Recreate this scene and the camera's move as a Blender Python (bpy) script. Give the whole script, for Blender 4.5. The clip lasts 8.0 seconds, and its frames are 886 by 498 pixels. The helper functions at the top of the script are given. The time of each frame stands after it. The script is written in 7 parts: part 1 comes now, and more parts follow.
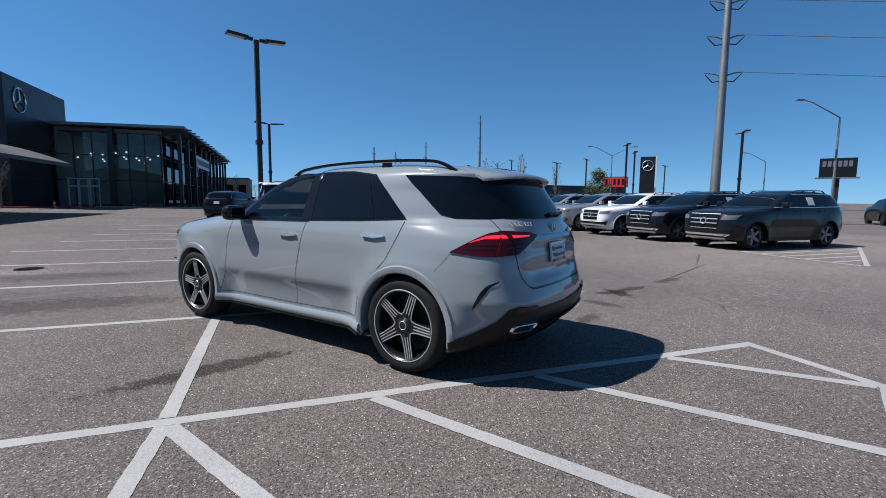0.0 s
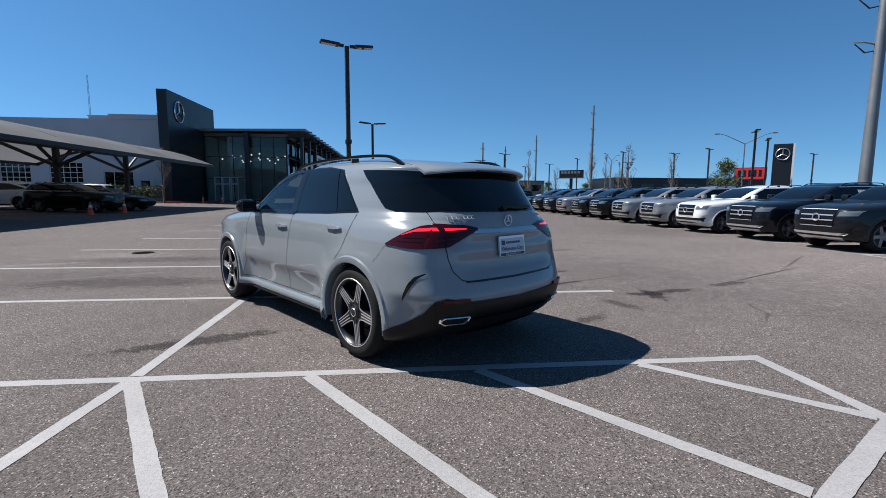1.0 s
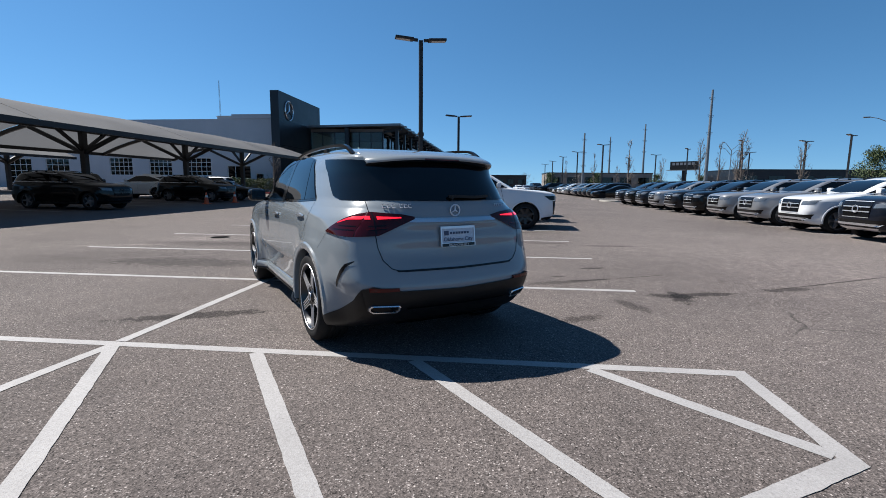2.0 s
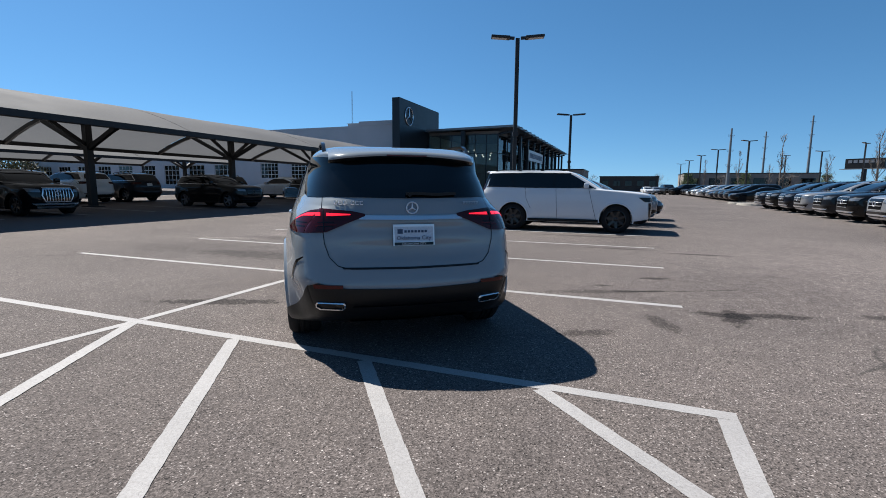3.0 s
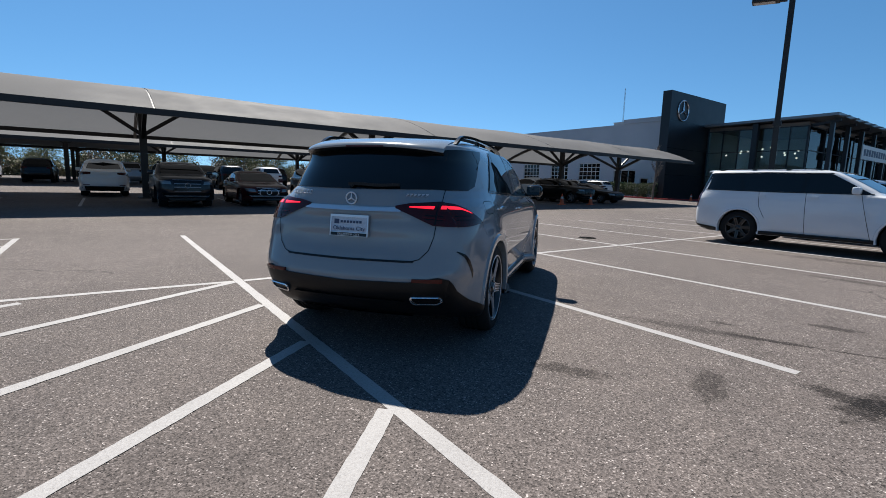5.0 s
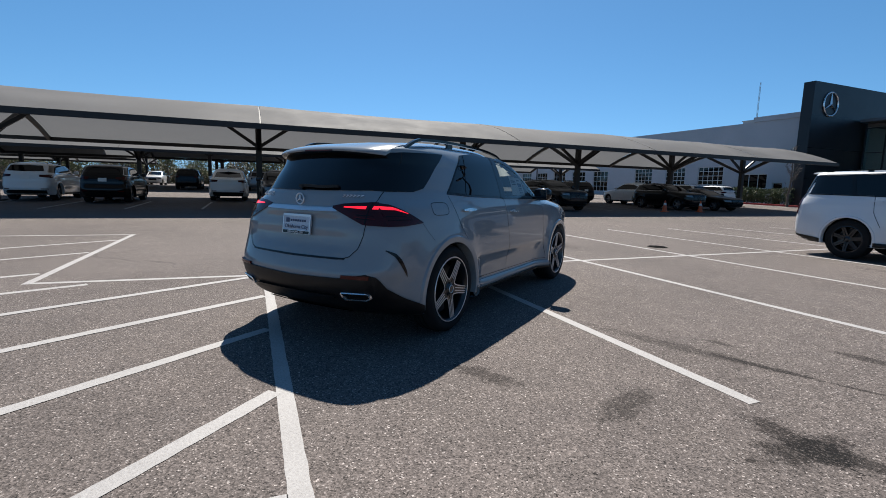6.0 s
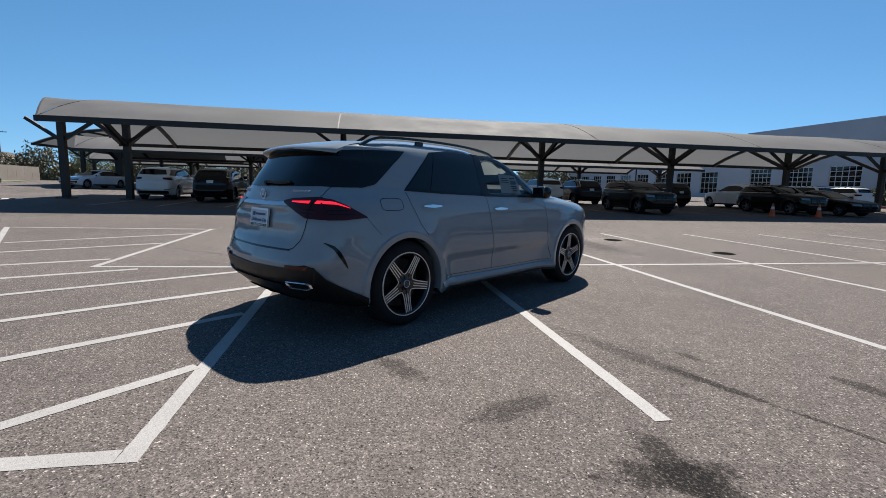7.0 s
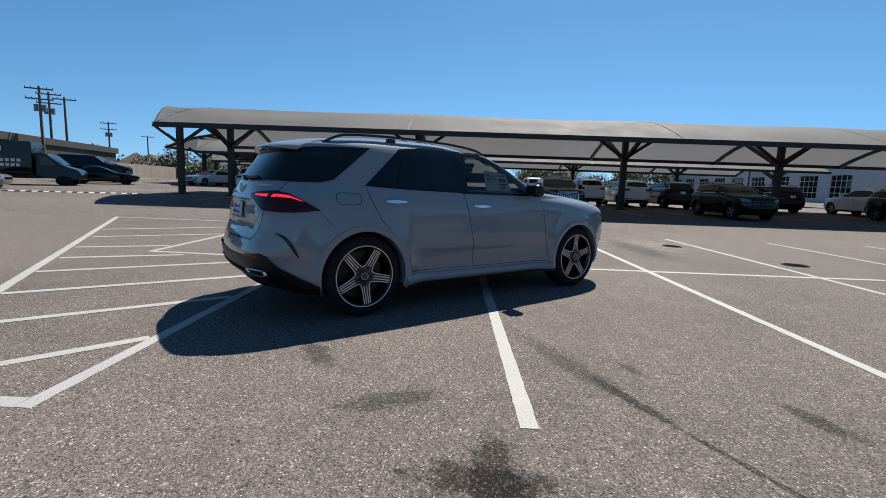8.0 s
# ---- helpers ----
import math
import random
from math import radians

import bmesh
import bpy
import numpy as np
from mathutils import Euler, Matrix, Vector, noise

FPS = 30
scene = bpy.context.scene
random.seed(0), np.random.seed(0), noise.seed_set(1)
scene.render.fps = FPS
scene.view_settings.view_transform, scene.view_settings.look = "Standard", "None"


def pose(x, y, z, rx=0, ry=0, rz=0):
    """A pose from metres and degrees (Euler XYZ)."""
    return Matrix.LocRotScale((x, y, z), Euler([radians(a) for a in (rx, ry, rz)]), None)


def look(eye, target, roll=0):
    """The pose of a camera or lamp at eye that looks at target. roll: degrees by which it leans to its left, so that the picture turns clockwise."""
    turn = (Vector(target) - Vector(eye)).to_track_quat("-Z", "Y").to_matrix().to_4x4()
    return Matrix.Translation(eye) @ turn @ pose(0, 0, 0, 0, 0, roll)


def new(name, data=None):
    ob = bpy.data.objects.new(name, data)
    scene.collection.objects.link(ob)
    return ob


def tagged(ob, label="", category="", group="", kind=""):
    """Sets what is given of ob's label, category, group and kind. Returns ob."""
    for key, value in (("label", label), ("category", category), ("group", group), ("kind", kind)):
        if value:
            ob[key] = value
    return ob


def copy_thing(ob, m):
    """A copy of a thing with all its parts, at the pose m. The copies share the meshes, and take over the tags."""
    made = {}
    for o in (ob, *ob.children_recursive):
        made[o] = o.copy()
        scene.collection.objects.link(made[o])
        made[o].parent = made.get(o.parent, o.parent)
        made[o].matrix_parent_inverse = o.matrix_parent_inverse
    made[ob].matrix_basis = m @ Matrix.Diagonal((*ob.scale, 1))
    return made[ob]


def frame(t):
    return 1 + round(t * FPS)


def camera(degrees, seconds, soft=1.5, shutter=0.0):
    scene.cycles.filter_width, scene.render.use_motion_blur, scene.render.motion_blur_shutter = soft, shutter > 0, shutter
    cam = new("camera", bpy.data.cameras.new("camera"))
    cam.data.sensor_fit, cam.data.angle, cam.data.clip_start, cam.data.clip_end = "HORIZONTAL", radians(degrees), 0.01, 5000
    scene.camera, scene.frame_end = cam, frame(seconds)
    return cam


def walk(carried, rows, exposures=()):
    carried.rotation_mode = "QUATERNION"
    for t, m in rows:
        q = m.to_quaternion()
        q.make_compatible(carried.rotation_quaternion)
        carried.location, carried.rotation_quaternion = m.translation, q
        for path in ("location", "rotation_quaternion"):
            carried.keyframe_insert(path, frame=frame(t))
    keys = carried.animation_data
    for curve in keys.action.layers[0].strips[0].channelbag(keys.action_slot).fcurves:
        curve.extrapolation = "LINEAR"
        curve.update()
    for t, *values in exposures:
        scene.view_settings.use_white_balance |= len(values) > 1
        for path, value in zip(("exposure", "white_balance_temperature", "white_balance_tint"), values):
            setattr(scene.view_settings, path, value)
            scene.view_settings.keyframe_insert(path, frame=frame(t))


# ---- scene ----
cam = camera(87.5, 8.0, soft=0.9)
PATH = [
    (0, (-0.105, 0.022, 1.381), (0.569, 1.892, 1.164), 0.6),
    (0.5, (0.46, -0.157, 1.386), (0.917, 1.779, 1.175), 0.4),
    (1, (1.146, -0.354, 1.379), (1.357, 1.621, 1.137), 0.3),
    (1.5, (1.745, -0.383, 1.364), (1.759, 1.599, 1.097), 0.5),
    (3, (3.567, 0.148, 1.323), (2.849, 1.996, 1.053), 0.4),
    (3.5, (4.024, 0.511, 1.296), (3.061, 2.243, 1.027), 0.8),
    (4, (4.508, 0.944, 1.31), (3.268, 2.488, 1.029), 0.8),
    (4.5, (4.91, 1.357, 1.297), (3.471, 2.716, 1.013), 1.3),
    (6, (6.008, 2.986, 1.281), (4.175, 3.741, 1.014), 1.4),
    (6.5, (6.247, 3.523, 1.271), (4.348, 4.093, 1.011), 1.3),
    (7, (6.389, 4.161, 1.257), (4.44, 4.522, 0.99), 1.4),
    (7.5, (6.508, 4.748, 1.251), (4.532, 4.898, 0.98), 1.5),
    (8, (6.517, 5.377, 1.245), (4.536, 5.343, 0.972), 2.0),
]
walk(cam, [(t, look(eye, target, roll)) for t, eye, target, roll in PATH], exposures=((0.0, 0.66, 6200, 11), (1.5, 0.79, 6450, 10.5), (3.0, 0.83, 6550, 9.5), (8.0, 0.85, 6850, 9.5)))

# world, sun
SUN = Vector((-0.72, 0.25, 1.0)).normalized()
world = bpy.data.worlds.new("world")
scene.world = world
world.use_nodes = True
wn = world.node_tree
wn.nodes.clear()
sky = wn.nodes.new("ShaderNodeTexSky")
sky.sky_type, sky.sun_disc = "NISHITA", False
sky.sun_elevation = math.asin(SUN.z)
sky.sun_rotation = math.atan2(SUN.x, SUN.y)
sky.altitude, sky.air_density, sky.dust_density, sky.ozone_density = 1000, 1.0, 0.25, 8.0
bg = wn.nodes.new("ShaderNodeBackground")
bg.inputs["Strength"].default_value = 0.072
wo = wn.nodes.new("ShaderNodeOutputWorld")
tone = wn.nodes.new("ShaderNodeHueSaturation")
tone.inputs["Saturation"].default_value = 1.10
tone.inputs["Hue"].default_value = 0.490
way_up = wn.nodes.new("ShaderNodeTexCoord")
lift = wn.nodes.new("ShaderNodeMapping")
lift.inputs["Location"].default_value = (0, 0, 0.08)  # a clear horizon, without the pale band
wn.links.new(way_up.outputs["Generated"], lift.inputs["Vector"])
wn.links.new(lift.outputs[0], sky.inputs["Vector"])
wn.links.new(sky.outputs[0], tone.inputs["Color"])
wn.links.new(tone.outputs[0], bg.inputs["Color"])
wn.links.new(bg.outputs[0], wo.inputs["Surface"])
sun = new("sun", bpy.data.lights.new("sun", "SUN"))
sun.data.energy, sun.data.angle, sun.data.color = 5.0, radians(0.53), (1.0, 0.965, 0.91)
sun.matrix_world = look(SUN * 100, (0, 0, 0))


# ---- materials ----
def principled(name, color=(0.5, 0.5, 0.5), rough=0.5, metal=0.0, coat=0.0, spec=0.5, emit=None, emit_strength=0.0):
    m = bpy.data.materials.new(name)
    m.use_nodes = True
    b = m.node_tree.nodes["Principled BSDF"]
    b.inputs["Base Color"].default_value = (*color, 1)
    b.inputs["Roughness"].default_value = rough
    b.inputs["Metallic"].default_value = metal
    b.inputs["Coat Weight"].default_value = coat
    b.inputs["Coat Roughness"].default_value = 0.03
    b.inputs["Specular IOR Level"].default_value = spec
    if emit:
        b.inputs["Emission Color"].default_value = (*emit, 1)
        b.inputs["Emission Strength"].default_value = emit_strength
    return m


def bsdf(m):
    return m.node_tree.nodes["Principled BSDF"]


def node(m, kind, **kw):
    n = m.node_tree.nodes.new(kind)
    for k, v in kw.items():
        n.inputs[k].default_value = v
    return n


def link(m, a, b):
    m.node_tree.links.new(a, b)


def coords(m, kind="Object"):
    return node(m, "ShaderNodeTexCoord").outputs[kind]


def noise_tex(m, vec, scale, detail=4.0, rough=0.6, distortion=0.0):
    n = node(m, "ShaderNodeTexNoise", Scale=scale, Detail=detail, Roughness=rough, Distortion=distortion)
    link(m, vec, n.inputs["Vector"])
    return n.outputs["Fac"]


def ramp(m, fac, stops):
    r = node(m, "ShaderNodeValToRGB")
    el = r.color_ramp.elements
    while len(el) < len(stops):
        el.new(0.5)
    for e, (p, c) in zip(el, stops):
        e.position = p
        e.color = (*c, 1) if len(c) == 3 else c
    link(m, fac, r.inputs["Fac"])
    return r.outputs["Color"]


def mixc(m, fac, a, b, blend="MIX"):
    x = node(m, "ShaderNodeMix")
    x.data_type, x.blend_type = "RGBA", blend
    for sock, v in ((x.inputs[0], fac), (x.inputs[6], a), (x.inputs[7], b)):
        if isinstance(v, (int, float)):
            sock.default_value = v
        elif isinstance(v, tuple):
            sock.default_value = (*v, 1)
        else:
            link(m, v, sock)
    return x.outputs[2]


def mathn(m, op, a, b=0.0):
    x = node(m, "ShaderNodeMath")
    x.operation = op
    for sock, v in ((x.inputs[0], a), (x.inputs[1], b)):
        if isinstance(v, (int, float)):
            sock.default_value = v
        else:
            link(m, v, sock)
    return x.outputs[0]


def bump(m, height, strength, dist=0.01):
    b = node(m, "ShaderNodeBump", Strength=strength, Distance=dist)
    link(m, height, b.inputs["Height"])
    link(m, b.outputs[0], bsdf(m).inputs["Normal"])


def speckled(name, color, vary=0.25, scale=3.0, fine=60.0, rough=0.7, metal=0.0, bump_s=0.2, coat=0.0):
    """Base colour with broad stains and fine grain."""
    m = principled(name, color, rough, metal, coat)
    v = coords(m)
    big = ramp(m, noise_tex(m, v, scale, 5), [(0.3, tuple(c * (1 - vary) for c in color)), (0.7, tuple(min(1, c * (1 + vary * 0.6)) for c in color))])
    small = ramp(m, noise_tex(m, v, fine, 3), [(0.3, (0.86, 0.86, 0.86)), (0.7, (1.1, 1.1, 1.1))])
    link(m, mixc(m, 1.0, big, small, "MULTIPLY"), bsdf(m).inputs["Base Color"])
    link(m, ramp(m, noise_tex(m, v, scale * 2, 4), [(0.2, (rough * 0.85,) * 3), (0.8, (min(1, rough * 1.15),) * 3)]), bsdf(m).inputs["Roughness"])
    if bump_s:
        bump(m, noise_tex(m, v, fine, 4), bump_s, 0.004)
    return m


def asphalt_material():
    m = principled("asphalt", (0.10, 0.09, 0.08), 0.9, spec=0.2)
    v = coords(m)
    stones = node(m, "ShaderNodeTexVoronoi", Scale=130.0)
    link(m, v, stones.inputs["Vector"])
    tone = ramp(m, stones.outputs["Color"], [(0.08, (0.020, 0.0172, 0.0164)), (0.24, (0.073, 0.0635, 0.0605)), (0.58, (0.118, 0.1015, 0.0965)), (0.86, (0.188, 0.163, 0.156)), (0.95, (0.44, 0.395, 0.38))])
    broad = ramp(m, noise_tex(m, v, 0.22, 6, 0.62), [(0.28, (0.72, 0.71, 0.70)), (0.52, (1.0, 0.99, 0.97)), (0.75, (1.16, 1.14, 1.12))])
    mid = ramp(m, noise_tex(m, v, 2.6, 6, 0.7), [(0.25, (0.84, 0.84, 0.85)), (0.7, (1.08, 1.07, 1.06))])
    fine = ramp(m, noise_tex(m, v, 47, 6, 0.75), [(0.3, (0.58, 0.58, 0.58)), (0.7, (1.38, 1.38, 1.37))])
    c = mixc(m, 1.0, mixc(m, 1.0, mixc(m, 1.0, tone, broad, "MULTIPLY"), mid, "MULTIPLY"), fine, "MULTIPLY")
    # pale stones showing here and there
    peb = node(m, "ShaderNodeTexVoronoi", Scale=62.0)
    link(m, v, peb.inputs["Vector"])
    pick = ramp(m, peb.outputs["Color"], [(0.80, (0, 0, 0)), (0.83, (1, 1, 1))])
    near = ramp(m, peb.outputs["Distance"], [(0.22, (1, 1, 1)), (0.34, (0, 0, 0))])
    c = mixc(m, mathn(m, "MULTIPLY", pick, near), c, (0.30, 0.275, 0.26))
    # sparse hairline cracks, dark with sealing dirt
    warp = node(m, "ShaderNodeVectorMath")
    warp.operation = "ADD"
    wob = node(m, "ShaderNodeTexNoise", Scale=0.9, Detail=5.0)
    link(m, v, wob.inputs["Vector"])
    link(m, v, warp.inputs[0])
    link(m, wob.outputs["Color"], warp.inputs[1])
    cr = node(m, "ShaderNodeTexVoronoi", Scale=0.17)
    cr.feature = "DISTANCE_TO_EDGE"
    link(m, warp.outputs[0], cr.inputs["Vector"])
    line = ramp(m, cr.outputs["Distance"], [(0.0, (1, 1, 1)), (0.0035, (0, 0, 0))])
    gate = ramp(m, noise_tex(m, v, 0.35, 3), [(0.52, (0, 0, 0)), (0.6, (1, 1, 1))])
    c = mixc(m, mathn(m, "MULTIPLY", mathn(m, "MULTIPLY", line, gate), 0.75), c, (0.03, 0.028, 0.026))
    # damp and oily patches, paler patches, and one broad painted-in sheen
    broken = ramp(m, noise_tex(m, v, 60, 5, 0.8), [(0.40, (0.22, 0.22, 0.22)), (0.50, (1, 1, 1))])
    for x, y, rx, ry, ang, deep in STAINS_AND_SHEEN:
        mp = node(m, "ShaderNodeMapping")
        mp.vector_type = "TEXTURE"
        mp.inputs["Location"].default_value = (x, y, 0)
        mp.inputs["Rotation"].default_value = (0, 0, radians(ang))
        mp.inputs["Scale"].default_value = (rx, ry, 50)
        link(m, v, mp.inputs["Vector"])
        ln = node(m, "ShaderNodeVectorMath")
        ln.operation = "LENGTH"
        link(m, mp.outputs[0], ln.inputs[0])
        blot = mathn(m, "ADD", ln.outputs["Value"], mathn(m, "MULTIPLY", mathn(m, "SUBTRACT", noise_tex(m, v, 8.0, 9, 0.85), 0.5), 4.2))
        f = ramp(m, blot, [(0.64, (abs(deep),) * 3), (0.92, (0, 0, 0))] if deep > 0 else [(0.2, (abs(deep),) * 3), (1.2, (0, 0, 0))])
        if deep > 0:
            f = mathn(m, "MULTIPLY", f, broken)
        c = mixc(m, f, c, mixc(m, 1.0, c, (0.20, 0.19, 0.185) if deep > 0 else (1.7, 1.7, 1.7), "MULTIPLY"))
    link(m, c, bsdf(m).inputs["Base Color"])
    h = mathn(m, "ADD", stones.outputs["Distance"], mathn(m, "MULTIPLY", noise_tex(m, v, 220, 3), 0.6))
    bump(m, h, 0.45, 0.005)
    return m


# x, y, half length, half width, turn, depth of the mark (below zero lightens)
STAINS_AND_SHEEN = [
    (3.98, 5.06, 0.36, 0.12, 113, 0.75),
    (4.70, 5.55, 0.38, 0.16, 82, 1.0),
    (4.58, 5.60, 0.30, 0.13, 170, 1.0),
    (5.05, 5.75, 0.50, 0.12, 14, 0.95),
    (3.34, 6.27, 0.90, 0.11, 23, 0.65),
    (4.62, 6.85, 0.65, 0.022, 26, 1.0),
    (3.30, 4.43, 0.30, 0.11, 30, 0.8),
    (3.85, 6.50, 0.45, 0.05, 24, 0.9),
    (4.02, 7.48, 0.26, 0.09, 20, 0.9),
    (3.35, 6.68, 0.16, 0.05, 20, 0.8),
    (5.0, 10.5, 0.75, 0.13, 3, 0.8),
    (3.5, 10.8, 0.85, 0.12, 0, 0.7),
    (-0.65, 4.02, 0.86, 0.15, 22, 1.0),
    (-3.8, 9.5, 1.8, 0.45, 3, 0.6),
    (-2.8, 7.0, 1.7, 0.5, 0, 0.65),
    (7.6, 6.95, 1.7, 0.035, 28, 0.9),
    (6.3, 6.2, 0.5, 0.12, 20, 0.8),
    (9.5, 8.4, 1.4, 0.03, 40, 0.8),
    (-4.5, 10.2, 1.5, 0.6, 0, -0.5),
    (-4.6, 7.4, 2.6, 0.9, 8, 0.3),
    (2.5, 13.2, 1.6, 0.2, 0, 0.6),
    # light scattered back off the far asphalt, painted as a broad pale patch
    (15.0, 10.5, 12.0, 7.5, 20, -0.75),
    (-3.5, 7.6, 1.5, 0.10, 24, -0.5),
    (-5.5, 9.0, 2.2, 0.14, 20, -0.5),
]
M_ASPHALT = asphalt_material()


def road_paint():
    m = principled("road_paint", (0.62, 0.61, 0.58), 0.7)
    v = coords(m)
    worn = ramp(m, noise_tex(m, v, 70, 6, 0.85), [(0.31, (0.10, 0.088, 0.086)), (0.41, (0.265, 0.252, 0.246)), (0.62, (0.345, 0.333, 0.326))])
    broad = ramp(m, noise_tex(m, v, 1.7, 4), [(0.3, (0.86, 0.86, 0.86)), (0.7, (1.04, 1.04, 1.04))])
    link(m, mixc(m, 1.0, worn, broad, "MULTIPLY"), bsdf(m).inputs["Base Color"])
    bump(m, noise_tex(m, v, 160, 4), 0.6, 0.005)
    return m


M_PAINT = road_paint()


def car_paint(name, color, metal=0.0, rough=0.35):
    m = principled(name, color, rough, metal, 1.0 if max(color) > 0.1 else 0.55, spec=0.12 if max(color) > 0.1 else 0.08)
    v = coords(m)
    f = ramp(m, noise_tex(m, v, 900, 2), [(0.3, tuple(c * 0.93 for c in color)), (0.7, tuple(min(1, c * 1.06) for c in color))])
    dust = noise_tex(m, v, 4, 5)
    link(m, mixc(m, ramp(m, dust, [(0.5, (0, 0, 0)), (0.9, (0.02 if max(color) > 0.1 else 0.004,) * 3)]), f, (0.42, 0.39, 0.35)), bsdf(m).inputs["Base Color"])
    return m


def glass(name, tint, gloss_rough=0.0, opacity=0.0):
    """Thin tinted glazing: a tinted clear layer under a gloss layer."""
    m = bpy.data.materials.new(name)
    m.use_nodes = True
    nt = m.node_tree
    nt.nodes.clear()
    tr = nt.nodes.new("ShaderNodeBsdfTransparent")
    tr.inputs["Color"].default_value = (*tint, 1)
    gl = nt.nodes.new("ShaderNodeBsdfGlossy")
    gl.inputs["Roughness"].default_value = gloss_rough
    fr = nt.nodes.new("ShaderNodeFresnel")
    fr.inputs["IOR"].default_value = 1.5
    mx = nt.nodes.new("ShaderNodeMixShader")
    out = nt.nodes.new("ShaderNodeOutputMaterial")
    nt.links.new(fr.outputs[0], mx.inputs[0])
    nt.links.new(tr.outputs[0], mx.inputs[1])
    nt.links.new(gl.outputs[0], mx.inputs[2])
    nt.links.new(mx.outputs[0], out.inputs["Surface"])
    return m


M_HERO = car_paint("grey_blue_paint", (0.198, 0.221, 0.236), 0.0, 0.22)
M_WHITE = car_paint("white_car_paint", (0.60, 0.61, 0.62))
M_BLACK = car_paint("black_car_paint", (0.0022, 0.0022, 0.0026))
M_GREYM = car_paint("graphite_car_paint", (0.0075, 0.0095, 0.0135), 0.2)
M_SILVER = car_paint("silver_car_paint", (0.24, 0.245, 0.255), 0.5)
M_BLUE = car_paint("dark_blue_car_paint", (0.006, 0.008, 0.014), 0.2)
M_RED = car_paint("dark_red_car_paint", (0.05, 0.006, 0.008), 0.2)
M_BRIGHTRED = car_paint("red_car_paint", (0.30, 0.02, 0.02), 0.2)
M_TINT = principled("privacy_glass", (0.0022, 0.0027, 0.0032), 0.02, spec=0.40)
M_CLEAR = glass("tinted_clear_glass", (0.74, 0.80, 0.80))
M_FRAME = principled("gloss_black_trim", (0.006, 0.006, 0.0065), 0.10, spec=0.3)
M_PLASTIC = speckled("black_plastic", (0.0045, 0.0045, 0.0048), 0.2, 6, 300, 0.45, 0, 0.1)
M_RUBBER = speckled("tyre_rubber", (0.011, 0.011, 0.0115), 0.3, 8, 200, 0.8, 0, 0.2)
bsdf(M_RUBBER).inputs["Specular IOR Level"].default_value = 0.2
bsdf(M_PLASTIC).inputs["Specular IOR Level"].default_value = 0.3
M_CHROME = principled("chrome", (0.80, 0.80, 0.81), 0.22, 0.85)
M_ALLOY = principled("machined_alloy", (0.66, 0.66, 0.68), 0.34, 0.75)
M_RIMGREY = principled("grey_alloy", (0.20, 0.20, 0.21), 0.35, 0.6)
M_IRON = speckled("cast_iron", (0.012, 0.0115, 0.011), 0.3, 8, 90, 0.9, 0, 0.3)
bsdf(M_IRON).inputs["Specular IOR Level"].default_value = 0.05
M_RIMBLACK = principled("black_rim_paint", (0.006, 0.006, 0.007), 0.3, 0.0, 0.3)
M_TAILDARK = principled("smoked_red_lens", (0.034, 0.0012, 0.002), 0.08, coat=0.35, spec=0.2)
M_TAILRED = principled("lit_red_lens", (0.5, 0.01, 0.015), 0.1, coat=1.0, emit=(1.0, 0.012, 0.03), emit_strength=0.85)
M_REFLECTOR = principled("red_reflector", (0.07, 0.0015, 0.002), 0.25, coat=0.3, spec=0.2)
M_PLATE = speckled("pale_blue_plate", (0.44, 0.50, 0.57), 0.05, 6, 80, 0.4, 0, 0)
M_LAMPGLASS = principled("headlamp_lens", (0.13, 0.14, 0.15), 0.05, 0.3, 1.0)
M_SEAT = speckled("dark_leather", (0.03, 0.028, 0.027), 0.3, 5, 120, 0.5, 0, 0.3)
M_STEEL = speckled("dark_bronze_steel", (0.015, 0.0135, 0.013), 0.3, 1.2, 60, 0.5, 0.2, 0.1)
M_GALV = speckled("galvanised_steel", (0.20, 0.21, 0.215), 0.2, 0.6, 30, 0.5, 0.6, 0.05)
M_FABRIC = speckled("grey_shade_fabric", (0.138, 0.136, 0.136), 0.25, 0.35, 25, 0.75, 0, 0.15)


def let_light_through(m, color, share):
    """Woven cloth: a share of the light comes through."""
    nt = m.node_tree
    out = [n for n in nt.nodes if n.type == "OUTPUT_MATERIAL"][0]
    tl = node(m, "ShaderNodeBsdfTranslucent")
    tl.inputs["Color"].default_value = (*color, 1)
    mx = node(m, "ShaderNodeMixShader")
    mx.inputs[0].default_value = share
    link(m, bsdf(m).outputs[0], mx.inputs[1])
    link(m, tl.outputs[0], mx.inputs[2])
    link(m, mx.outputs[0], out.inputs["Surface"])


bsdf(M_FABRIC).inputs["Specular IOR Level"].default_value = 0.15
let_light_through(M_FABRIC, (0.275, 0.285, 0.30), 0.20)
M_CONCRETE = speckled("concrete", (0.30, 0.28, 0.245), 0.25, 0.8, 45, 0.85, 0, 0.35)
M_WALLWHITE = speckled("white_panel_wall", (0.42, 0.43, 0.45), 0.10, 0.25, 20, 0.6, 0, 0.05)
M_DARKPANEL = speckled("charcoal_metal_panel", (0.011, 0.013, 0.017), 0.2, 0.3, 20, 0.4, 0.2, 0.03)
M_ROOFMETAL = speckled("grey_metal_roofing", (0.21, 0.225, 0.24), 0.15, 0.4, 30, 0.4, 0.6, 0.05)
M_BARK = speckled("bark", (0.14, 0.11, 0.09), 0.35, 3, 40, 0.9, 0, 0.6)
M_WHITEPLAIN = principled("white_paint", (0.58, 0.58, 0.57), 0.45)
M_PAPER = speckled("printed_paper", (0.72, 0.77, 0.79), 0.04, 4, 60, 0.6, 0, 0)
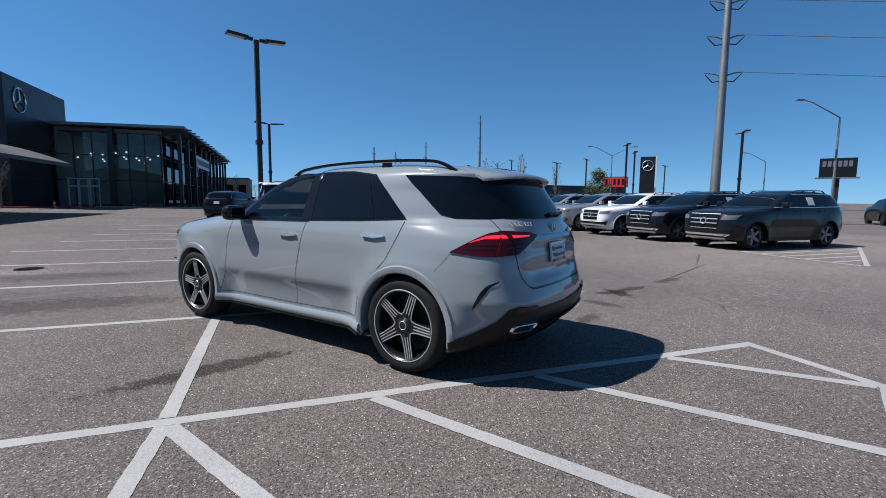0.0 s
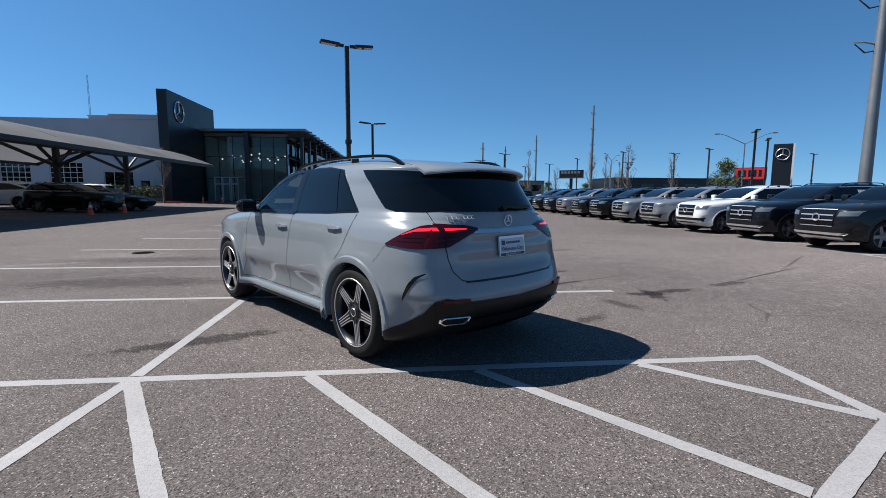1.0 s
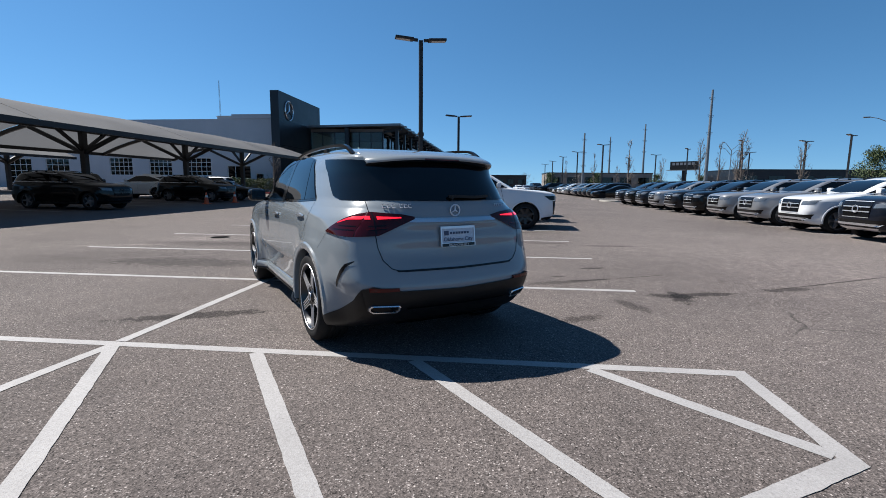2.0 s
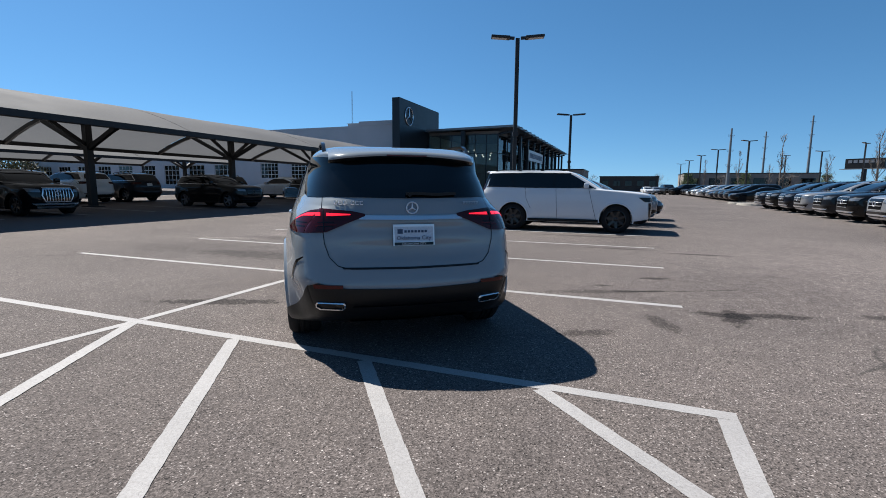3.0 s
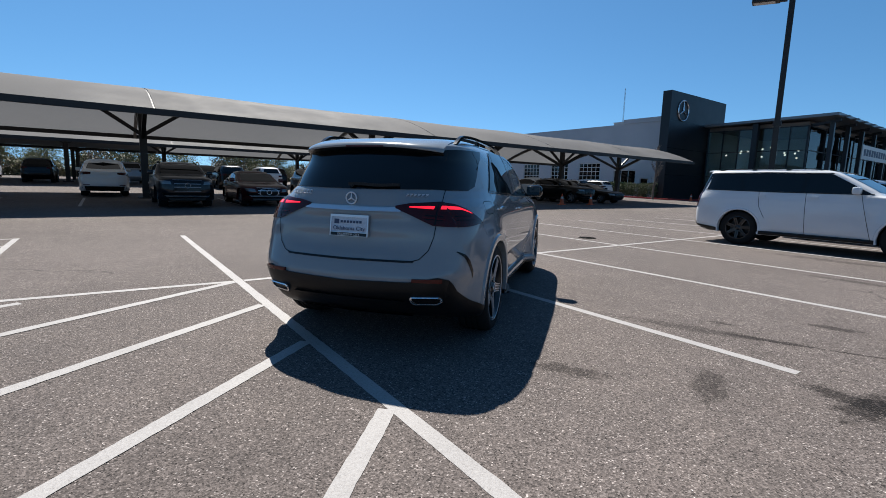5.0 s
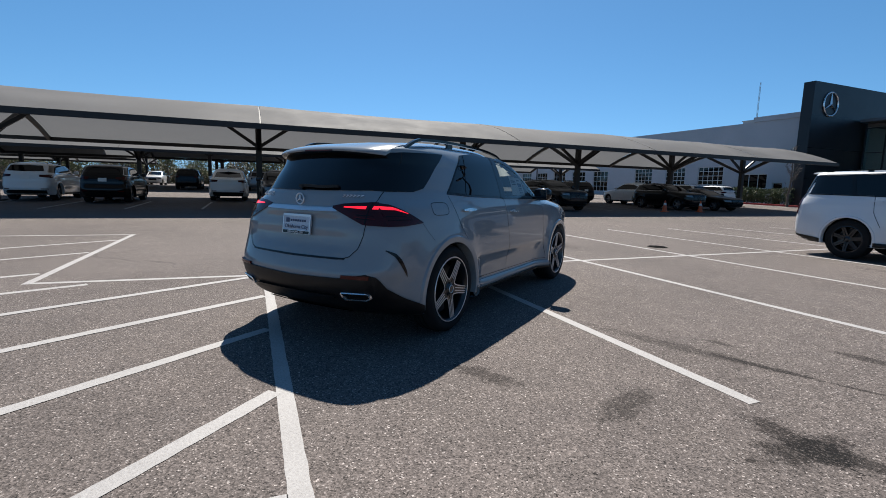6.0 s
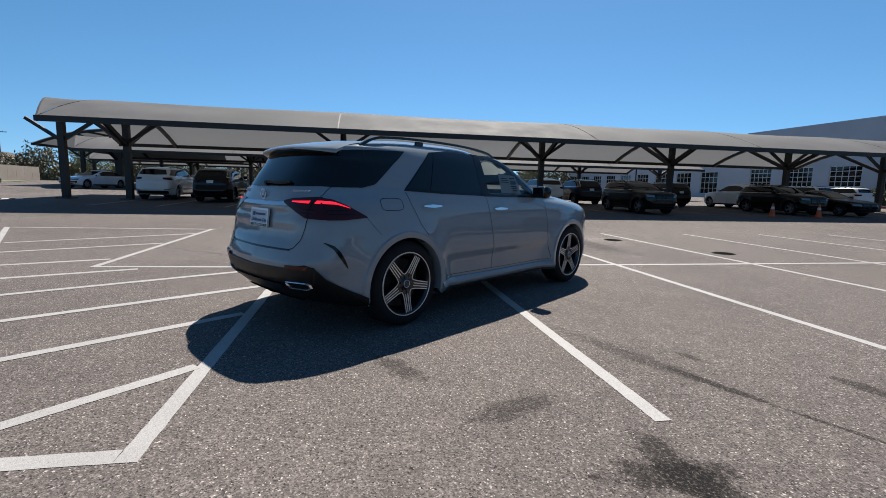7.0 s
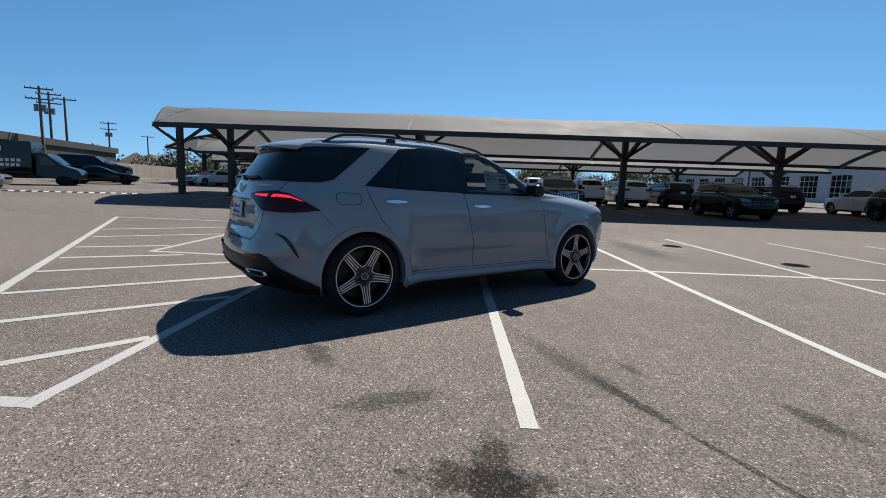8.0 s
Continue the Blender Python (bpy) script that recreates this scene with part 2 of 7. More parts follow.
M_INK = principled("dark_ink", (0.03, 0.05, 0.10), 0.5)
let_light_through(M_PAPER, (0.92, 0.96, 0.97), 0.65)
M_TANROOM = principled("showroom_interior", (0.62, 0.64, 0.63), 0.6)
M_SOFFIT = speckled("tan_soffit_boards", (0.17, 0.145, 0.125), 0.2, 0.5, 20, 0.7, 0, 0.1)
M_LAMPLIT = principled("lit_lamp", (0.8, 0.8, 0.8), 0.3, emit=(1.0, 0.95, 0.85), emit_strength=0.8)
M_SHOWGLASS = glass("showroom_glass", (0.66, 0.74, 0.74))
M_ORANGE = speckled("orange_cone_plastic", (0.62, 0.09, 0.02), 0.15, 6, 80, 0.5, 0, 0.05)
M_LED = principled("led_panel", (0.05, 0.003, 0.003), 0.4, emit=(0.9, 0.03, 0.03), emit_strength=0.3)
M_GRASS = speckled("spring_grass", (0.12, 0.15, 0.045), 0.4, 0.3, 18, 0.9, 0, 0.6)
M_BRICK = speckled("tan_brick_wall", (0.23, 0.20, 0.175), 0.2, 0.6, 30, 0.9, 0, 0.3)
M_ROOFTILE = speckled("brown_roof_tiles", (0.055, 0.043, 0.036), 0.3, 0.8, 12, 0.9, 0, 0.4)
M_SHED = speckled("dark_brown_cladding", (0.03, 0.027, 0.024), 0.25, 0.4, 20, 0.7, 0, 0.05)
M_MIRROR = principled("dark_mirror", (0.18, 0.19, 0.20), 0.05, 1.0)
M_REDKERB = speckled("red_kerb_paint", (0.36, 0.03, 0.03), 0.3, 1.5, 50, 0.7, 0, 0.3)


def leaves(name, dark, light):
    m = principled(name, light, 0.6)
    info = node(m, "ShaderNodeNewGeometry")
    c = ramp(m, info.outputs["Random Per Island"], [(0.0, dark), (1.0, light)])
    link(m, c, bsdf(m).inputs["Base Color"])
    return m


M_LEAF = leaves("hedge_leaf", (0.025, 0.045, 0.014), (0.09, 0.12, 0.04))
M_LEAFPALE = leaves("spring_leaf", (0.055, 0.07, 0.02), (0.15, 0.165, 0.055))
M_WOODS = leaves("spring_woods", (0.06, 0.054, 0.032), (0.20, 0.18, 0.09))
M_TWIG = leaves("bare_twig", (0.09, 0.075, 0.065), (0.19, 0.16, 0.135))


# ---- mesh helpers ----
def mesh_ob(name, verts, faces, mat, parent=None, label="", smooth=False, sharp=None):
    me = bpy.data.meshes.new(name)
    me.from_pydata([tuple(v) for v in verts], [], [tuple(f) for f in faces])
    me.update()
    if smooth:
        me.polygons.foreach_set("use_smooth", [True] * len(me.polygons))
        if sharp:
            me.set_sharp_from_angle(angle=radians(sharp))
    me.materials.append(mat)
    ob = new(name, me)
    if parent:
        ob.parent = parent
    ob.material_slots[0].link = "OBJECT"
    ob.material_slots[0].material = mat
    if label:
        tagged(ob, label)
    return ob


def part(name, bm, mat, parent=None, label="", smooth=False, sharp=35):
    bmesh.ops.recalc_face_normals(bm, faces=bm.faces)
    vs = [v.co[:] for v in bm.verts]
    bm.verts.index_update()
    fs = [[v.index for v in f.verts] for f in bm.faces]
    bm.free()
    return mesh_ob(name, vs, fs, mat, parent, label, smooth, sharp)


def box(bm, x0, x1, y0, y1, z0, z1, m=None, bevel=0.0):
    vs = [bm.verts.new((x, y, z)) for z in (z0, z1) for y in (y0, y1) for x in (x0, x1)]
    fs = [bm.faces.new([vs[i] for i in q]) for q in ((0, 2, 3, 1), (4, 5, 7, 6), (0, 1, 5, 4), (2, 6, 7, 3), (0, 4, 6, 2), (1, 3, 7, 5))]
    if m is not None:
        for v in vs:
            v.co = m @ v.co
    if bevel:
        bmesh.ops.bevel(bm, geom=list({e for f in fs for e in f.edges}), offset=bevel, segments=2 if bevel < 0.05 else 4, affect="EDGES", profile=0.5)
    return vs


def bar(bm, a, b, w, h=None, up=(0, 0, 1)):
    """A rectangular bar from a to b."""
    a, b = Vector(a), Vector(b)
    d = (b - a).normalized()
    u = Vector(up)
    if abs(d.dot(u)) > 0.99:
        u = Vector((0, 1, 0))
    s = d.cross(u).normalized()
    u = s.cross(d)
    h = h or w
    q = [bm.verts.new(p + s * (i * w / 2) + u * (j * h / 2)) for p in (a, b) for i, j in ((-1, -1), (1, -1), (1, 1), (-1, 1))]
    for f in ((0, 3, 2, 1), (4, 5, 6, 7), (0, 1, 5, 4), (1, 2, 6, 5), (2, 3, 7, 6), (3, 0, 4, 7)):
        bm.faces.new([q[i] for i in f])


def sweep(bm, pts, w, h, up=(0, 0, 1)):
    """One continuous rectangular bar along a line of points."""
    pts = [Vector(p) for p in pts]
    rings = []
    for i, p in enumerate(pts):
        d = (pts[min(i + 1, len(pts) - 1)] - pts[max(i - 1, 0)]).normalized()
        s = d.cross(Vector(up)).normalized()
        u = s.cross(d)
        rings.append([bm.verts.new(p + s * (a * w / 2) + u * (b * h / 2)) for a, b in ((-1, -1), (1, -1), (1, 1), (-1, 1))])
    for a, b in zip(rings, rings[1:]):
        for k in range(4):
            bm.faces.new((a[k], a[(k + 1) % 4], b[(k + 1) % 4], b[k]))
    bm.faces.new(rings[0][::-1])
    bm.faces.new(rings[-1])


def tube(bm, pts, radii, n=8, caps=True):
    """A round tube through the points."""
    rings = []
    pts = [Vector(p) for p in pts]
    for i, p in enumerate(pts):
        d = (pts[min(i + 1, len(pts) - 1)] - pts[max(i - 1, 0)]).normalized()
        u = Vector((0, 0, 1)) if abs(d.z) < 0.95 else Vector((1, 0, 0))
        s = d.cross(u).normalized()
        u = s.cross(d)
        r = radii[i] if isinstance(radii, (list, tuple)) else radii
        rings.append([bm.verts.new(p + (s * math.cos(2 * math.pi * k / n) + u * math.sin(2 * math.pi * k / n)) * r) for k in range(n)])
    for a, b in zip(rings, rings[1:]):
        for k in range(n):
            bm.faces.new((a[k], a[(k + 1) % n], b[(k + 1) % n], b[k]))
    if caps:
        bm.faces.new(rings[0][::-1])
        bm.faces.new(rings[-1])


def empty(name, m, label, category, group=""):
    ob = new(name)
    ob.empty_display_size = 0.3
    ob.matrix_world = m
    return tagged(ob, label, category, group)


# ---- ground ----
def gz(x):
    """Height of the ground: level, rising gently beyond x = -7."""
    s = max(0.0, -7.0 - x)
    return min(0.65, 0.017 * s * s / (s + 1.5))


def ground():
    xs = [-900, -300, -120, -70] + [-50 + 2 * k for k in range(22)] + [-7, 20, 80, 300, 900]
    ys = [-900, -200, -60, -20, 20, 60, 200, 900]
    vs = [(x, y, gz(x)) for y in ys for x in xs]
    n = len(xs)
    fs = [(j * n + i, j * n + i + 1, (j + 1) * n + i + 1, (j + 1) * n + i) for j in range(len(ys) - 1) for i in range(n - 1)]
    return tagged(mesh_ob("ground", vs, fs, M_ASPHALT, smooth=True), "weathered brown-grey asphalt car park with fine cracks", "ground", kind="structure")


ground()


LINES = []


def stripe(a, b, w=0.10, name="parking_line", label="worn white painted parking line on asphalt", cut_a=None, cut_b=None):
    """A painted line with slightly uneven edges, just proud of the asphalt; cut_a and cut_b are the directions of mitred ends."""
    lift = 0.0022 + 0.0005 * (len(LINES) % 6)
    LINES.append(name)
    a, b = Vector((*a, lift + gz(a[0]))), Vector((*b, lift + gz(b[0])))
    d = b - a
    n = max(2, int(d.length / 0.05))
    s = Vector((-d.y, d.x, 0)).normalized()
    vs = []
    for i in range(n + 1):
        p = a + d * (i / n)
        e = [0.004 * noise.noise(p * 9 + Vector((k * 7, 0, 0))) + 0.0045 * noise.noise(p * 41 + Vector((k * 7, 0, 0))) for k in (0, 1)]
        pair = [s * (w / 2 + e[0]), -s * (w / 2 + e[1])]
        m = cut_a if i == 0 else cut_b if i == n else None
        if m:
            u = d.normalized()
            pair = [q - u * ((q.x * m[1] - q.y * m[0]) / (u.x * m[1] - u.y * m[0])) for q in pair]
        vs += [p + q for q in pair]
    fs = [(2 * i, 2 * i + 1, 2 * i + 3, 2 * i + 2) for i in range(n)]
    return tagged(mesh_ob(name, vs, fs, M_PAINT), label, "road marking", "parking lines", "structure")


def markings():
    pitch, y0 = 2.69, 3.135
    for k in range(0, 9):
        y = y0 + pitch * k
        stripe((-6.12, y), (4.195 if k == 0 else 4.24, y), 0.10, cut_b=(-1, -1) if k == 0 else None)
    # spine between the two rows of stalls, stopping short of the lines it crosses
    stripe((-0.93, 0.445), (-0.78, 3.08), cut_a=(-0.72, 0.70))
    for k in range(0, 6):
        stripe((-0.78, y0 + pitch * k + 0.055), (-0.78, y0 + pitch * (k + 1) - 0.055))
    stripe((-6.66, 0.39), (-0.93, 0.445), cut_b=(-0.72, 0.70))
    edge = lambda x: 2.03 + 0.585 * (x - 4.19)
    stripe((-6.80, edge(-6.80)), (4.185, edge(4.185)), 0.11, cut_b=(-0.863, 0.495))
    stripe((4.195, 3.135), (4.185, edge(4.185)), 0.11, cut_a=(-1, -1), cut_b=(-0.863, 0.495))
    stripe((-6.62, 0.33), (-6.80, edge(-6.80) + 0.07))
    for a, b in (((3.12, 3.08), (4.13, 2.08)), ((1.79, 3.08), (3.07, 1.45)), ((0.50, 3.08), (2.03, 0.84)), ((-0.745, 3.06), (0.95, 0.22)),
                 ((-0.71, 1.10), (-0.05, -0.34)), ((-1.62, 0.33), (-1.06, -0.94)), ((-3.65, 0.33), (-2.39, -1.69)), ((-5.5, 0.33), (-3.66, -2.44))):
        stripe(a, b, 0.105)
    # end island of the facing row
    e2 = lambda x: 6.32 + 0.567 * (x - 12.0)
    stripe((11.95, 9.20), (12.0, 6.38))
    stripe((12.05, 6.32), (17.25, e2(17.25)))
    stripe((12.0, 9.20), (17.1, 9.30))
    for y in (8.7, 8.15, 7.6, 7.0):
        stripe((12.05, y), (12.0 + (y - 6.32) / 0.567 - 0.12, y))
    for k in range(0, 11):
        y = 9.20 + 2.62 * (k + 1)
        stripe((12.0, y), (17.4, y))
    # stalls in the shade of the canopies
    for k in range(0, 18):
        y = -7.0 + 2.68 * k
        stripe((-20.6, y), (-15.4, y))


markings()


def drain(x, y, r=0.32):
    """Round manhole cover, a little below its ring, with raised bars."""
    e = empty("manhole_cover", pose(x, y, 0), "dark cast-iron round manhole cover set in asphalt", "manhole cover")
    bm = bmesh.new()
    n = 28
    for rad0, rad1, z0, z1 in ((r, r * 0.86, 0.010, 0.010), (r * 1.06, r, 0.001, 0.010)):
        a = [bm.verts.new((rad0 * math.cos(2 * math.pi * k / n), rad0 * math.sin(2 * math.pi * k / n), z0)) for k in range(n)]
        b = [bm.verts.new((rad1 * math.cos(2 * math.pi * k / n), rad1 * math.sin(2 * math.pi * k / n), z1)) for k in range(n)]
        for k in range(n):
            bm.faces.new((a[k], a[(k + 1) % n], b[(k + 1) % n], b[k]))
    part("ring", bm, M_IRON, e)
    bm = bmesh.new()
    vs = [bm.verts.new((r * 0.85 * math.cos(2 * math.pi * k / n), r * 0.85 * math.sin(2 * math.pi * k / n), 0.006)) for k in range(n)]
    bm.faces.new(vs)
    for i in range(-3, 4):
        half = math.sqrt(max(0.0, (r * 0.8) ** 2 - (i * 0.07) ** 2))
        box(bm, i * 0.07 - 0.015, i * 0.07 + 0.015, -half, half, 0.005, 0.014)
    part("cover", bm, M_IRON, e)


drain(-2.06, 11.75, 0.21)
drain(-4.45, 10.6, 0.21)


# ---- shade canopies ----
def canopy(name, cx, y_front, y_end, posts, label):
    """A long cantilevered vehicle shade: posts, beams, braces and curved fabric bays."""
    half, ridge, eave = 6.7, 5.02, 3.55
    e = empty(name, pose(cx, 0, 0), label, "shade canopy", "shade canopies")
    skew = 0.48
    arch = lambda x: ridge - (ridge - eave) * (x / half) ** 2

    def start(x):
        return y_front + skew * (max(x, 0.0) - half)
    seams = [p for p in posts[1:-1]]
    cuts = [None] + seams + [y_end]
    nx = 18
    for i in range(len(cuts) - 1):
        bm = bmesh.new()
        grid = []
        ny = 10
        for j in range(ny + 1):
            row = []
            for k in range(nx + 1):
                x = half - 2 * half * k / nx
                a = start(x) if cuts[i] is None else cuts[i] + 0.03
                b = cuts[i + 1] - 0.03
                y = a + (b - a) * j / ny
                u = j / ny
                sag = 0.05 * math.sin(math.pi * u) * (1 - abs(x / half) ** 4)
                row.append(bm.verts.new((x, y, arch(x) - sag)))
            grid.append(row)
        for a, b in zip(grid, grid[1:]):
            for k in range(nx):
                bm.faces.new((a[k], b[k], b[k + 1], a[k + 1]))
        part("fabric", bm, M_FABRIC, e, smooth=True, sharp=60)
    for side in (1, -1):
        x = half * side
        bm = bmesh.new()
        bar(bm, (x, start(x) - 0.1, arch(half) - 0.12), (x, y_end, arch(half) - 0.10), 0.14, 0.21)
        part("edge_beam", bm, M_STEEL, e)
    for x in (2.4, -2.4):
        bm = bmesh.new()
        bar(bm, (x, start(x), arch(x) - 0.2), (x, y_end, arch(x) - 0.2), 0.10, 0.16)
        part("purlin", bm, M_STEEL, e)
    bm = bmesh.new()
    bar(bm, (0, start(0), 4.22), (0, y_end, 4.22), 0.22, 0.30)
    part("spine_beam", bm, M_STEEL, e)
    for p in posts:
        bm = bmesh.new()
        bar(bm, (0, p, 0), (0, p, 4.25), 0.29, 0.29)
        box(bm, -0.33, 0.33, p - 0.33, p + 0.33, gz(cx) - 0.1, gz(cx) + 0.05)
        part("post", bm, M_STEEL, e)
        for d in (1, -1):
            bm = bmesh.new()
            bar(bm, (0, p + d * 0.1, 3.15), (0, p + d * 1.55, 4.15), 0.13, 0.16)
            part("brace", bm, M_STEEL, e)
        if p == posts[0]:
            continue
        for d in (1, -1):
            bm = bmesh.new()
            bar(bm, (d * 0.1, p, 3.0), (d * 3.3, p, arch(3.3) - 0.22), 0.16, 0.20)
            part("arm", bm, M_STEEL, e)
        bm = bmesh.new()
        xs = [half * (1 - 2 * k / 12) for k in range(13)]
        sweep(bm, [(a, p, arch(a) - 0.13) for a in xs], 0.14, 0.2)
        part("rafter", bm, M_STEEL, e)
    bm = bmesh.new()
    xs = [half * (1 - 2 * k / 12) for k in range(13)]
    sweep(bm, [(a, start(a), arch(a) - 0.1) for a in xs], 0.12, 0.18)
    part("end_rafter", bm, M_STEEL, e)
    return e


canopy("shade_canopy", -20.5, -7.6, 40.6, (-10.5, -7.55, 3.35, 15.05, 23.8, 32.5, 40.4), "long grey fabric vehicle canopy on dark steel posts")
canopy("shade_canopy", -41.5, -17.5, 38.0, (-20.4, -17.6, -6.0, 6.0, 17.5, 28.0, 37.8), "second row of grey fabric vehicle canopy behind")
canopy("shade_canopy", -62.5, -27.0, -9.0, (-29.9, -27.0, -18.0, -9.2), "far short bay of grey fabric vehicle canopy")
for x, y in ((-51.9, -0.5), (-50.7, -16.6)):
    bay = canopy("shade_canopy", 0, -7.0, 11.0, (-9.6, -7.0, 2.0, 10.8), "far arched bay of grey fabric canopy seen end on")
    bay.matrix_world = pose(x, y, 0.6, 0, 0, -90)


# ---- dealership ----
def building_tower():
    e = empty("sign_tower", pose(-21.2, 55.6, 0), "tall charcoal metal-clad entrance tower with ring emblem", "tower")
    bm = bmesh.new()
    box(bm, -0.95, 0.0, -5.9, 6.3, 0, 11.45)
    part("wall", bm, M_DARKPANEL, e)
    bm = bmesh.new()
    for z in (2.8, 5.6, 8.5):
        box(bm, 0.0, 0.012, -5.9, 6.3, z, z + 0.03)
    part("panel_joint", bm, M_FRAME, e)
    emblem(e, Vector((0.06, -3.4, 9.6)), 1.05, M_CHROME)


def emblem(parent, at, r, mat, axis="x"):
    """A plain ring with a small plain disc: a maker's mark drawn as shapes only."""
    bm = bmesh.new()
    pts = []
    for k in range(33):
        a = 2 * math.pi * k / 32
        c, s = math.cos(a) * r, math.sin(a) * r
        pts.append(at + (Vector((0, c, s)) if axis == "x" else Vector((c, 0, s))))
    tube(bm, pts, r * 0.07, 6, caps=False)
    for a in (90, 210, 330):
        c, s = math.cos(radians(a)) * r * 0.95, math.sin(radians(a)) * r * 0.95
        tip = at + (Vector((0, c, s)) if axis == "x" else Vector((c, 0, s)))
        tube(bm, [at, tip], [r * 0.10, r * 0.02], 6)
    return part("emblem", bm, mat, parent, "plain ring emblem in bright metal", smooth=True)


building_tower()


def window_unit(parent, x0, x1, z0, z1, y, cols, rows, axis="y", depth=0.16, glassmat=None):
    """A glazed unit with frame, mullions and single panes in a wall that faces -y (axis y) or +x (axis x)."""
    out = -1 if axis == "y" else 1

    def bx(bm, a0, a1, d0, d1, c0, c1):
        d0, d1 = sorted((d0, d1))
        if axis == "y":
            box(bm, a0, a1, y + d0, y + d1, c0, c1)
        else:
            box(bm, y + d0, y + d1, a0, a1, c0, c1)
    bm = bmesh.new()
    f = 0.07
    for a0, a1, c0, c1 in ((x0, x1, z0, z0 + f), (x0, x1, z1 - f, z1), (x0, x0 + f, z0 + f, z1 - f), (x1 - f, x1, z0 + f, z1 - f)):
        bx(bm, a0, a1, out * 0.05, -out * 0.08, c0, c1)
    for i in range(1, cols):
        a = x0 + (x1 - x0) * i / cols
        bx(bm, a - 0.03, a + 0.03, out * 0.04, -out * 0.06, z0 + f, z1 - f)
    for j in range(1, rows):
        c = z0 + (z1 - z0) * j / rows
        bx(bm, x0 + f, x1 - f, out * 0.038, -out * 0.055, c - 0.03, c + 0.03)
    frame_ob = part("window_frame", bm, M_WHITEPLAIN if glassmat is None else M_DARKPANEL, parent)
    for i in range(cols):
        for j in range(rows):
            bm = bmesh.new()
            bx(bm, x0 + (x1 - x0) * i / cols + 0.03, x0 + (x1 - x0) * (i + 1) / cols - 0.03, -0.01, 0.01, z0 + (z1 - z0) * j / rows + 0.03, z0 + (z1 - z0) * (j + 1) / rows - 0.03)
            part("pane", bm, glassmat or M_TINT, frame_ob)
    return frame_ob


def wall_with_holes(name, parent, x0, x1, z0, z1, y0, y1, holes, mat, axis="y"):
    """A wall slab whose openings go through it; holes are (x0, x1, z0, z1)."""
    xs = sorted({x0, x1, *[h[0] for h in holes], *[h[1] for h in holes]})
    zs = sorted({z0, z1, *[h[2] for h in holes], *[h[3] for h in holes]})
    for a, b in zip(xs, xs[1:]):
        run = None
        spans = []
        for c, d in zip(zs, zs[1:]):
            if any(h[0] <= a and b <= h[1] and h[2] <= c and d <= h[3] for h in holes):
                if run:
                    spans.append(run)
                run = None
            else:
                run = (run[0], d) if run else (c, d)
        if run:
            spans.append(run)
        for c, d in spans:
            bm = bmesh.new()
            if axis == "y":
                box(bm, a, b, y0, y1, c, d)
            else:
                box(bm, y0, y1, a, b, c, d)
            part(name, bm, mat, parent)


def service_building():
    e = empty("service_building", pose(0, 0, 0), "long white panel-clad service building with gridded windows", "building")
    holes = [(-44.0, -41.0, 2.2, 4.3), (-38.8, -35.9, 2.2, 4.3), (-34.1, -30.9, 2.2, 4.3), (-28.9, -26.0, 0.4, 3.4), (-25.4, -24.4, 0.1, 2.5)]
    wall_with_holes("wall", e, -45.0, -22.7, 0, 8.75, 52.0, 52.3, holes, M_WALLWHITE)
    for h, (c, r) in zip(holes, ((5, 4), (5, 4), (5, 4), (3, 2), (1, 1))):
        window_unit(e, *h, 52.12, c, r)
    holes2 = [(-50 - 5.2 * k - 3.2, -50 - 5.2 * k, 1.2, 4.2) for k in range(9)]
    wall_with_holes("wall", e, -100, -45.02, 0, 6.2, 52.6, 52.9, holes2, M_WALLWHITE)
    for h in holes2:
        window_unit(e, *h, 52.72, 4, 4)
    for q in ((-45.0, -44.7, 52.3, 76, 0, 8.75), (-44.7, -23.0, 75.7, 76, 0, 8.75), (-100, -45.1, 75.7, 76, 0, 6.2), (-100.3, -100, 52.6, 76, 0, 6.2)):
        bm = bmesh.new()
        box(bm, *q)
        part("wall", bm, M_WALLWHITE, e)
    for q in ((-44.7, -23.0, 52.3, 75.7, 8.2, 8.4), (-100, -45.1, 52.9, 75.7, 5.7, 5.9)):
        bm = bmesh.new()
        box(bm, *q)
        part("roof", bm, M_ROOFMETAL, e)
    bm = bmesh.new()
    box(bm, -28.0, -22.72, 51.9, 56, 8.752, 9.25)
    part("parapet", bm, M_WALLWHITE, e)
    for x0, x1, y, z in ((-33.5, -31.0, 58, 9.9), (-27.0, -23.4, 60, 10.6)):
        bm = bmesh.new()
        box(bm, x0, x1, y, y + 2.5, 8.4, z)
        box(bm, x0 - 0.1, x1 + 0.1, y - 0.1, y + 2.6, z, z + 0.08)
        part("roof_unit", bm, M_WALLWHITE, e)


service_building()


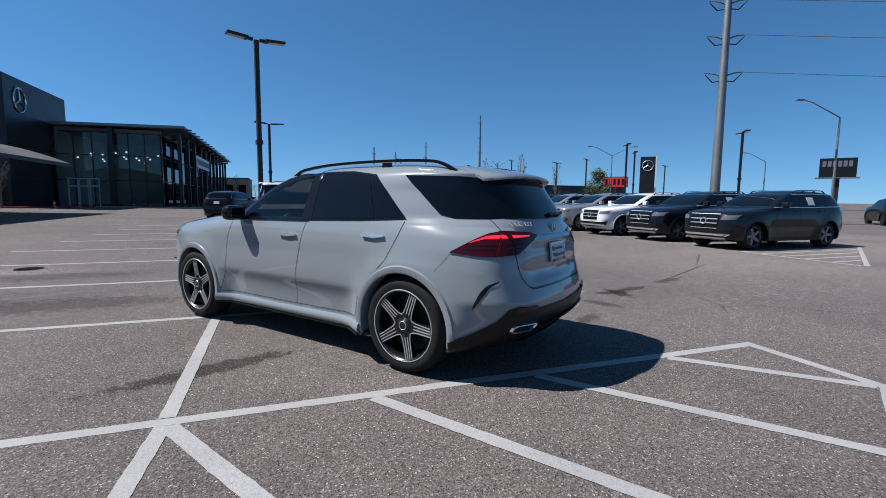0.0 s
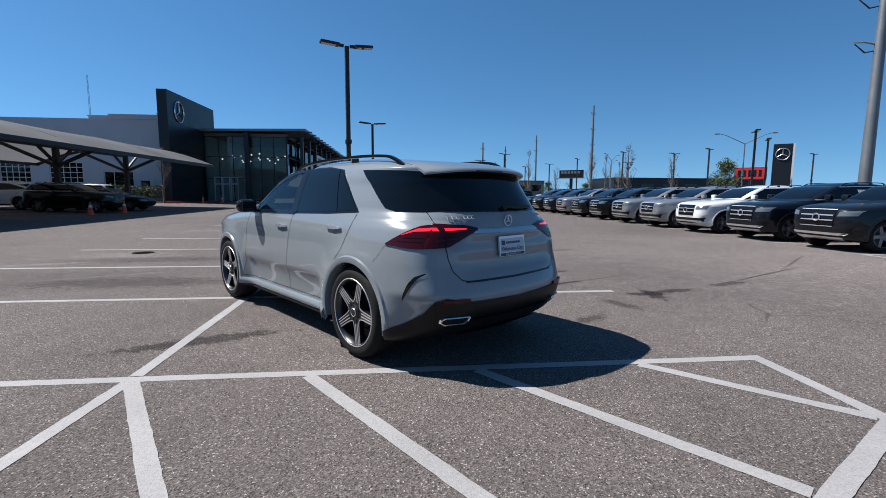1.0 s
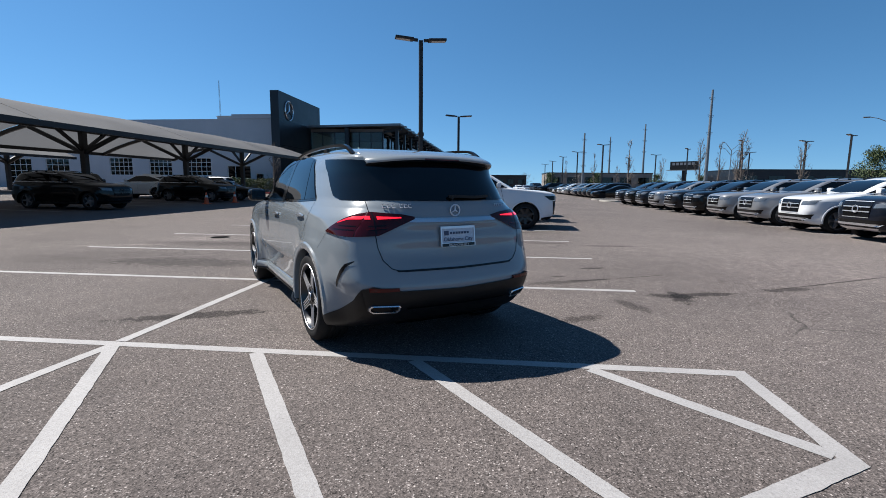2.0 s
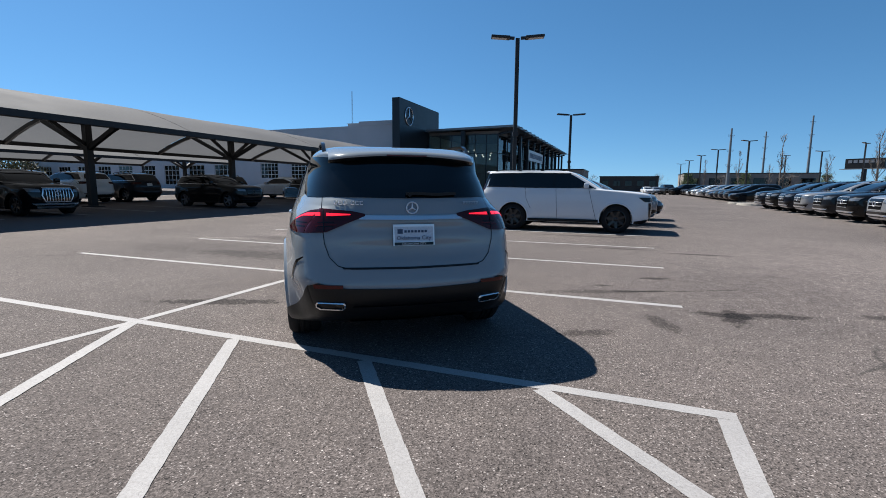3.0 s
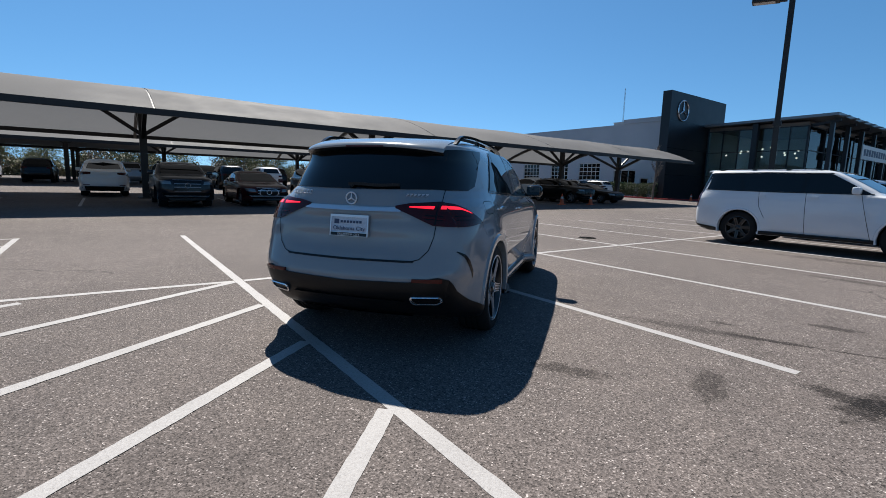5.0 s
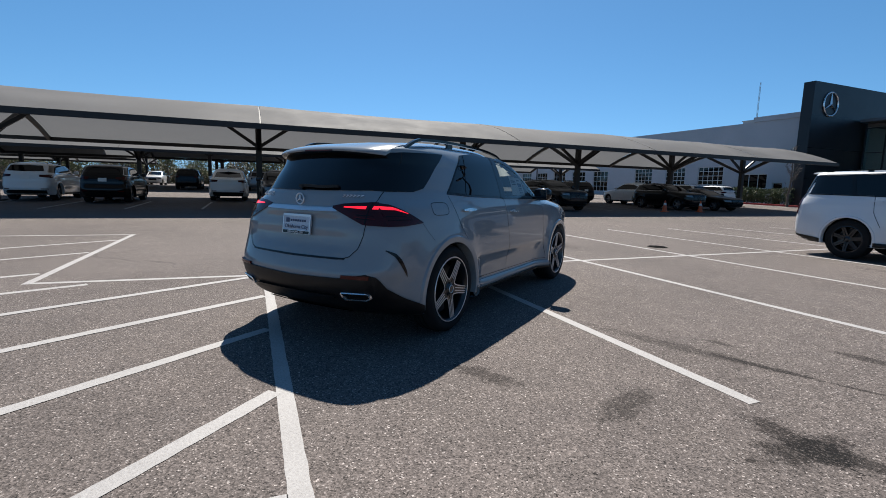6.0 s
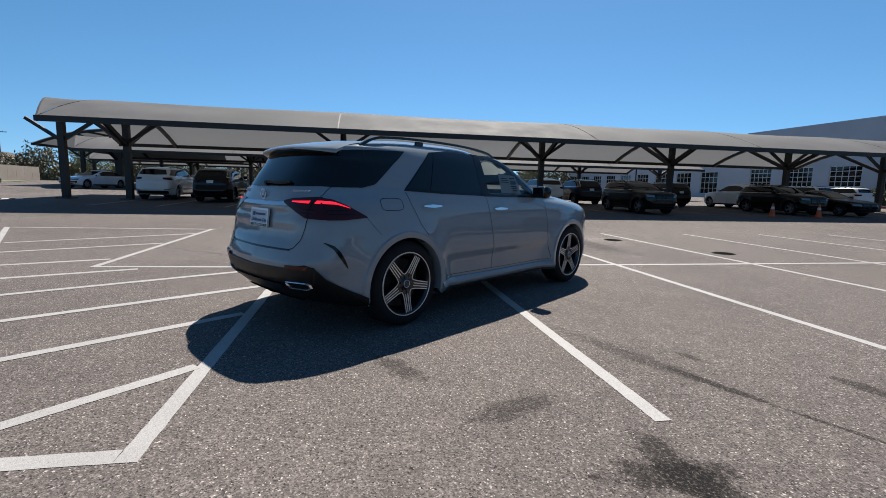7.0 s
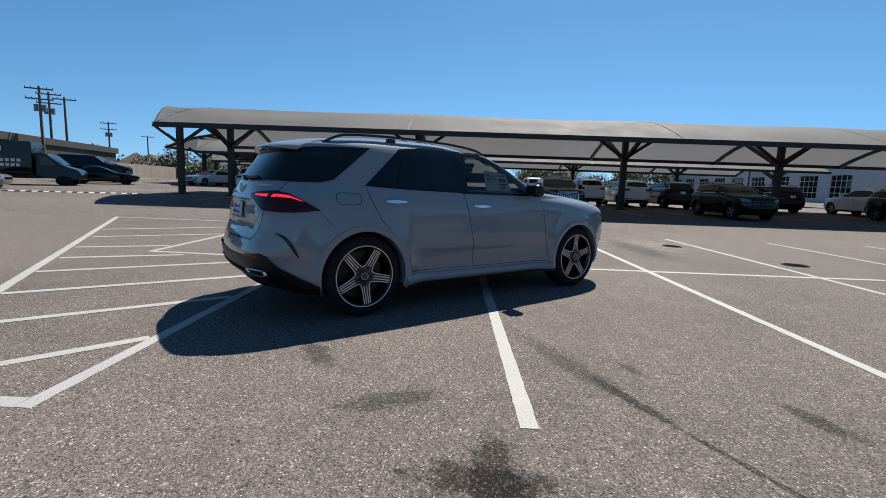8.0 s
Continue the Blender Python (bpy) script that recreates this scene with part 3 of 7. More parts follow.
def showroom():
    e = empty("showroom_building", pose(0, 0, 0), "glass-fronted showroom with oversailing metal roof and dark columns", "building")
    x0, x1, yf, yb, zt = -21.0, -11.6, 58.0, 108.0, 7.9
    # glazed front: posts, transoms and panes
    bm = bmesh.new()
    xs = [-21.0, -19.4, -17.8, -16.2, -14.6, -13.1, -11.6]
    for x in xs:
        bar(bm, (x, yf, 0), (x, yf, zt), 0.09, 0.16)
    for z in (0.1, 2.9, 5.5, zt - 0.08):
        bar(bm, (x0, yf, z), (x1, yf, z), 0.10, 0.08)
    part("curtain_wall_frame", bm, M_DARKPANEL, e)
    for a, b in zip(xs, xs[1:]):
        for c, d in ((0.15, 2.85), (2.95, 5.45), (5.55, zt - 0.12)):
            bm = bmesh.new()
            box(bm, a + 0.05, b - 0.05, yf - 0.01, yf + 0.01, c, d)
            part("pane", bm, M_SHOWGLASS, e)
    # pale entrance doors
    for x in (-19.2, -18.3, -17.35):
        bm = bmesh.new()
        for a, b, c, d in ((x - 0.86, x - 0.74, 0, 3.1), (x - 0.06, x + 0.02, 0, 3.1), (x - 0.74, x - 0.06, 2.2, 2.35), (x - 0.74, x - 0.06, 3.0, 3.1)):
            box(bm, a, b, yf - 0.16, yf - 0.06, c, d)
        part("door", bm, M_WALLWHITE, e, "pale metal-framed glass entrance door")
    # side along the car park
    bm = bmesh.new()
    ys = [yf + 5.0 * k for k in range(11)]
    for y in ys:
        bar(bm, (x1, y, 0), (x1, y, zt), 0.16, 0.12)
    for z in (0.1, 2.9, 5.5, zt - 0.08):
        bar(bm, (x1, yf, z), (x1, yb, z), 0.10, 0.08)
    part("curtain_wall_frame", bm, M_DARKPANEL, e)
    for a, b in zip(ys, ys[1:]):
        bm = bmesh.new()
        box(bm, x1 - 0.01, x1 + 0.01, a + 0.09, b - 0.09, 0.15, zt - 0.12)
        part("pane", bm, M_SHOWGLASS, e)
    for k in range(11):
        bm = bmesh.new()
        bar(bm, (x1 + 1.7, yf + 0.5 + 4.9 * k, 0), (x1 + 1.7, yf + 0.5 + 4.9 * k, 8.0), 0.36, 0.36)
        part("column", bm, M_DARKPANEL, e)
        bm = bmesh.new()
        bar(bm, (x1, yf + 0.5 + 4.9 * k, 7.9), (x1 + 2.3, yf + 0.5 + 4.9 * k, 8.25), 0.16, 0.28)
        part("bracket", bm, M_DARKPANEL, e)
    bm = bmesh.new()
    bar(bm, (-16.0, yf - 0.6, 0), (-16.0, yf - 0.6, 8.3), 0.5, 0.5)
    part("column", bm, M_DARKPANEL, e)
    bm = bmesh.new()
    box(bm, x0, x1, yf + 0.1, yb, zt, zt + 0.35)
    part("fascia", bm, M_SOFFIT, e)
    bm = bmesh.new()
    vs = [bm.verts.new(p) for p in ((x0, yf - 1.2, 8.3), (x1 + 2.5, yf - 1.2, 8.5), (x1 + 2.5, yb + 1, 8.5), (x0, yb + 1, 8.3))]
    vs2 = [bm.verts.new(v.co + Vector((0, 0, 0.26))) for v in vs]
    bm.faces.new(vs[::-1])
    bm.faces.new(vs2)
    for k in range(4):
        bm.faces.new((vs[k], vs[(k + 1) % 4], vs2[(k + 1) % 4], vs2[k]))
    part("roof", bm, M_ROOFMETAL, e)
    for k in range(18):
        bm = bmesh.new()
        box(bm, x1 + 2.5, x1 + 3.1, yf - 0.6 + 2.9 * k, yf + 0.0 + 2.9 * k, 8.42, 8.5)
        part("louvre", bm, M_ROOFMETAL, e)
    bm = bmesh.new()
    box(bm, x1 + 1.9, x1 + 2.0, 68.0, 80.0, 5.1, 6.6)
    sign = part("sign_board", bm, M_WHITEPLAIN, e, "white sign board with dark lettering bars")
    bm = bmesh.new()
    for k in range(11):
        box(bm, x1 + 2.0, x1 + 2.03, 68.7 + 1.0 * k, 69.35 + 1.0 * k, 5.5, 6.2)
    part("lettering", bm, M_INK, sign)
    # inside: floor, back wall and pendant lamps
    bm = bmesh.new()
    box(bm, x0 + 0.1, x1 - 0.1, yf + 0.1, yb, 0.01, 0.06)
    part("floor", bm, M_CONCRETE, e)
    bm = bmesh.new()
    box(bm, x0 + 0.05, x0 + 0.25, yf + 0.1, yb, 0.06, zt)
    box(bm, x0 + 0.25, x1 - 0.1, 72.0, 72.3, 0.06, zt)
    part("inner_wall", bm, M_TANROOM, e)
    for k in range(4):
        for j in range(5):
            bm = bmesh.new()
            bmesh.ops.create_icosphere(bm, subdivisions=1, radius=0.11, matrix=pose(-19.6 + 2.2 * k + 0.7 * (j % 2), 59.6 + 1.9 * j, 5.3 + 0.35 * ((k + j) % 3)))
            part("pendant_lamp", bm, M_LAMPLIT, e, smooth=True)
    bm = bmesh.new()
    box(bm, x0, x1 + 3.2, yf - 2.6, yf - 0.05, 0.0, 0.14)
    part("pavement", bm, M_CONCRETE, e)


showroom()


def far_building(name, x0, x1, y0, y1, z, wall, label, windows=0, face="y"):
    e = empty(name, pose(0, 0, 0), label, "building")
    bm = bmesh.new()
    box(bm, x0, x1, y0, y1, 0, z)
    part("wall", bm, wall, e)
    bm = bmesh.new()
    box(bm, x0 - 0.15, x1 + 0.15, y0 - 0.15, y1 + 0.15, z, z + 0.25)
    part("roof", bm, M_DARKPANEL, e)
    for k in range(windows):
        a = x0 + (x1 - x0) * (k + 0.2) / windows
        b = x0 + (x1 - x0) * (k + 0.8) / windows
        window_unit(e, a, b, z * 0.35, z * 0.75, y0 - 0.06, 2, 1, glassmat=M_TINT)
    return e


far_building("workshop_building", -17.0, -6.0, 118, 135, 5.4, M_BRICK, "low pale workshop with dark ribbon windows", 4)
far_building("warehouse", -4.0, 13.0, 156, 170, 4.5, M_SHED, "long low dark warehouse beyond the car park", 5)
far_building("warehouse", 22, 60, 178, 196, 6.0, M_BRICK, "long low tan warehouse far across the road", 6)
far_building("warehouse", 75, 130, 150, 170, 6.5, M_DARKPANEL, "long low dark warehouse far across the road", 7)


# ---- vehicles ----
SHELLS = {}


class Shell:
    """A car body as a stack of rounded plan outlines. Rows: height, half width, rear end, front end.
    x runs forward from the middle of the wheelbase, y to the car's left."""

    def __init__(self, rows, axles, nr=7.0, nf=7.0, flare=0.02, wheel_r=0.38, bow=0.0):
        self.bow = bow
        self.t = np.array(rows, float)
        self.axles, self.nr, self.nf, self.flare, self.wheel_r = axles, nr, nf, flare, wheel_r
        self.zmax = self.t[-1, 0]

    def level(self, z):
        return [self.smooth(z, k) for k in (1, 2, 3)]

    def smooth(self, z, k):
        """Monotone cubic through the rows."""
        x, y = self.t[:, 0], self.t[:, k]
        z = min(max(z, x[0]), x[-1])
        i = min(max(int(np.searchsorted(x, z)) - 1, 0), len(x) - 2)
        h = np.diff(x)
        d = np.diff(y) / h

        def slope(j):
            if j == 0:
                return d[0]
            if j == len(x) - 1:
                return d[-1]
            return 0.0 if d[j - 1] * d[j] <= 0 else 2 * d[j - 1] * d[j] / (d[j - 1] + d[j])
        u = (z - x[i]) / h[i]
        a, b = slope(i), slope(i + 1)
        return float((2 * u ** 3 - 3 * u ** 2 + 1) * y[i] + (u ** 3 - 2 * u ** 2 + u) * h[i] * a + (-2 * u ** 3 + 3 * u ** 2) * y[i + 1] + (u ** 3 - u ** 2) * h[i] * b)

    def bulge(self, x, z):
        s = 0.0
        for ax in self.axles:
            d = math.hypot(x - ax, z - self.wheel_r)
            fill = max(0.0, self.t[:, 1].max() - self.level(z)[0]) if z < 0.9 else 0.0
            s += (self.flare + fill) * math.exp(-((d - self.wheel_r - 0.06) / 0.13) ** 2)
        return s

    def side(self, x, z):
        w, xr, xf = self.level(z)
        a, n = (abs(xr), self.rear_n(z)) if x < 0 else (abs(xf), self.front_n(z))
        if xf <= 0 or xr >= 0:
            c, h = (xr + xf) / 2, (xf - xr) / 2
            q = min(1.0, abs(x - c) / max(h, 1e-6))
            return w * (1 - q ** 4) ** 0.25
        if self.bow and x < -0.8:
            lo, hi = 0.0, 1.0
            for _ in range(24):
                m = (lo + hi) / 2
                if self.tail(m, xr, n) < x:
                    lo = m
                else:
                    hi = m
            return w * lo + self.bulge(x, z)
        q = min(1.0, abs(x) / max(a, 1e-6))
        return w * (1 - q ** n) ** (1 / n) + self.bulge(x, z)

    def rear_n(self, z):
        """Squareness of the plan at the tail: one number, or a table by height."""
        if isinstance(self.nr, (int, float)):
            return self.nr
        return float(np.interp(z, [p for p, _ in self.nr], [n for _, n in self.nr]))

    def front_n(self, z):
        if isinstance(self.nf, (int, float)):
            return self.nf
        return float(np.interp(z, [p for p, _ in self.nf], [n for _, n in self.nf]))

    def tail(self, q, xr, n):
        s = (1 - q ** n) ** (1 / n)
        return xr * s + self.bow * q * q * s ** 6

    def end(self, y, z, rear=True):
        w, xr, xf = self.level(z)
        n = self.rear_n(z) if rear else self.front_n(z)
        q = min(1.0, abs(y) / w)
        if rear and self.bow:
            return self.tail(q, xr, n)
        return (xr if rear else xf) * (1 - q ** n) ** (1 / n)

    def top(self, x, y):
        lo, hi = 1.0, self.zmax
        for _ in range(28):
            m = (lo + hi) / 2
            if self.side(x, m) > abs(y):
                lo = m
            else:
                hi = m
        return (lo + hi) / 2

    def outline(self, z, n):
        """Half outline from the rear centre along the left side to the front centre."""
        w, xr, xf = self.level(z)
        th = np.linspace(0, math.pi, 721)
        c, s = np.cos(th), np.sin(th)
        if xf <= 0.05 or xr >= -0.05:
            mid, h = (xr + xf) / 2, (xf - xr) / 2
            X = mid - h * np.sign(c) * np.abs(c) ** 0.5
            Y = w * np.abs(s) ** 0.5
        else:
            nr = self.rear_n(z)
            ex = np.where(c > 0, 2 / nr, 2 / self.front_n(z))
            ax = np.where(c > 0, -xr, xf)
            X = -np.sign(c) * ax * np.abs(c) ** ex
            Y = w * np.abs(s) ** ex
            if self.bow:
                q = Y / w
                X = np.where(c > 0, X + self.bow * q * q * np.maximum(0.0, 1 - np.minimum(q, 1.0) ** nr) ** (6 / nr), X)
        d = np.concatenate([[0], np.cumsum(np.hypot(np.diff(X), np.diff(Y)))])
        u = np.linspace(0, d[-1], n)
        X, Y = np.interp(u, d, X), np.interp(u, d, Y)
        if xf > 0.05:
            Y = Y + np.array([self.bulge(x, z) if y > 0.5 * w else 0.0 for x, y in zip(X, Y)])
        Y[0] = Y[-1] = 0.0
        return X, Y

    def grid(self, zs, n, holes=(), cut_arch=0.0, inset=0.0):
        """Vertices and faces of the body; faces inside a wheel arch or a window hole are left out."""
        vs, fs = [], []
        rings = []
        for z in zs:
            X, Y = self.outline(z, n)
            k = (1 - inset / 1.0)
            ring = []
            for x, y in zip(X, Y):
                ring.append(len(vs))
                vs.append((x * k, y * k, z if inset == 0 else z * 0.985))
            for x, y in list(zip(X, Y))[-2:0:-1]:
                ring.append(len(vs))
                vs.append((x * k, -y * k, z if inset == 0 else z * 0.985))
            rings.append(ring)
        m = len(rings[0])
        for a, b in zip(rings, rings[1:]):
            for k in range(m):
                q = (a[k], a[(k + 1) % m], b[(k + 1) % m], b[k])
                cx = sum(vs[i][0] for i in q) / 4
                cy = sum(vs[i][1] for i in q) / 4
                cz = sum(vs[i][2] for i in q) / 4
                if cut_arch and abs(cy) > 0.55 and any(math.hypot(cx - ax, cz - self.wheel_r) < cut_arch for ax in self.axles):
                    continue
                if any(h(cx, cy, cz) for h in holes):
                    continue
                fs.append(q)
        fs.append(tuple(rings[-1]))
        fs.append(tuple(rings[0][::-1]))
        return vs, fs


def inside(poly, x, z):
    r = False
    for (x0, z0), (x1, z1) in zip(poly, poly[1:] + poly[:1]):
        if (z0 > z) != (z1 > z) and x < (x1 - x0) * (z - z0) / (z1 - z0) + x0:
            r = not r
    return r


def resample(pts, n):
    p = np.array(pts, float)
    d = np.concatenate([[0], np.cumsum(np.hypot(*np.diff(p, axis=0).T))])
    u = np.linspace(0, d[-1], n + 1)
    return np.stack([np.interp(u, d, p[:, 0]), np.interp(u, d, p[:, 1])], 1)


def ruled(lo, hi, n, m, put, depth=0.02):
    """A panel between two edge lines, laid on a body by put(a, b, lift), with its rim turned inwards."""
    A, B = resample(lo, n), resample(hi, n)
    bm = bmesh.new()
    g = [[bm.verts.new(put(*(A[i] * (1 - j / m) + B[i] * (j / m)), 0.0)) for i in range(n + 1)] for j in range(m + 1)]
    for j in range(m):
        for i in range(n):
            bm.faces.new((g[j][i], g[j][i + 1], g[j + 1][i + 1], g[j + 1][i]))
    if depth:
        uv = [(A[i], g[0][i]) for i in range(n + 1)]
        uv += [(A[n] * (1 - j / m) + B[n] * (j / m), g[j][n]) for j in range(1, m + 1)]
        uv += [(B[i], g[m][i]) for i in range(n - 1, -1, -1)]
        uv += [(A[0] * (1 - j / m) + B[0] * (j / m), g[j][0]) for j in range(m - 1, 0, -1)]
        inner = [bm.verts.new(put(*p, -depth)) for p, _ in uv]
        k = len(uv)
        for i in range(k):
            try:
                bm.faces.new((uv[i][1], inner[i], inner[(i + 1) % k], uv[(i + 1) % k][1]))
            except ValueError:
                pass
    return bm


def ribbon(pts, put, w=0.006, steps=30):
    """A thin strip along a line on the body (a shut line or a trim)."""
    P = resample(pts, steps)
    bm = bmesh.new()
    prev = None
    for i in range(len(P)):
        d = P[min(i + 1, len(P) - 1)] - P[max(i - 1, 0)]
        d = d / max(1e-9, np.hypot(*d))
        s = np.array([-d[1], d[0]]) * w / 2
        a, b = bm.verts.new(put(*(P[i] + s), 0.0)), bm.verts.new(put(*(P[i] - s), 0.0))
        if prev:
            bm.faces.new((prev[0], prev[1], b, a))
        prev = (a, b)
    return bm


def revolve(profile, n, flip=1):
    """A ring about the y axis from (radius, y) points."""
    bm = bmesh.new()
    rings = [[bm.verts.new((r * math.cos(2 * math.pi * k / n), flip * y, r * math.sin(2 * math.pi * k / n))) for k in range(n)] for r, y in profile]
    for a, b in zip(rings, rings[1:]):
        for k in range(n):
            bm.faces.new((a[k], a[(k + 1) % n], b[(k + 1) % n], b[k]))
    return bm


def wheel(parent, x, y, r, rim_r, side, style, n=44, turn=0):
    """tyre, rim, spokes, hub; side 1 faces the car's left."""
    w = 0.275
    o = side
    e = new("wheel")
    e.parent = parent
    e.empty_display_size = 0.1
    e.matrix_basis = pose(x, y, r, 0, turn, 0)
    half = w / 2
    prof = [(rim_r, -half * 0.9), (rim_r + 0.02, -half), (r - 0.035, -half * 0.98), (r - 0.008, -half * 0.78), (r, -half * 0.55)]
    if style == "hero":
        for g in (-0.33, 0.0, 0.33):
            prof += [(r, half * (g - 0.08)), (r - 0.009, half * (g - 0.06)), (r - 0.009, half * (g + 0.06)), (r, half * (g + 0.08))]
    prof += [(r, half * 0.55), (r - 0.008, half * 0.78), (r - 0.035, half * 0.98), (rim_r + 0.045, half), (rim_r + 0.03, half * 1.015), (rim_r + 0.004, half * 0.96), (rim_r, half * 0.88)]
    part("tyre", revolve(prof, n, o), M_RUBBER, e, smooth=True, sharp=50)
    part("rim", revolve([(rim_r + 0.002, half * 0.95), (rim_r - 0.012, half * 0.97), (rim_r - 0.022, half * 0.90), (rim_r - 0.035, half * 0.55), (rim_r - 0.05, -half * 0.8), (0.06, -half * 0.85)], n, o), M_RIMBLACK, e, smooth=True, sharp=40)
    face = half * 0.86
    if style in ("hero", "five"):
        part("rim_lip", revolve([(rim_r + 0.002, half * 0.945), (rim_r - 0.001, half * 0.985), (rim_r - 0.007, half * 0.98), (rim_r - 0.009, half * 0.94)], n, o), M_ALLOY if style == "hero" else M_RIMGREY, e, "bright machined rim edge", smooth=True, sharp=40)
    count = 5 if style in ("hero", "five") else 7
    spoke_mat = M_RIMBLACK if style in ("hero", "black") else M_RIMGREY
    for k in range(count):
        a0 = 2 * math.pi * k / count + math.pi / 2
        # twin-bar spoke: two arms on a dark web, opening towards the rim
        ca, sa = math.cos(a0), math.sin(a0)

        def at(rad, off, dep):
            return (rad * ca - off * sa, o * dep, rad * sa + off * ca)
        hub_d, rim_d = face - 0.016, face + 0.001
        bm = bmesh.new()
        r0, r1 = 0.045, rim_r - 0.008
        for s in (-1, 1):
            bar(bm, at(r0, s * 0.024, hub_d - 0.022), at(r1, s * 0.018, rim_d - 0.022), 0.034, 0.044, up=(0, o, 0))
        bar(bm, at(r0, 0, hub_d - 0.03), at(r1, 0, rim_d - 0.034), 0.05, 0.03, up=(0, o, 0))
        sp = part("spoke", bm, spoke_mat, e)
        if style == "hero":
            # bright edges that sweep round into the next spoke, and two fine inner lines
            bm = bmesh.new()
            for s in (-1, 1):
                edge = [(r1 - 0.002, 0.031), (0.19, 0.033), (0.130, 0.036), (0.100, 0.040), (0.082, 0.046), (0.070, 0.051)]
                for (ra, oa), (rb, ob) in zip(edge, edge[1:]):
                    da, db = (hub_d + (rim_d - hub_d) * (q - r0) / (r1 - r0) + 0.0025 for q in (ra, rb))
                    bar(bm, at(ra, s * oa, da), at(rb, s * ob, db), 0.0068, 0.005, up=(0, o, 0))
                bar(bm, at(0.098, s * 0.0125, hub_d + 0.006), at(r1 - 0.004, s * 0.0105, rim_d + 0.0025), 0.0072, 0.005, up=(0, o, 0))
            part("machined_face", bm, M_ALLOY, sp, "bright machined spoke edges")
    part("hub", revolve([(0.001, face + 0.006), (0.032, face + 0.005), (0.040, face - 0.003), (0.075, face - 0.022), (0.085, face - 0.06)], 24, o), spoke_mat, e, smooth=True, sharp=30)
    if style == "hero":
        part("hub_cap", revolve([(0.030, face + 0.0065), (0.034, face + 0.009), (0.037, face + 0.004)], 24, o), M_ALLOY, e, smooth=True)
        bm = bmesh.new()
        for k in range(5):
            a = 2 * math.pi * (k + 0.5) / 5 + math.pi / 2
            bmesh.ops.create_cone(bm, cap_ends=True, segments=6, radius1=0.010, radius2=0.010, depth=0.016, matrix=pose(0.056 * math.cos(a), o * (face - 0.012), 0.056 * math.sin(a), 90))
        part("wheel_bolts", bm, M_STEEL, e)
    part("brake_disc", revolve([(0.02, -0.005), (rim_r * 0.78, -0.005), (rim_r * 0.78, 0.012), (0.02, 0.012)], n, o), M_GALV if style == "five" else M_STEEL, e, smooth=True, sharp=30)
    return e


def seat(parent, x, y, z, rear=False):
    bm = bmesh.new()
    box(bm, x - 0.25, x + 0.27, y - 0.25, y + 0.25, z - 0.12, z + 0.06, bevel=0.05)
    part("seat_cushion", bm, M_SEAT, parent, smooth=True)
    bm = bmesh.new()
    box(bm, -0.07, 0.07, -0.24, 0.24, 0, 0.62, pose(x - 0.24, y, z, 0, -14, 0), bevel=0.05)
    box(bm, -0.05, 0.05, -0.13, 0.13, 0.66, 0.86, pose(x - 0.24, y, z, 0, -14, 0), bevel=0.04)
    part("seat_back", bm, M_SEAT, parent, smooth=True)


def arch_lips(sh, car, paint, r_in, r_out, lift=0.012):
    for ax in sh.axles:
        for s in (1, -1):
            bm = bmesh.new()
            rows = []
            n = 40
            a0, a1 = radians(-14), radians(194)
            for i in range(n + 1):
                a = a0 + (a1 - a0) * i / n
                row = []
                for rad, dl in ((r_in, -0.10), (r_in, lift - 0.004), (r_in + 0.010, lift), (r_out - 0.012, lift), (r_out, -0.002)):
                    x, z = ax + rad * math.cos(a), sh.wheel_r + rad * math.sin(a)
                    z = max(z, 0.25)
                    row.append(bm.verts.new((x, s * (sh.side(x, max(z, sh.t[0, 0])) + dl), z)))
                rows.append(row)
            for p, q in zip(rows, rows[1:]):
                for k in range(4):
                    bm.faces.new((p[k], p[k + 1], q[k + 1], q[k]))
            part("arch_lip", bm, paint, car, smooth=True, sharp=50)
            bm = bmesh.new()
            rows = []
            for i in range(n + 1):
                a = a0 + (a1 - a0) * i / n
                x, z = ax + (r_in + 0.012) * math.cos(a), max(0.25, sh.wheel_r + (r_in + 0.012) * math.sin(a))
                y = sh.side(x, max(z, sh.t[0, 0]))
                rows.append((bm.verts.new((x, s * (y - 0.02), z)), bm.verts.new((x, s * (y - 0.42), z))))
            for p, q in zip(rows, rows[1:]):
                bm.faces.new((p[0], p[1], q[1], q[0]))
            part("wheel_liner", bm, M_PLASTIC, car)


SUV_ROWS = [
    (0.24, 0.860, -2.14, 2.05), (0.30, 0.905, -2.29, 2.22), (0.40, 0.930, -2.40, 2.32), (0.50, 0.927, -2.450, 2.36), (0.62, 0.943, -2.455, 2.365),
    (0.74, 0.945, -2.430, 2.36), (0.86, 0.943, -2.400, 2.34), (0.94, 0.940, -2.395, 2.30), (1.00, 0.936, -2.382, 2.20), (1.05, 0.930, -2.372, 2.00),
    (1.09, 0.922, -2.362, 1.74), (1.12, 0.914, -2.352, 1.40), (1.15, 0.905, -2.342, 1.03), (1.20, 0.890, -2.325, 0.92), (1.30, 0.855, -2.265, 0.74),
    (1.42, 0.808, -2.180, 0.50), (1.52, 0.765, -2.110, 0.27), (1.585, 0.725, -2.065, 0.09), (1.625, 0.690, -2.010, -0.03), (1.655, 0.645, -1.92, -0.13),
    (1.685, 0.560, -1.75, -0.27), (1.705, 0.45, -1.50, -0.42), (1.718, 0.30, -1.22, -0.56), (1.724, 0.12, -0.98, -0.70)]
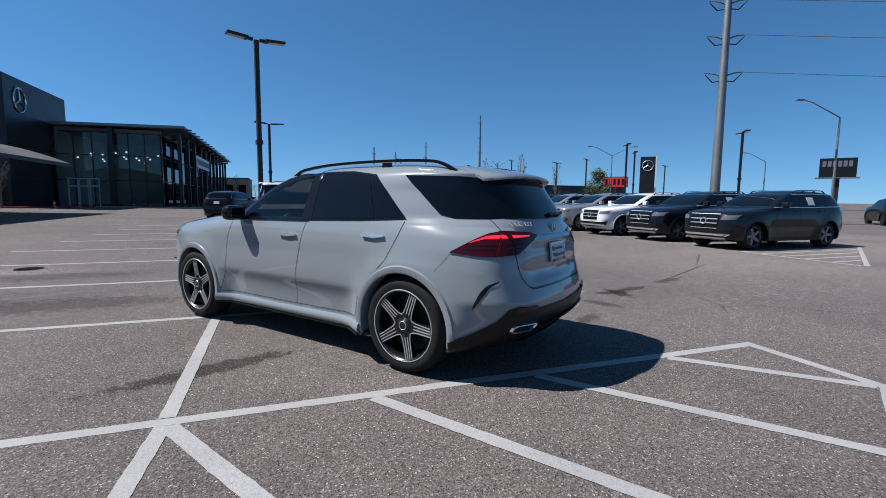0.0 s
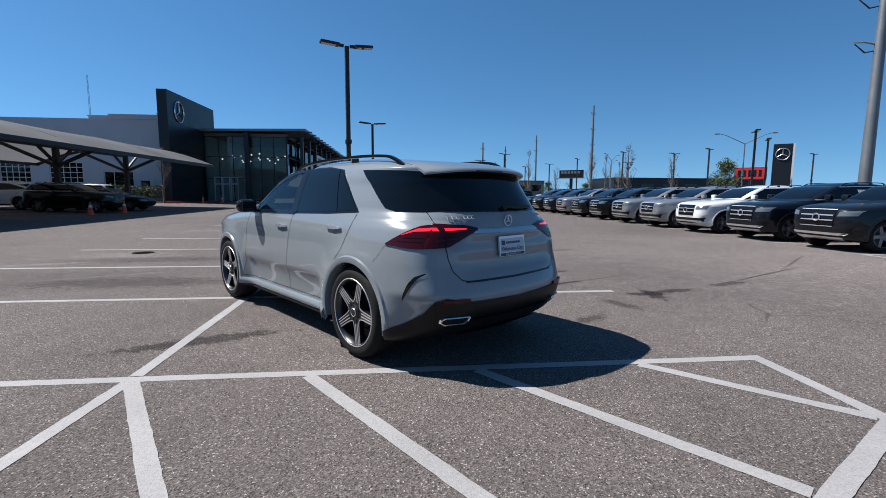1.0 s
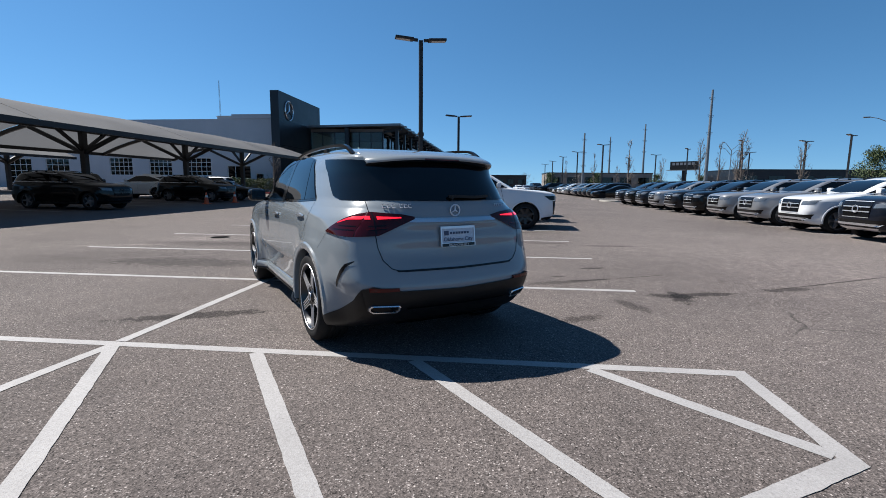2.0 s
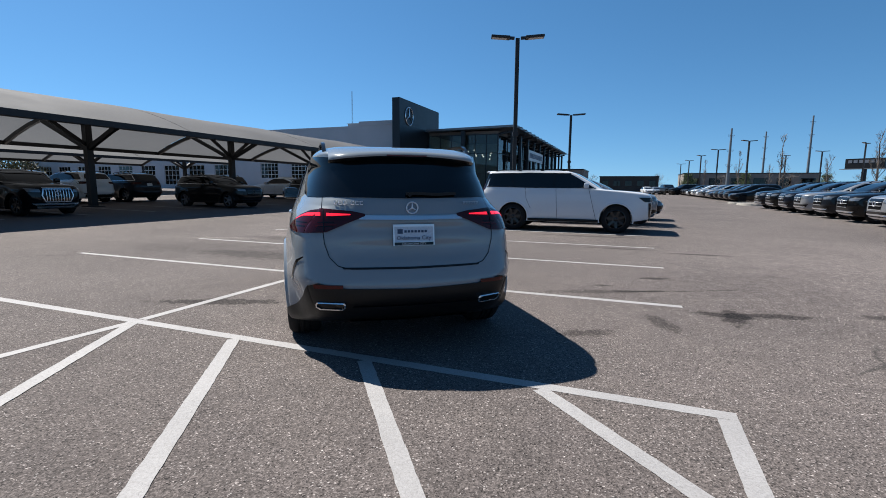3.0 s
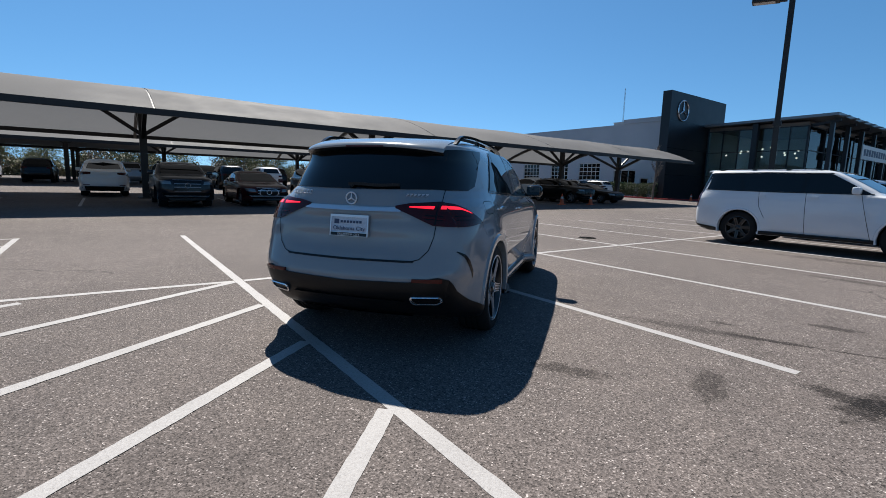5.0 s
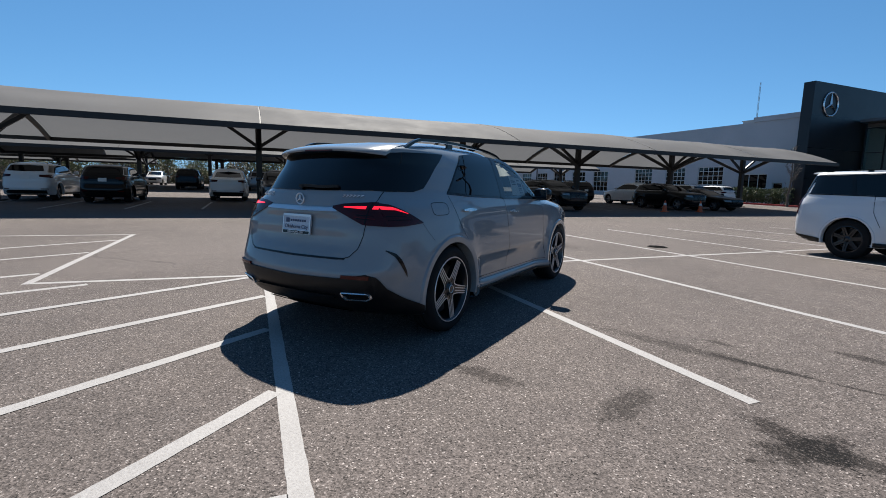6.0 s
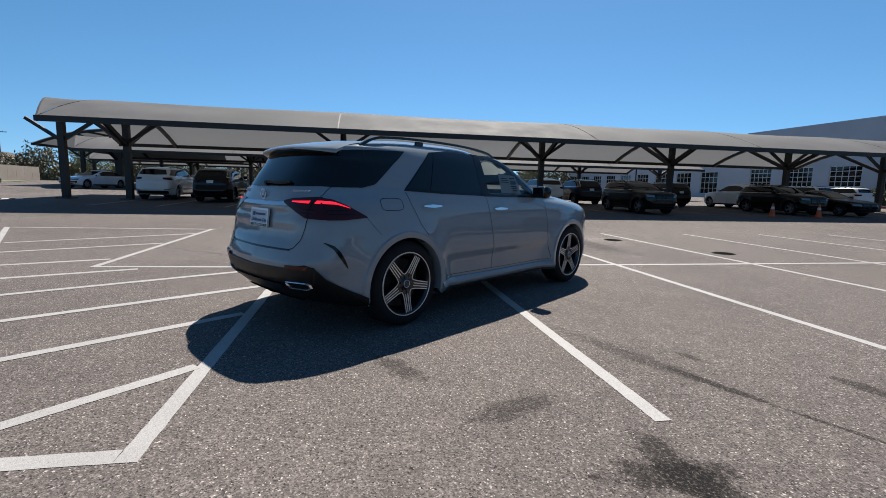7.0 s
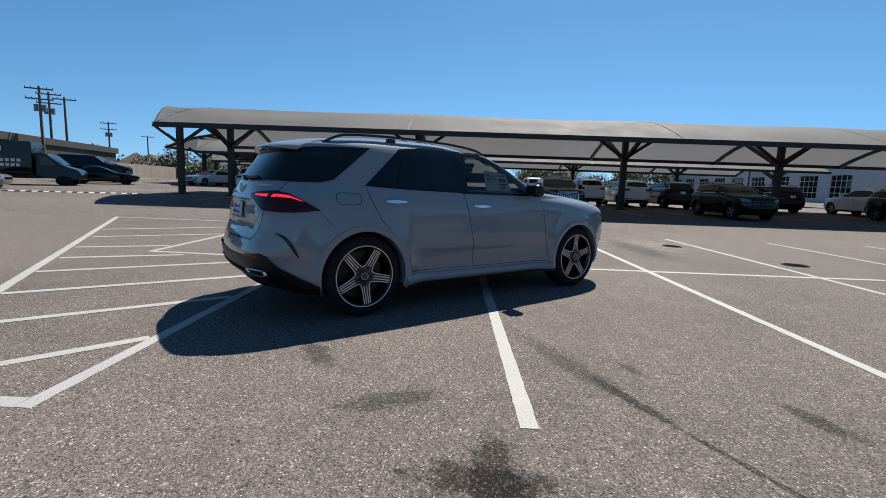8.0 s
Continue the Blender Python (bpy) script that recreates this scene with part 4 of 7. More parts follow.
HERO_ROWS = [
    (0.24, 0.860, -2.16, 2.07), (0.30, 0.872, -2.30, 2.23), (0.37, 0.880, -2.38, 2.30), (0.44, 0.887, -2.435, 2.335), (0.51, 0.898, -2.464, 2.345), (0.57, 0.917, -2.470, 2.35), (0.61, 0.934, -2.466, 2.35), (0.64, 0.942, -2.458, 2.35),
    (0.74, 0.946, -2.425, 2.345), (0.86, 0.944, -2.395, 2.335), (0.94, 0.941, -2.390, 2.315), (1.00, 0.937, -2.378, 2.29), (1.05, 0.930, -2.368, 2.23),
    (1.09, 0.923, -2.358, 2.09), (1.13, 0.912, -2.347, 1.84), (1.165, 0.902, -2.336, 1.44), (1.19, 0.893, -2.328, 1.06), (1.205, 0.887, -2.322, 0.92), (1.30, 0.855, -2.265, 0.74),
    (1.42, 0.808, -2.180, 0.50),
    (1.52, 0.765, -2.105, 0.27), (1.57, 0.735, -2.060, 0.12), (1.60, 0.710, -1.990, 0.02), (1.625, 0.680, -1.880, -0.05), (1.645, 0.645, -1.740, -0.12), (1.665, 0.585, -1.570, -0.22),
    (1.682, 0.500, -1.380, -0.33), (1.695, 0.400, -1.200, -0.45), (1.704, 0.270, -1.040, -0.58), (1.708, 0.120, -0.900, -0.70)]
BOXY_ROWS = [
    (0.30, 0.93, -2.35, 2.30), (0.40, 0.97, -2.58, 2.42), (0.55, 1.00, -2.64, 2.48), (0.75, 1.005, -2.65, 2.50), (0.95, 1.00, -2.64, 2.50),
    (1.08, 0.99, -2.63, 2.49), (1.14, 0.985, -2.625, 2.45), (1.19, 0.975, -2.61, 2.37), (1.235, 0.965, -2.59, 2.14), (1.27, 0.957, -2.575, 1.72), (1.295, 0.95, -2.565, 1.32), (1.32, 0.942, -2.555, 1.12),
    (1.45, 0.91, -2.52, 0.90), (1.60, 0.875, -2.47, 0.66), (1.74, 0.84, -2.43, 0.42), (1.81, 0.81, -2.41, 0.28), (1.86, 0.76, -2.40, 0.10), (1.885, 0.66, -2.32, -0.1), (1.90, 0.44, -2.0, -0.4), (1.906, 0.15, -1.6, -0.7)]
SEDAN_ROWS = [
    (0.22, 0.84, -2.20, 2.10), (0.30, 0.89, -2.40, 2.32), (0.45, 0.925, -2.50, 2.40), (0.60, 0.93, -2.50, 2.42), (0.74, 0.928, -2.48, 2.36),
    (0.82, 0.92, -2.46, 2.20), (0.88, 0.91, -2.44, 1.75), (0.93, 0.90, -2.42, 1.25), (0.97, 0.885, -2.38, 0.98), (1.02, 0.865, -2.15, 0.86), (1.06, 0.85, -1.90, 0.76), (1.16, 0.80, -1.62, 0.50),
    (1.28, 0.735, -1.30, 0.20), (1.36, 0.68, -1.05, -0.02), (1.40, 0.62, -0.88, -0.14), (1.43, 0.50, -0.72, -0.26), (1.445, 0.30, -0.6, -0.36), (1.45, 0.12, -0.52, -0.42)]
COUPE_ROWS = [(z, w, xr if z < 1.12 else xr + 1.05 * min(1.0, (z - 1.12) / 0.5) ** 0.9, xf) for z, w, xr, xf in SUV_ROWS]
COUPE_ROWS = [(z, w, min(xr, -0.9 - (1.724 - z) * 0.9), xf) for z, w, xr, xf in COUPE_ROWS]


HERO_NF = [(0.95, 6.5), (1.05, 5.0), (1.10, 4.0), (1.13, 3.5), (1.165, 4.5), (1.19, 6.5)]


def puts(sh):
    """Ways to lay flat outlines on the left side, right side, rear and front."""
    L = lambda x, z, d: Vector((x, sh.side(x, z) + d, z))
    R = lambda x, z, d: Vector((x, -sh.side(x, z) - d, z))
    B = lambda y, z, d: Vector((sh.end(y, z) - d, y, z))
    F = lambda y, z, d: Vector((sh.end(y, z, False) + d, y, z))
    up = lambda f, k: (lambda a, b, d: f(a, b, d + k))
    return L, R, B, F, up


def parked_car(kind, paint, label, m, style="five", detail=1, category="car", group="parked cars"):
    """A parked car in moderate detail."""
    rows, axles, r, rim, belt, cant = {
        "suv": (HERO_ROWS, (-1.4975, 1.4975), 0.385, 0.262, 1.215, 1.585),
        "coupe": (COUPE_ROWS, (-1.4975, 1.4975), 0.385, 0.262, 1.17, 1.56),
        "boxy": (BOXY_ROWS, (-1.535, 1.535), 0.425, 0.285, 1.36, 1.80),
        "sedan": (SEDAN_ROWS, (-1.45, 1.47), 0.345, 0.235, 0.985, 1.33)}[kind]
    sh = Shell(rows, axles, 7 if kind != "boxy" else 15, {"boxy": 11, "suv": HERO_NF}.get(kind, 6.5), 0.018, r)
    car = empty("parked_car", m, label, category, group)
    n, lv = (130, 64) if kind == "boxy" else (90, 48)
    z0, z1 = rows[0][0], rows[-1][0]
    zs = sorted(set([z0 + (z1 - z0) * k / lv for k in range(lv + 1)] + [q[0] for q in rows[-6:]] + [q[0] for q in rows if 0.85 < q[0] < 1.35]))
    vs, fs = sh.grid(zs, n, (), r + 0.05)
    mesh_ob("body", vs, fs, paint, car, smooth=True, sharp=40)
    L, R, B, F, up = puts(sh)
    arch_lips(sh, car, paint, r + 0.035, r + 0.085)
    # glazing
    a_base = sh.level(belt)[2] - 0.14
    a_top = sh.level(cant)[2] - 0.12
    c_base = sh.level(belt)[1] + 0.16
    c_top = sh.level(cant)[1] + 0.20
    if kind == "boxy":
        c_base, c_top = -2.50, -2.33
    mid = (a_base + c_base) / 2
    lo = [(c_base, belt + 0.03), (mid, belt), (a_base, belt)]
    hi = [(c_top, cant - 0.02), ((a_top + c_top) / 2, cant + 0.005), (a_top, cant - 0.02)]
    for put in (L, R):
        glassy = part("side_glazing", ruled(lo, hi, 26, 6, up(put, 0.006)), M_TINT, car, smooth=True, sharp=40)
        for bx, tilt in ((-0.30, 0.05), ((c_base - 0.30) / 2 - 0.12, -0.10)):
            part("pillar", ruled([(bx - 0.04, belt), (bx + 0.04, belt)], [(bx - 0.04 + tilt, cant), (bx + 0.03 + tilt, cant)], 2, 4, up(put, 0.010)), M_FRAME, glassy)
        part("window_trim", ribbon([(a_base + 0.04, belt - 0.012), (mid, belt - 0.012), (c_base - 0.02, belt + 0.018)], up(put, 0.009), 0.022), M_CHROME if kind != "boxy" else M_FRAME, car)
        part("window_trim", ribbon([(c_base - 0.03, belt + 0.03), (c_top - 0.02, cant - 0.01), ((a_top + c_top) / 2, cant + 0.015), (a_top + 0.02, cant - 0.01)], up(put, 0.009), 0.018), M_CHROME if kind != "boxy" else M_FRAME, car)
        for hx in (-0.08, -1.10):
            part("door_handle", ruled([(hx - 0.10, belt - 0.125), (hx + 0.10, belt - 0.13)], [(hx - 0.10, belt - 0.098), (hx + 0.10, belt - 0.10)], 6, 2, up(put, 0.03)), paint, car)
        for line in ([(-0.22, belt), (-0.17, 0.6), (-0.15, 0.36)], [(a_base - 0.15, belt - 0.03), (0.90, 0.7), (0.98, 0.40)], [(c_base + 0.35, belt), (-1.15, 0.8), (-1.02, 0.45)] if kind != "boxy" else [(-1.16, belt), (-1.12, 1.0), (-0.98, 0.72)]):
            part("shut_line", ribbon(line, up(put, 0.004), 0.008, 14), M_FRAME, car)
        part("sill_trim", ruled([(-1.05, z0 + 0.01), (1.05, z0 + 0.01)], [(-1.05, z0 + 0.10), (1.05, z0 + 0.10)], 10, 2, up(put, 0.02)), M_PLASTIC, car)
        s = 1 if put is L else -1
        bm = bmesh.new()
        mx = a_base - 0.22
        box(bm, mx - 0.06, mx + 0.08, -0.10, 0.10, -0.08, 0.08, pose(0, s * (sh.side(mx, belt) + 0.14), belt + 0.06), bevel=0.035)
        part("mirror", bm, paint, car, smooth=True)
    fb, ft = belt - 0.015, cant + 0.03
    wl, wt = sh.level(belt)[0] * 0.80, sh.level(cant)[0] * 0.86
    part("windscreen", ruled([(-wl, fb + 0.05), (0, fb + 0.01), (wl, fb + 0.05)], [(-wt, cant), (0, ft), (wt, cant)], 16, 8, up(F, 0.006)), M_TINT, car, smooth=True)
    rb = belt + 0.06
    part("rear_window", ruled([(-wl * 0.92, rb + 0.02), (0, rb), (wl * 0.92, rb + 0.02)], [(-wt * 0.9, cant - 0.04), (0, cant - 0.02), (wt * 0.9, cant - 0.04)], 16, 6, up(B, 0.006)), M_TINT, car, smooth=True)
    # nose
    gz0, gz1 = {"suv": (0.62, 0.99), "sedan": (0.42, 0.74)}.get(kind, (0.60, 0.94))
    if kind == "boxy":
        gz0, gz1 = 0.55, 1.08
    gw = 0.46 if kind != "boxy" else 0.56
    gr = part("grille", ruled([(-gw * 0.92, gz0), (gw * 0.92, gz0)], [(-gw, gz1), (gw, gz1)], 10, 4, up(F, 0.012)), M_FRAME, car)
    for z in ((gz0 + gz1) / 2 - 0.06, (gz0 + gz1) / 2 + 0.06) if kind != "boxy" else (gz0 + 0.1, gz0 + 0.22, gz0 + 0.34, gz0 + 0.46):
        part("grille_bar", ruled([(-gw * 0.93, z - 0.013), (gw * 0.93, z - 0.013)], [(-gw * 0.94, z + 0.013), (gw * 0.94, z + 0.013)], 10, 1, up(F, 0.03)), M_ALLOY if kind != "boxy" else M_FRAME, gr)
    for q, w in ((gz0 - 0.02, 0.93), (gz1 + 0.015, 1.02)):
        part("grille_rim", ribbon([(-gw * w, q), (gw * w, q)], up(F, 0.022), 0.016, 12), M_ALLOY if kind != "boxy" else M_FRAME, gr)
    bm = revolve([(0.078, 0.045), (0.084, 0.060), (0.096, 0.060), (0.102, 0.045)], 20)
    for v in bm.verts:
        v.co = Vector((sh.end(0, (gz0 + gz1) / 2, False) + v.co.y - 0.01, v.co.x, v.co.z + (gz0 + gz1) / 2))
    if kind != "boxy":
        part("emblem", bm, M_ALLOY, gr, smooth=True)
    lz = gz1 - 0.10
    for s in (1, -1):
        part("headlight", ruled([(s * (gw + 0.05), lz - 0.05), (s * 0.83, lz - 0.03)], [(s * (gw + 0.08), lz + 0.06), (s * 0.86, lz + 0.10)], 10, 3, up(F, 0.012)), M_LAMPGLASS, car)
        part("bumper_intake", ruled([(s * 0.50, 0.40), (s * 0.80, 0.42)], [(s * 0.52, 0.52), (s * 0.82, 0.56)], 8, 2, up(F, 0.010)), M_FRAME, car)
        # tail
        tz = belt - 0.12
        part("taillight", ruled([(s * 0.50, tz - 0.05), (s * 0.88, tz - 0.09)], [(s * 0.48, tz + 0.045), (s * 0.89, tz + 0.06)], 10, 3, up(B, 0.012)), M_TAILDARK, car)
        part("reflector", ruled([(s * 0.55, 0.50), (s * 0.78, 0.50)], [(s * 0.55, 0.535), (s * 0.78, 0.535)], 5, 1, up(B, 0.01)), M_REFLECTOR, car)
    part("lower_grille", ruled([(-0.60, 0.33), (0.60, 0.33)], [(-0.62, 0.54), (0.62, 0.54)], 10, 2, up(F, 0.008)), M_FRAME, car)
    part("bumper_trim", ruled([(-0.66, 0.39), (0.66, 0.39)], [(-0.74, 0.445), (0.74, 0.445)], 12, 1, up(F, 0.026)), M_ALLOY if paint is not M_WHITE else M_FRAME, car)
    part("skid_trim", ruled([(-0.55, z0 + 0.02), (0.55, z0 + 0.02)], [(-0.62, z0 + 0.10), (0.62, z0 + 0.10)], 8, 2, up(F, 0.02)), M_ALLOY if paint is not M_WHITE else M_FRAME, car)
    part("rear_valance", ruled([(-0.80, z0 + 0.01), (0.80, z0 + 0.01)], [(-0.84, z0 + 0.22), (0.84, z0 + 0.22)], 14, 3, up(B, 0.012)), M_PLASTIC, car)
    part("number_plate", ruled([(-0.155, belt - 0.28), (0.155, belt - 0.28)], [(-0.155, belt - 0.13), (0.155, belt - 0.13)], 3, 2, up(B, 0.014)), M_WHITEPLAIN, car, "pale plate with no readable writing")
    if kind in ("suv", "boxy"):
        rails(sh, car, M_FRAME if paint not in (M_SILVER,) else M_CHROME, c_top + 0.15, a_top - 0.15, lift=0.055 if kind == "suv" else 0.028)
    for ax in axles:
        for s in (1, -1):
            wheel(car, ax, s * (sh.side(ax, 0.55) - 0.155), r, rim, s, style, 28, 13 * ax)
    SHELLS[kind] = sh
    if kind == "boxy":
        for put in (L, R):
            part("tall_taillight", ruled([(-2.625, 0.93), (-2.57, 0.93)], [(-2.50, 1.50), (-2.47, 1.50)], 4, 8, up(put, 0.012)), M_TAILDARK, car, "tall dark red tail light")
            part("tail_pillar", ruled([(-2.54, 1.30), (-2.48, 1.30)], [(-2.42, 1.79), (-2.31, 1.79)], 4, 8, up(put, 0.010)), M_TINT, car)
            part("bumper_trim", ruled([(-2.50, 0.30), (-2.0, 0.31)], [(-2.60, 0.46), (-2.02, 0.40)], 10, 3, up(put, 0.014)), M_PLASTIC, car)
            part("bumper_trim", ruled([(2.02, 0.31), (2.36, 0.30)], [(2.04, 0.38), (2.44, 0.44)], 10, 3, up(put, 0.014)), M_PLASTIC, car)
            part("corner_lamp", ruled([(2.30, 0.95), (2.46, 0.95)], [(2.12, 1.08), (2.44, 1.08)], 8, 3, up(put, 0.012)), M_FRAME, car)
            part("corner_intake", ruled([(2.42, 0.50), (2.475, 0.50)], [(2.40, 0.92), (2.47, 0.92)], 4, 6, up(put, 0.012)), M_FRAME, car)
        part("tailgate_trim", ruled([(-0.85, 0.31), (0.85, 0.31)], [(-0.88, 0.47), (0.88, 0.47)], 12, 3, up(B, 0.014)), M_PLASTIC, car)
        part("roof_spoiler", ruled([(-0.72, 1.83), (0, 1.84), (0.72, 1.83)], [(-0.70, 1.875), (0, 1.885), (0.70, 1.875)], 14, 2, up(B, 0.10), 0.12), paint, car)
        bm = bmesh.new()
        box(bm, -1.0, 1.0, -0.06, 0.06, -0.03, 0.03, pose(0, -0.98, 0.36), bevel=0.02)
        part("running_board", bm, M_PLASTIC, car)
        bm = bmesh.new()
        box(bm, -1.0, 1.0, -0.06, 0.06, -0.03, 0.03, pose(0, 0.98, 0.36), bevel=0.02)
        part("running_board", bm, M_PLASTIC, car)
    return car


def rails(sh, car, mat, xa, xb, inset=0.075, lift=0.055, plan=None, feet=(0.03, 0.36, 0.68, 0.97)):
    level = 1.60 if sh.zmax < 1.8 else 1.80
    us = np.linspace(0, 1, 15)
    xs = xa + (xb - xa) * us
    ys = np.array([plan(x) if plan else sh.side(x, level) - inset for x in xs])
    zs = np.array([sh.top(x, y) for x, y in zip(xs, ys)])
    fy, fz = np.polyfit(us, ys, 3), np.polyfit(us, zs, 4)
    for s in (1, -1):
        pts = []
        n = 48
        for i in range(n + 1):
            u = i / n
            rise = math.sin(math.pi / 2 * min(1.0, 9 * u, 9 * (1 - u)))
            pts.append((xa + (xb - xa) * u, s * float(np.polyval(fy, u)), float(np.polyval(fz, u)) + lift * rise - 0.012 * (1 - rise)))
        bm = bmesh.new()
        sweep(bm, pts, 0.030, 0.024)
        rail = part("roof_rail", bm, mat, car, smooth=True, sharp=40)
        for u in feet:
            x, y, z = xa + (xb - xa) * u, s * float(np.polyval(fy, u)), float(np.polyval(fz, u))
            bm = bmesh.new()
            box(bm, -0.05, 0.05, -0.010, 0.012, -0.02, lift * (0.4 if u < 0.1 or u > 0.9 else 0.7), pose(x, y, z), bevel=0.006)
            part("rail_foot", bm, mat, rail)


def hero_car():
    car = empty("suv", pose(0.673, 5.231, 0, 0, 0, 126.55), "pale grey-blue luxury SUV parked across white stall lines, tail lights lit", "car")
    r = 0.385
    sh = Shell(HERO_ROWS, (-1.4975, 1.4975), [(0.85, 8.0), (1.0, 7.0), (1.10, 6.0), (1.17, 4.7), (1.24, 4.1), (1.45, 4.4), (1.55, 6.0), (1.61, 9.0), (1.72, 9.0)],
               HERO_NF, 0.026, r, bow=0.10)
    L, R, B, F, up = puts(sh)
    paint = M_HERO
    win_lo = [(-1.44, 1.225), (-1.0, 1.20), (-0.24, 1.178), (0.55, 1.165), (0.76, 1.165)]
    # front door glass is a real opening
    fd_lo = [(-0.30, 1.188), (0.55, 1.175), (0.70, 1.175)]
    fd_hi = [(-0.30, 1.592), (-0.10, 1.568), (0.02, 1.528), (0.28, 1.43)]
    poly = [(-0.29, 1.20), (0.62, 1.19), (0.24, 1.43), (0.02, 1.51), (-0.10, 1.55), (-0.285, 1.575)]

    def hole_side(x, y, z):
        return abs(y) > 0.5 and inside(poly, x, z)

    def hole_screen(x, y, z):
        return x > sh.level(min(z, 1.6))[2] - 0.16 and 1.225 < z < 1.56 and abs(y) < 0.66
    zs = sorted(set([0.24 + 0.020 * k for k in range(75)] + [q[0] for q in HERO_ROWS[-9:]] + [1.135, 1.15, 1.165, 1.175, 1.19, 1.205]))
    zs = [z for z in zs if z <= 1.708]
    vs, fs = sh.grid(zs, 170, (hole_side, hole_screen), r + 0.05)
    # shallow recess round the plate

    def ease(a, b, v):
        u = min(1.0, max(0.0, (v - a) / (b - a)))
        return u * u * (3 - 2 * u)
    vs = [(x + (0.014 * ease(0.60, 0.36, abs(y)) * ease(1.078, 0.99, z) * ease(0.735, 0.80, z) if x < -2 else 0.0), y, z) for x, y, z in vs]
    mesh_ob("body", vs, fs, paint, car, smooth=True, sharp=45)
    vs, fs = sh.grid([0.3 + 0.05 * k for k in range(29)], 110, (hole_side, hole_screen, lambda x, y, z: z < 0.5), r + 0.06, inset=0.035)
    mesh_ob("inner_lining", vs, fs[:-2], M_SEAT, car, "dark cabin lining", smooth=True)
    arch_lips(sh, car, paint, r + 0.034, r + 0.096, 0.014)

    for put, s in ((L, 1), (R, -1)):
        # glazing band: gloss frame, rear door glass, quarter pane, front glass
        part("window_frame", ruled([(a - 0.0, b - 0.012) for a, b in [(-1.465, 1.225)] + win_lo[1:4] + [(-0.36, 1.178)]][:3] + [(-0.36, 1.168)], [(-1.045, 1.580), (-0.75, 1.615), (-0.40, 1.617), (-0.34, 1.612)], 30, 8, up(put, 0.004)), M_FRAME, car, smooth=True, sharp=40)
        part("rear_door_glass", ruled([(-1.15, 1.213), (-0.72, 1.20), (-0.41, 1.190)], [(-0.985, 1.578), (-0.75, 1.600), (-0.39, 1.603)], 20, 8, up(put, 0.008), 0.004), M_TINT, car, smooth=True, sharp=40)
        part("quarter_glass", ruled([(-1.43, 1.232), (-1.165, 1.215)], [(-1.06, 1.556), (-1.00, 1.573)], 10, 8, up(put, 0.008), 0.004), M_TINT, car, smooth=True, sharp=40)
        part("front_door_glass", ruled(fd_lo, fd_hi, 22, 8, up(put, 0.006), 0.0), M_CLEAR, car, "clear tinted front door glass", smooth=True)
        part("b_pillar", ruled([(-0.41, 1.180), (-0.285, 1.176)], [(-0.39, 1.607), (-0.285, 1.603)], 4, 8, up(put, 0.010)), M_FRAME, car, smooth=True, sharp=40)
        fr = ruled([(-0.37, 1.166), (0.55, 1.152), (0.80, 1.150)], [(-0.37, 1.190), (0.55, 1.177), (0.74, 1.175)], 16, 2, up(put, 0.009))
        part("window_frame", fr, M_FRAME, car)
        fr = ruled([(-0.32, 1.580), (-0.10, 1.555), (0.03, 1.515), (0.27, 1.425), (0.66, 1.185)], [(-0.32, 1.616), (-0.10, 1.600), (0.06, 1.558), (0.32, 1.455), (0.79, 1.175)], 22, 2, up(put, 0.009))
        part("window_frame", fr, M_FRAME, car)
        bm = ruled([(0.58, 1.18), (0.76, 1.178)], [(0.585, 1.235), (0.655, 1.235)], 4, 3, up(put, 0.011))
        part("mirror_sail", bm, M_FRAME, car)
        # rear quarter window that wraps to the tailgate
        part("rear_quarter_window", ruled([(-2.22, 1.240), (-2.08, 1.232), (-1.86, 1.232), (-1.74, 1.262)], [(-2.03, 1.535), (-1.85, 1.552), (-1.55, 1.562), (-1.36, 1.567)], 26, 8, up(put, 0.007)), M_TINT, car, smooth=True, sharp=40)
        # door handles, cupped
        for hx, hz in ((-0.12, 1.030), (-1.175, 1.072)):
            part("handle_cup", ruled([(hx - 0.085, hz - 0.012), (hx, hz - 0.042), (hx + 0.085, hz - 0.012)], [(hx - 0.085, hz + 0.010), (hx, hz + 0.026), (hx + 0.085, hz + 0.010)], 14, 4, up(put, 0.003), 0.0), M_HERO, car, smooth=True)
            bm = ruled([(hx - 0.115, hz - 0.002), (hx, hz - 0.013), (hx + 0.115, hz - 0.004)], [(hx - 0.115, hz + 0.012), (hx, hz + 0.020), (hx + 0.115, hz + 0.010)], 14, 3, up(put, 0.024), 0.018)
            part("door_handle", bm, M_CHROME, car, "bright chrome door handle", smooth=True, sharp=50)
        # shut lines
        for line in ([(-0.345, 1.165), (-0.29, 0.95), (-0.205, 0.60), (-0.16, 0.385)],
                     [(0.80, 1.14), (0.86, 0.95), (0.90, 0.70), (0.985, 0.42), (0.99, 0.39)],
                     [(-1.455, 1.20), (-1.43, 1.10), (-1.33, 0.90), (-1.245, 0.81)],
                     [(-1.03, 0.57), (-1.00, 0.42), (-0.98, 0.385)],
                     [(-0.98, 0.385), (0.0, 0.375), (0.99, 0.372)]):
            part("shut_line", ribbon(line, up(put, 0.003), 0.0042, 30), M_FRAME, car)
        part("shut_line", ribbon([(-1.91, 0.985), (-1.84, 0.90), (-1.79, 0.845)], up(put, 0.003), 0.0022, 12), M_FRAME, car)
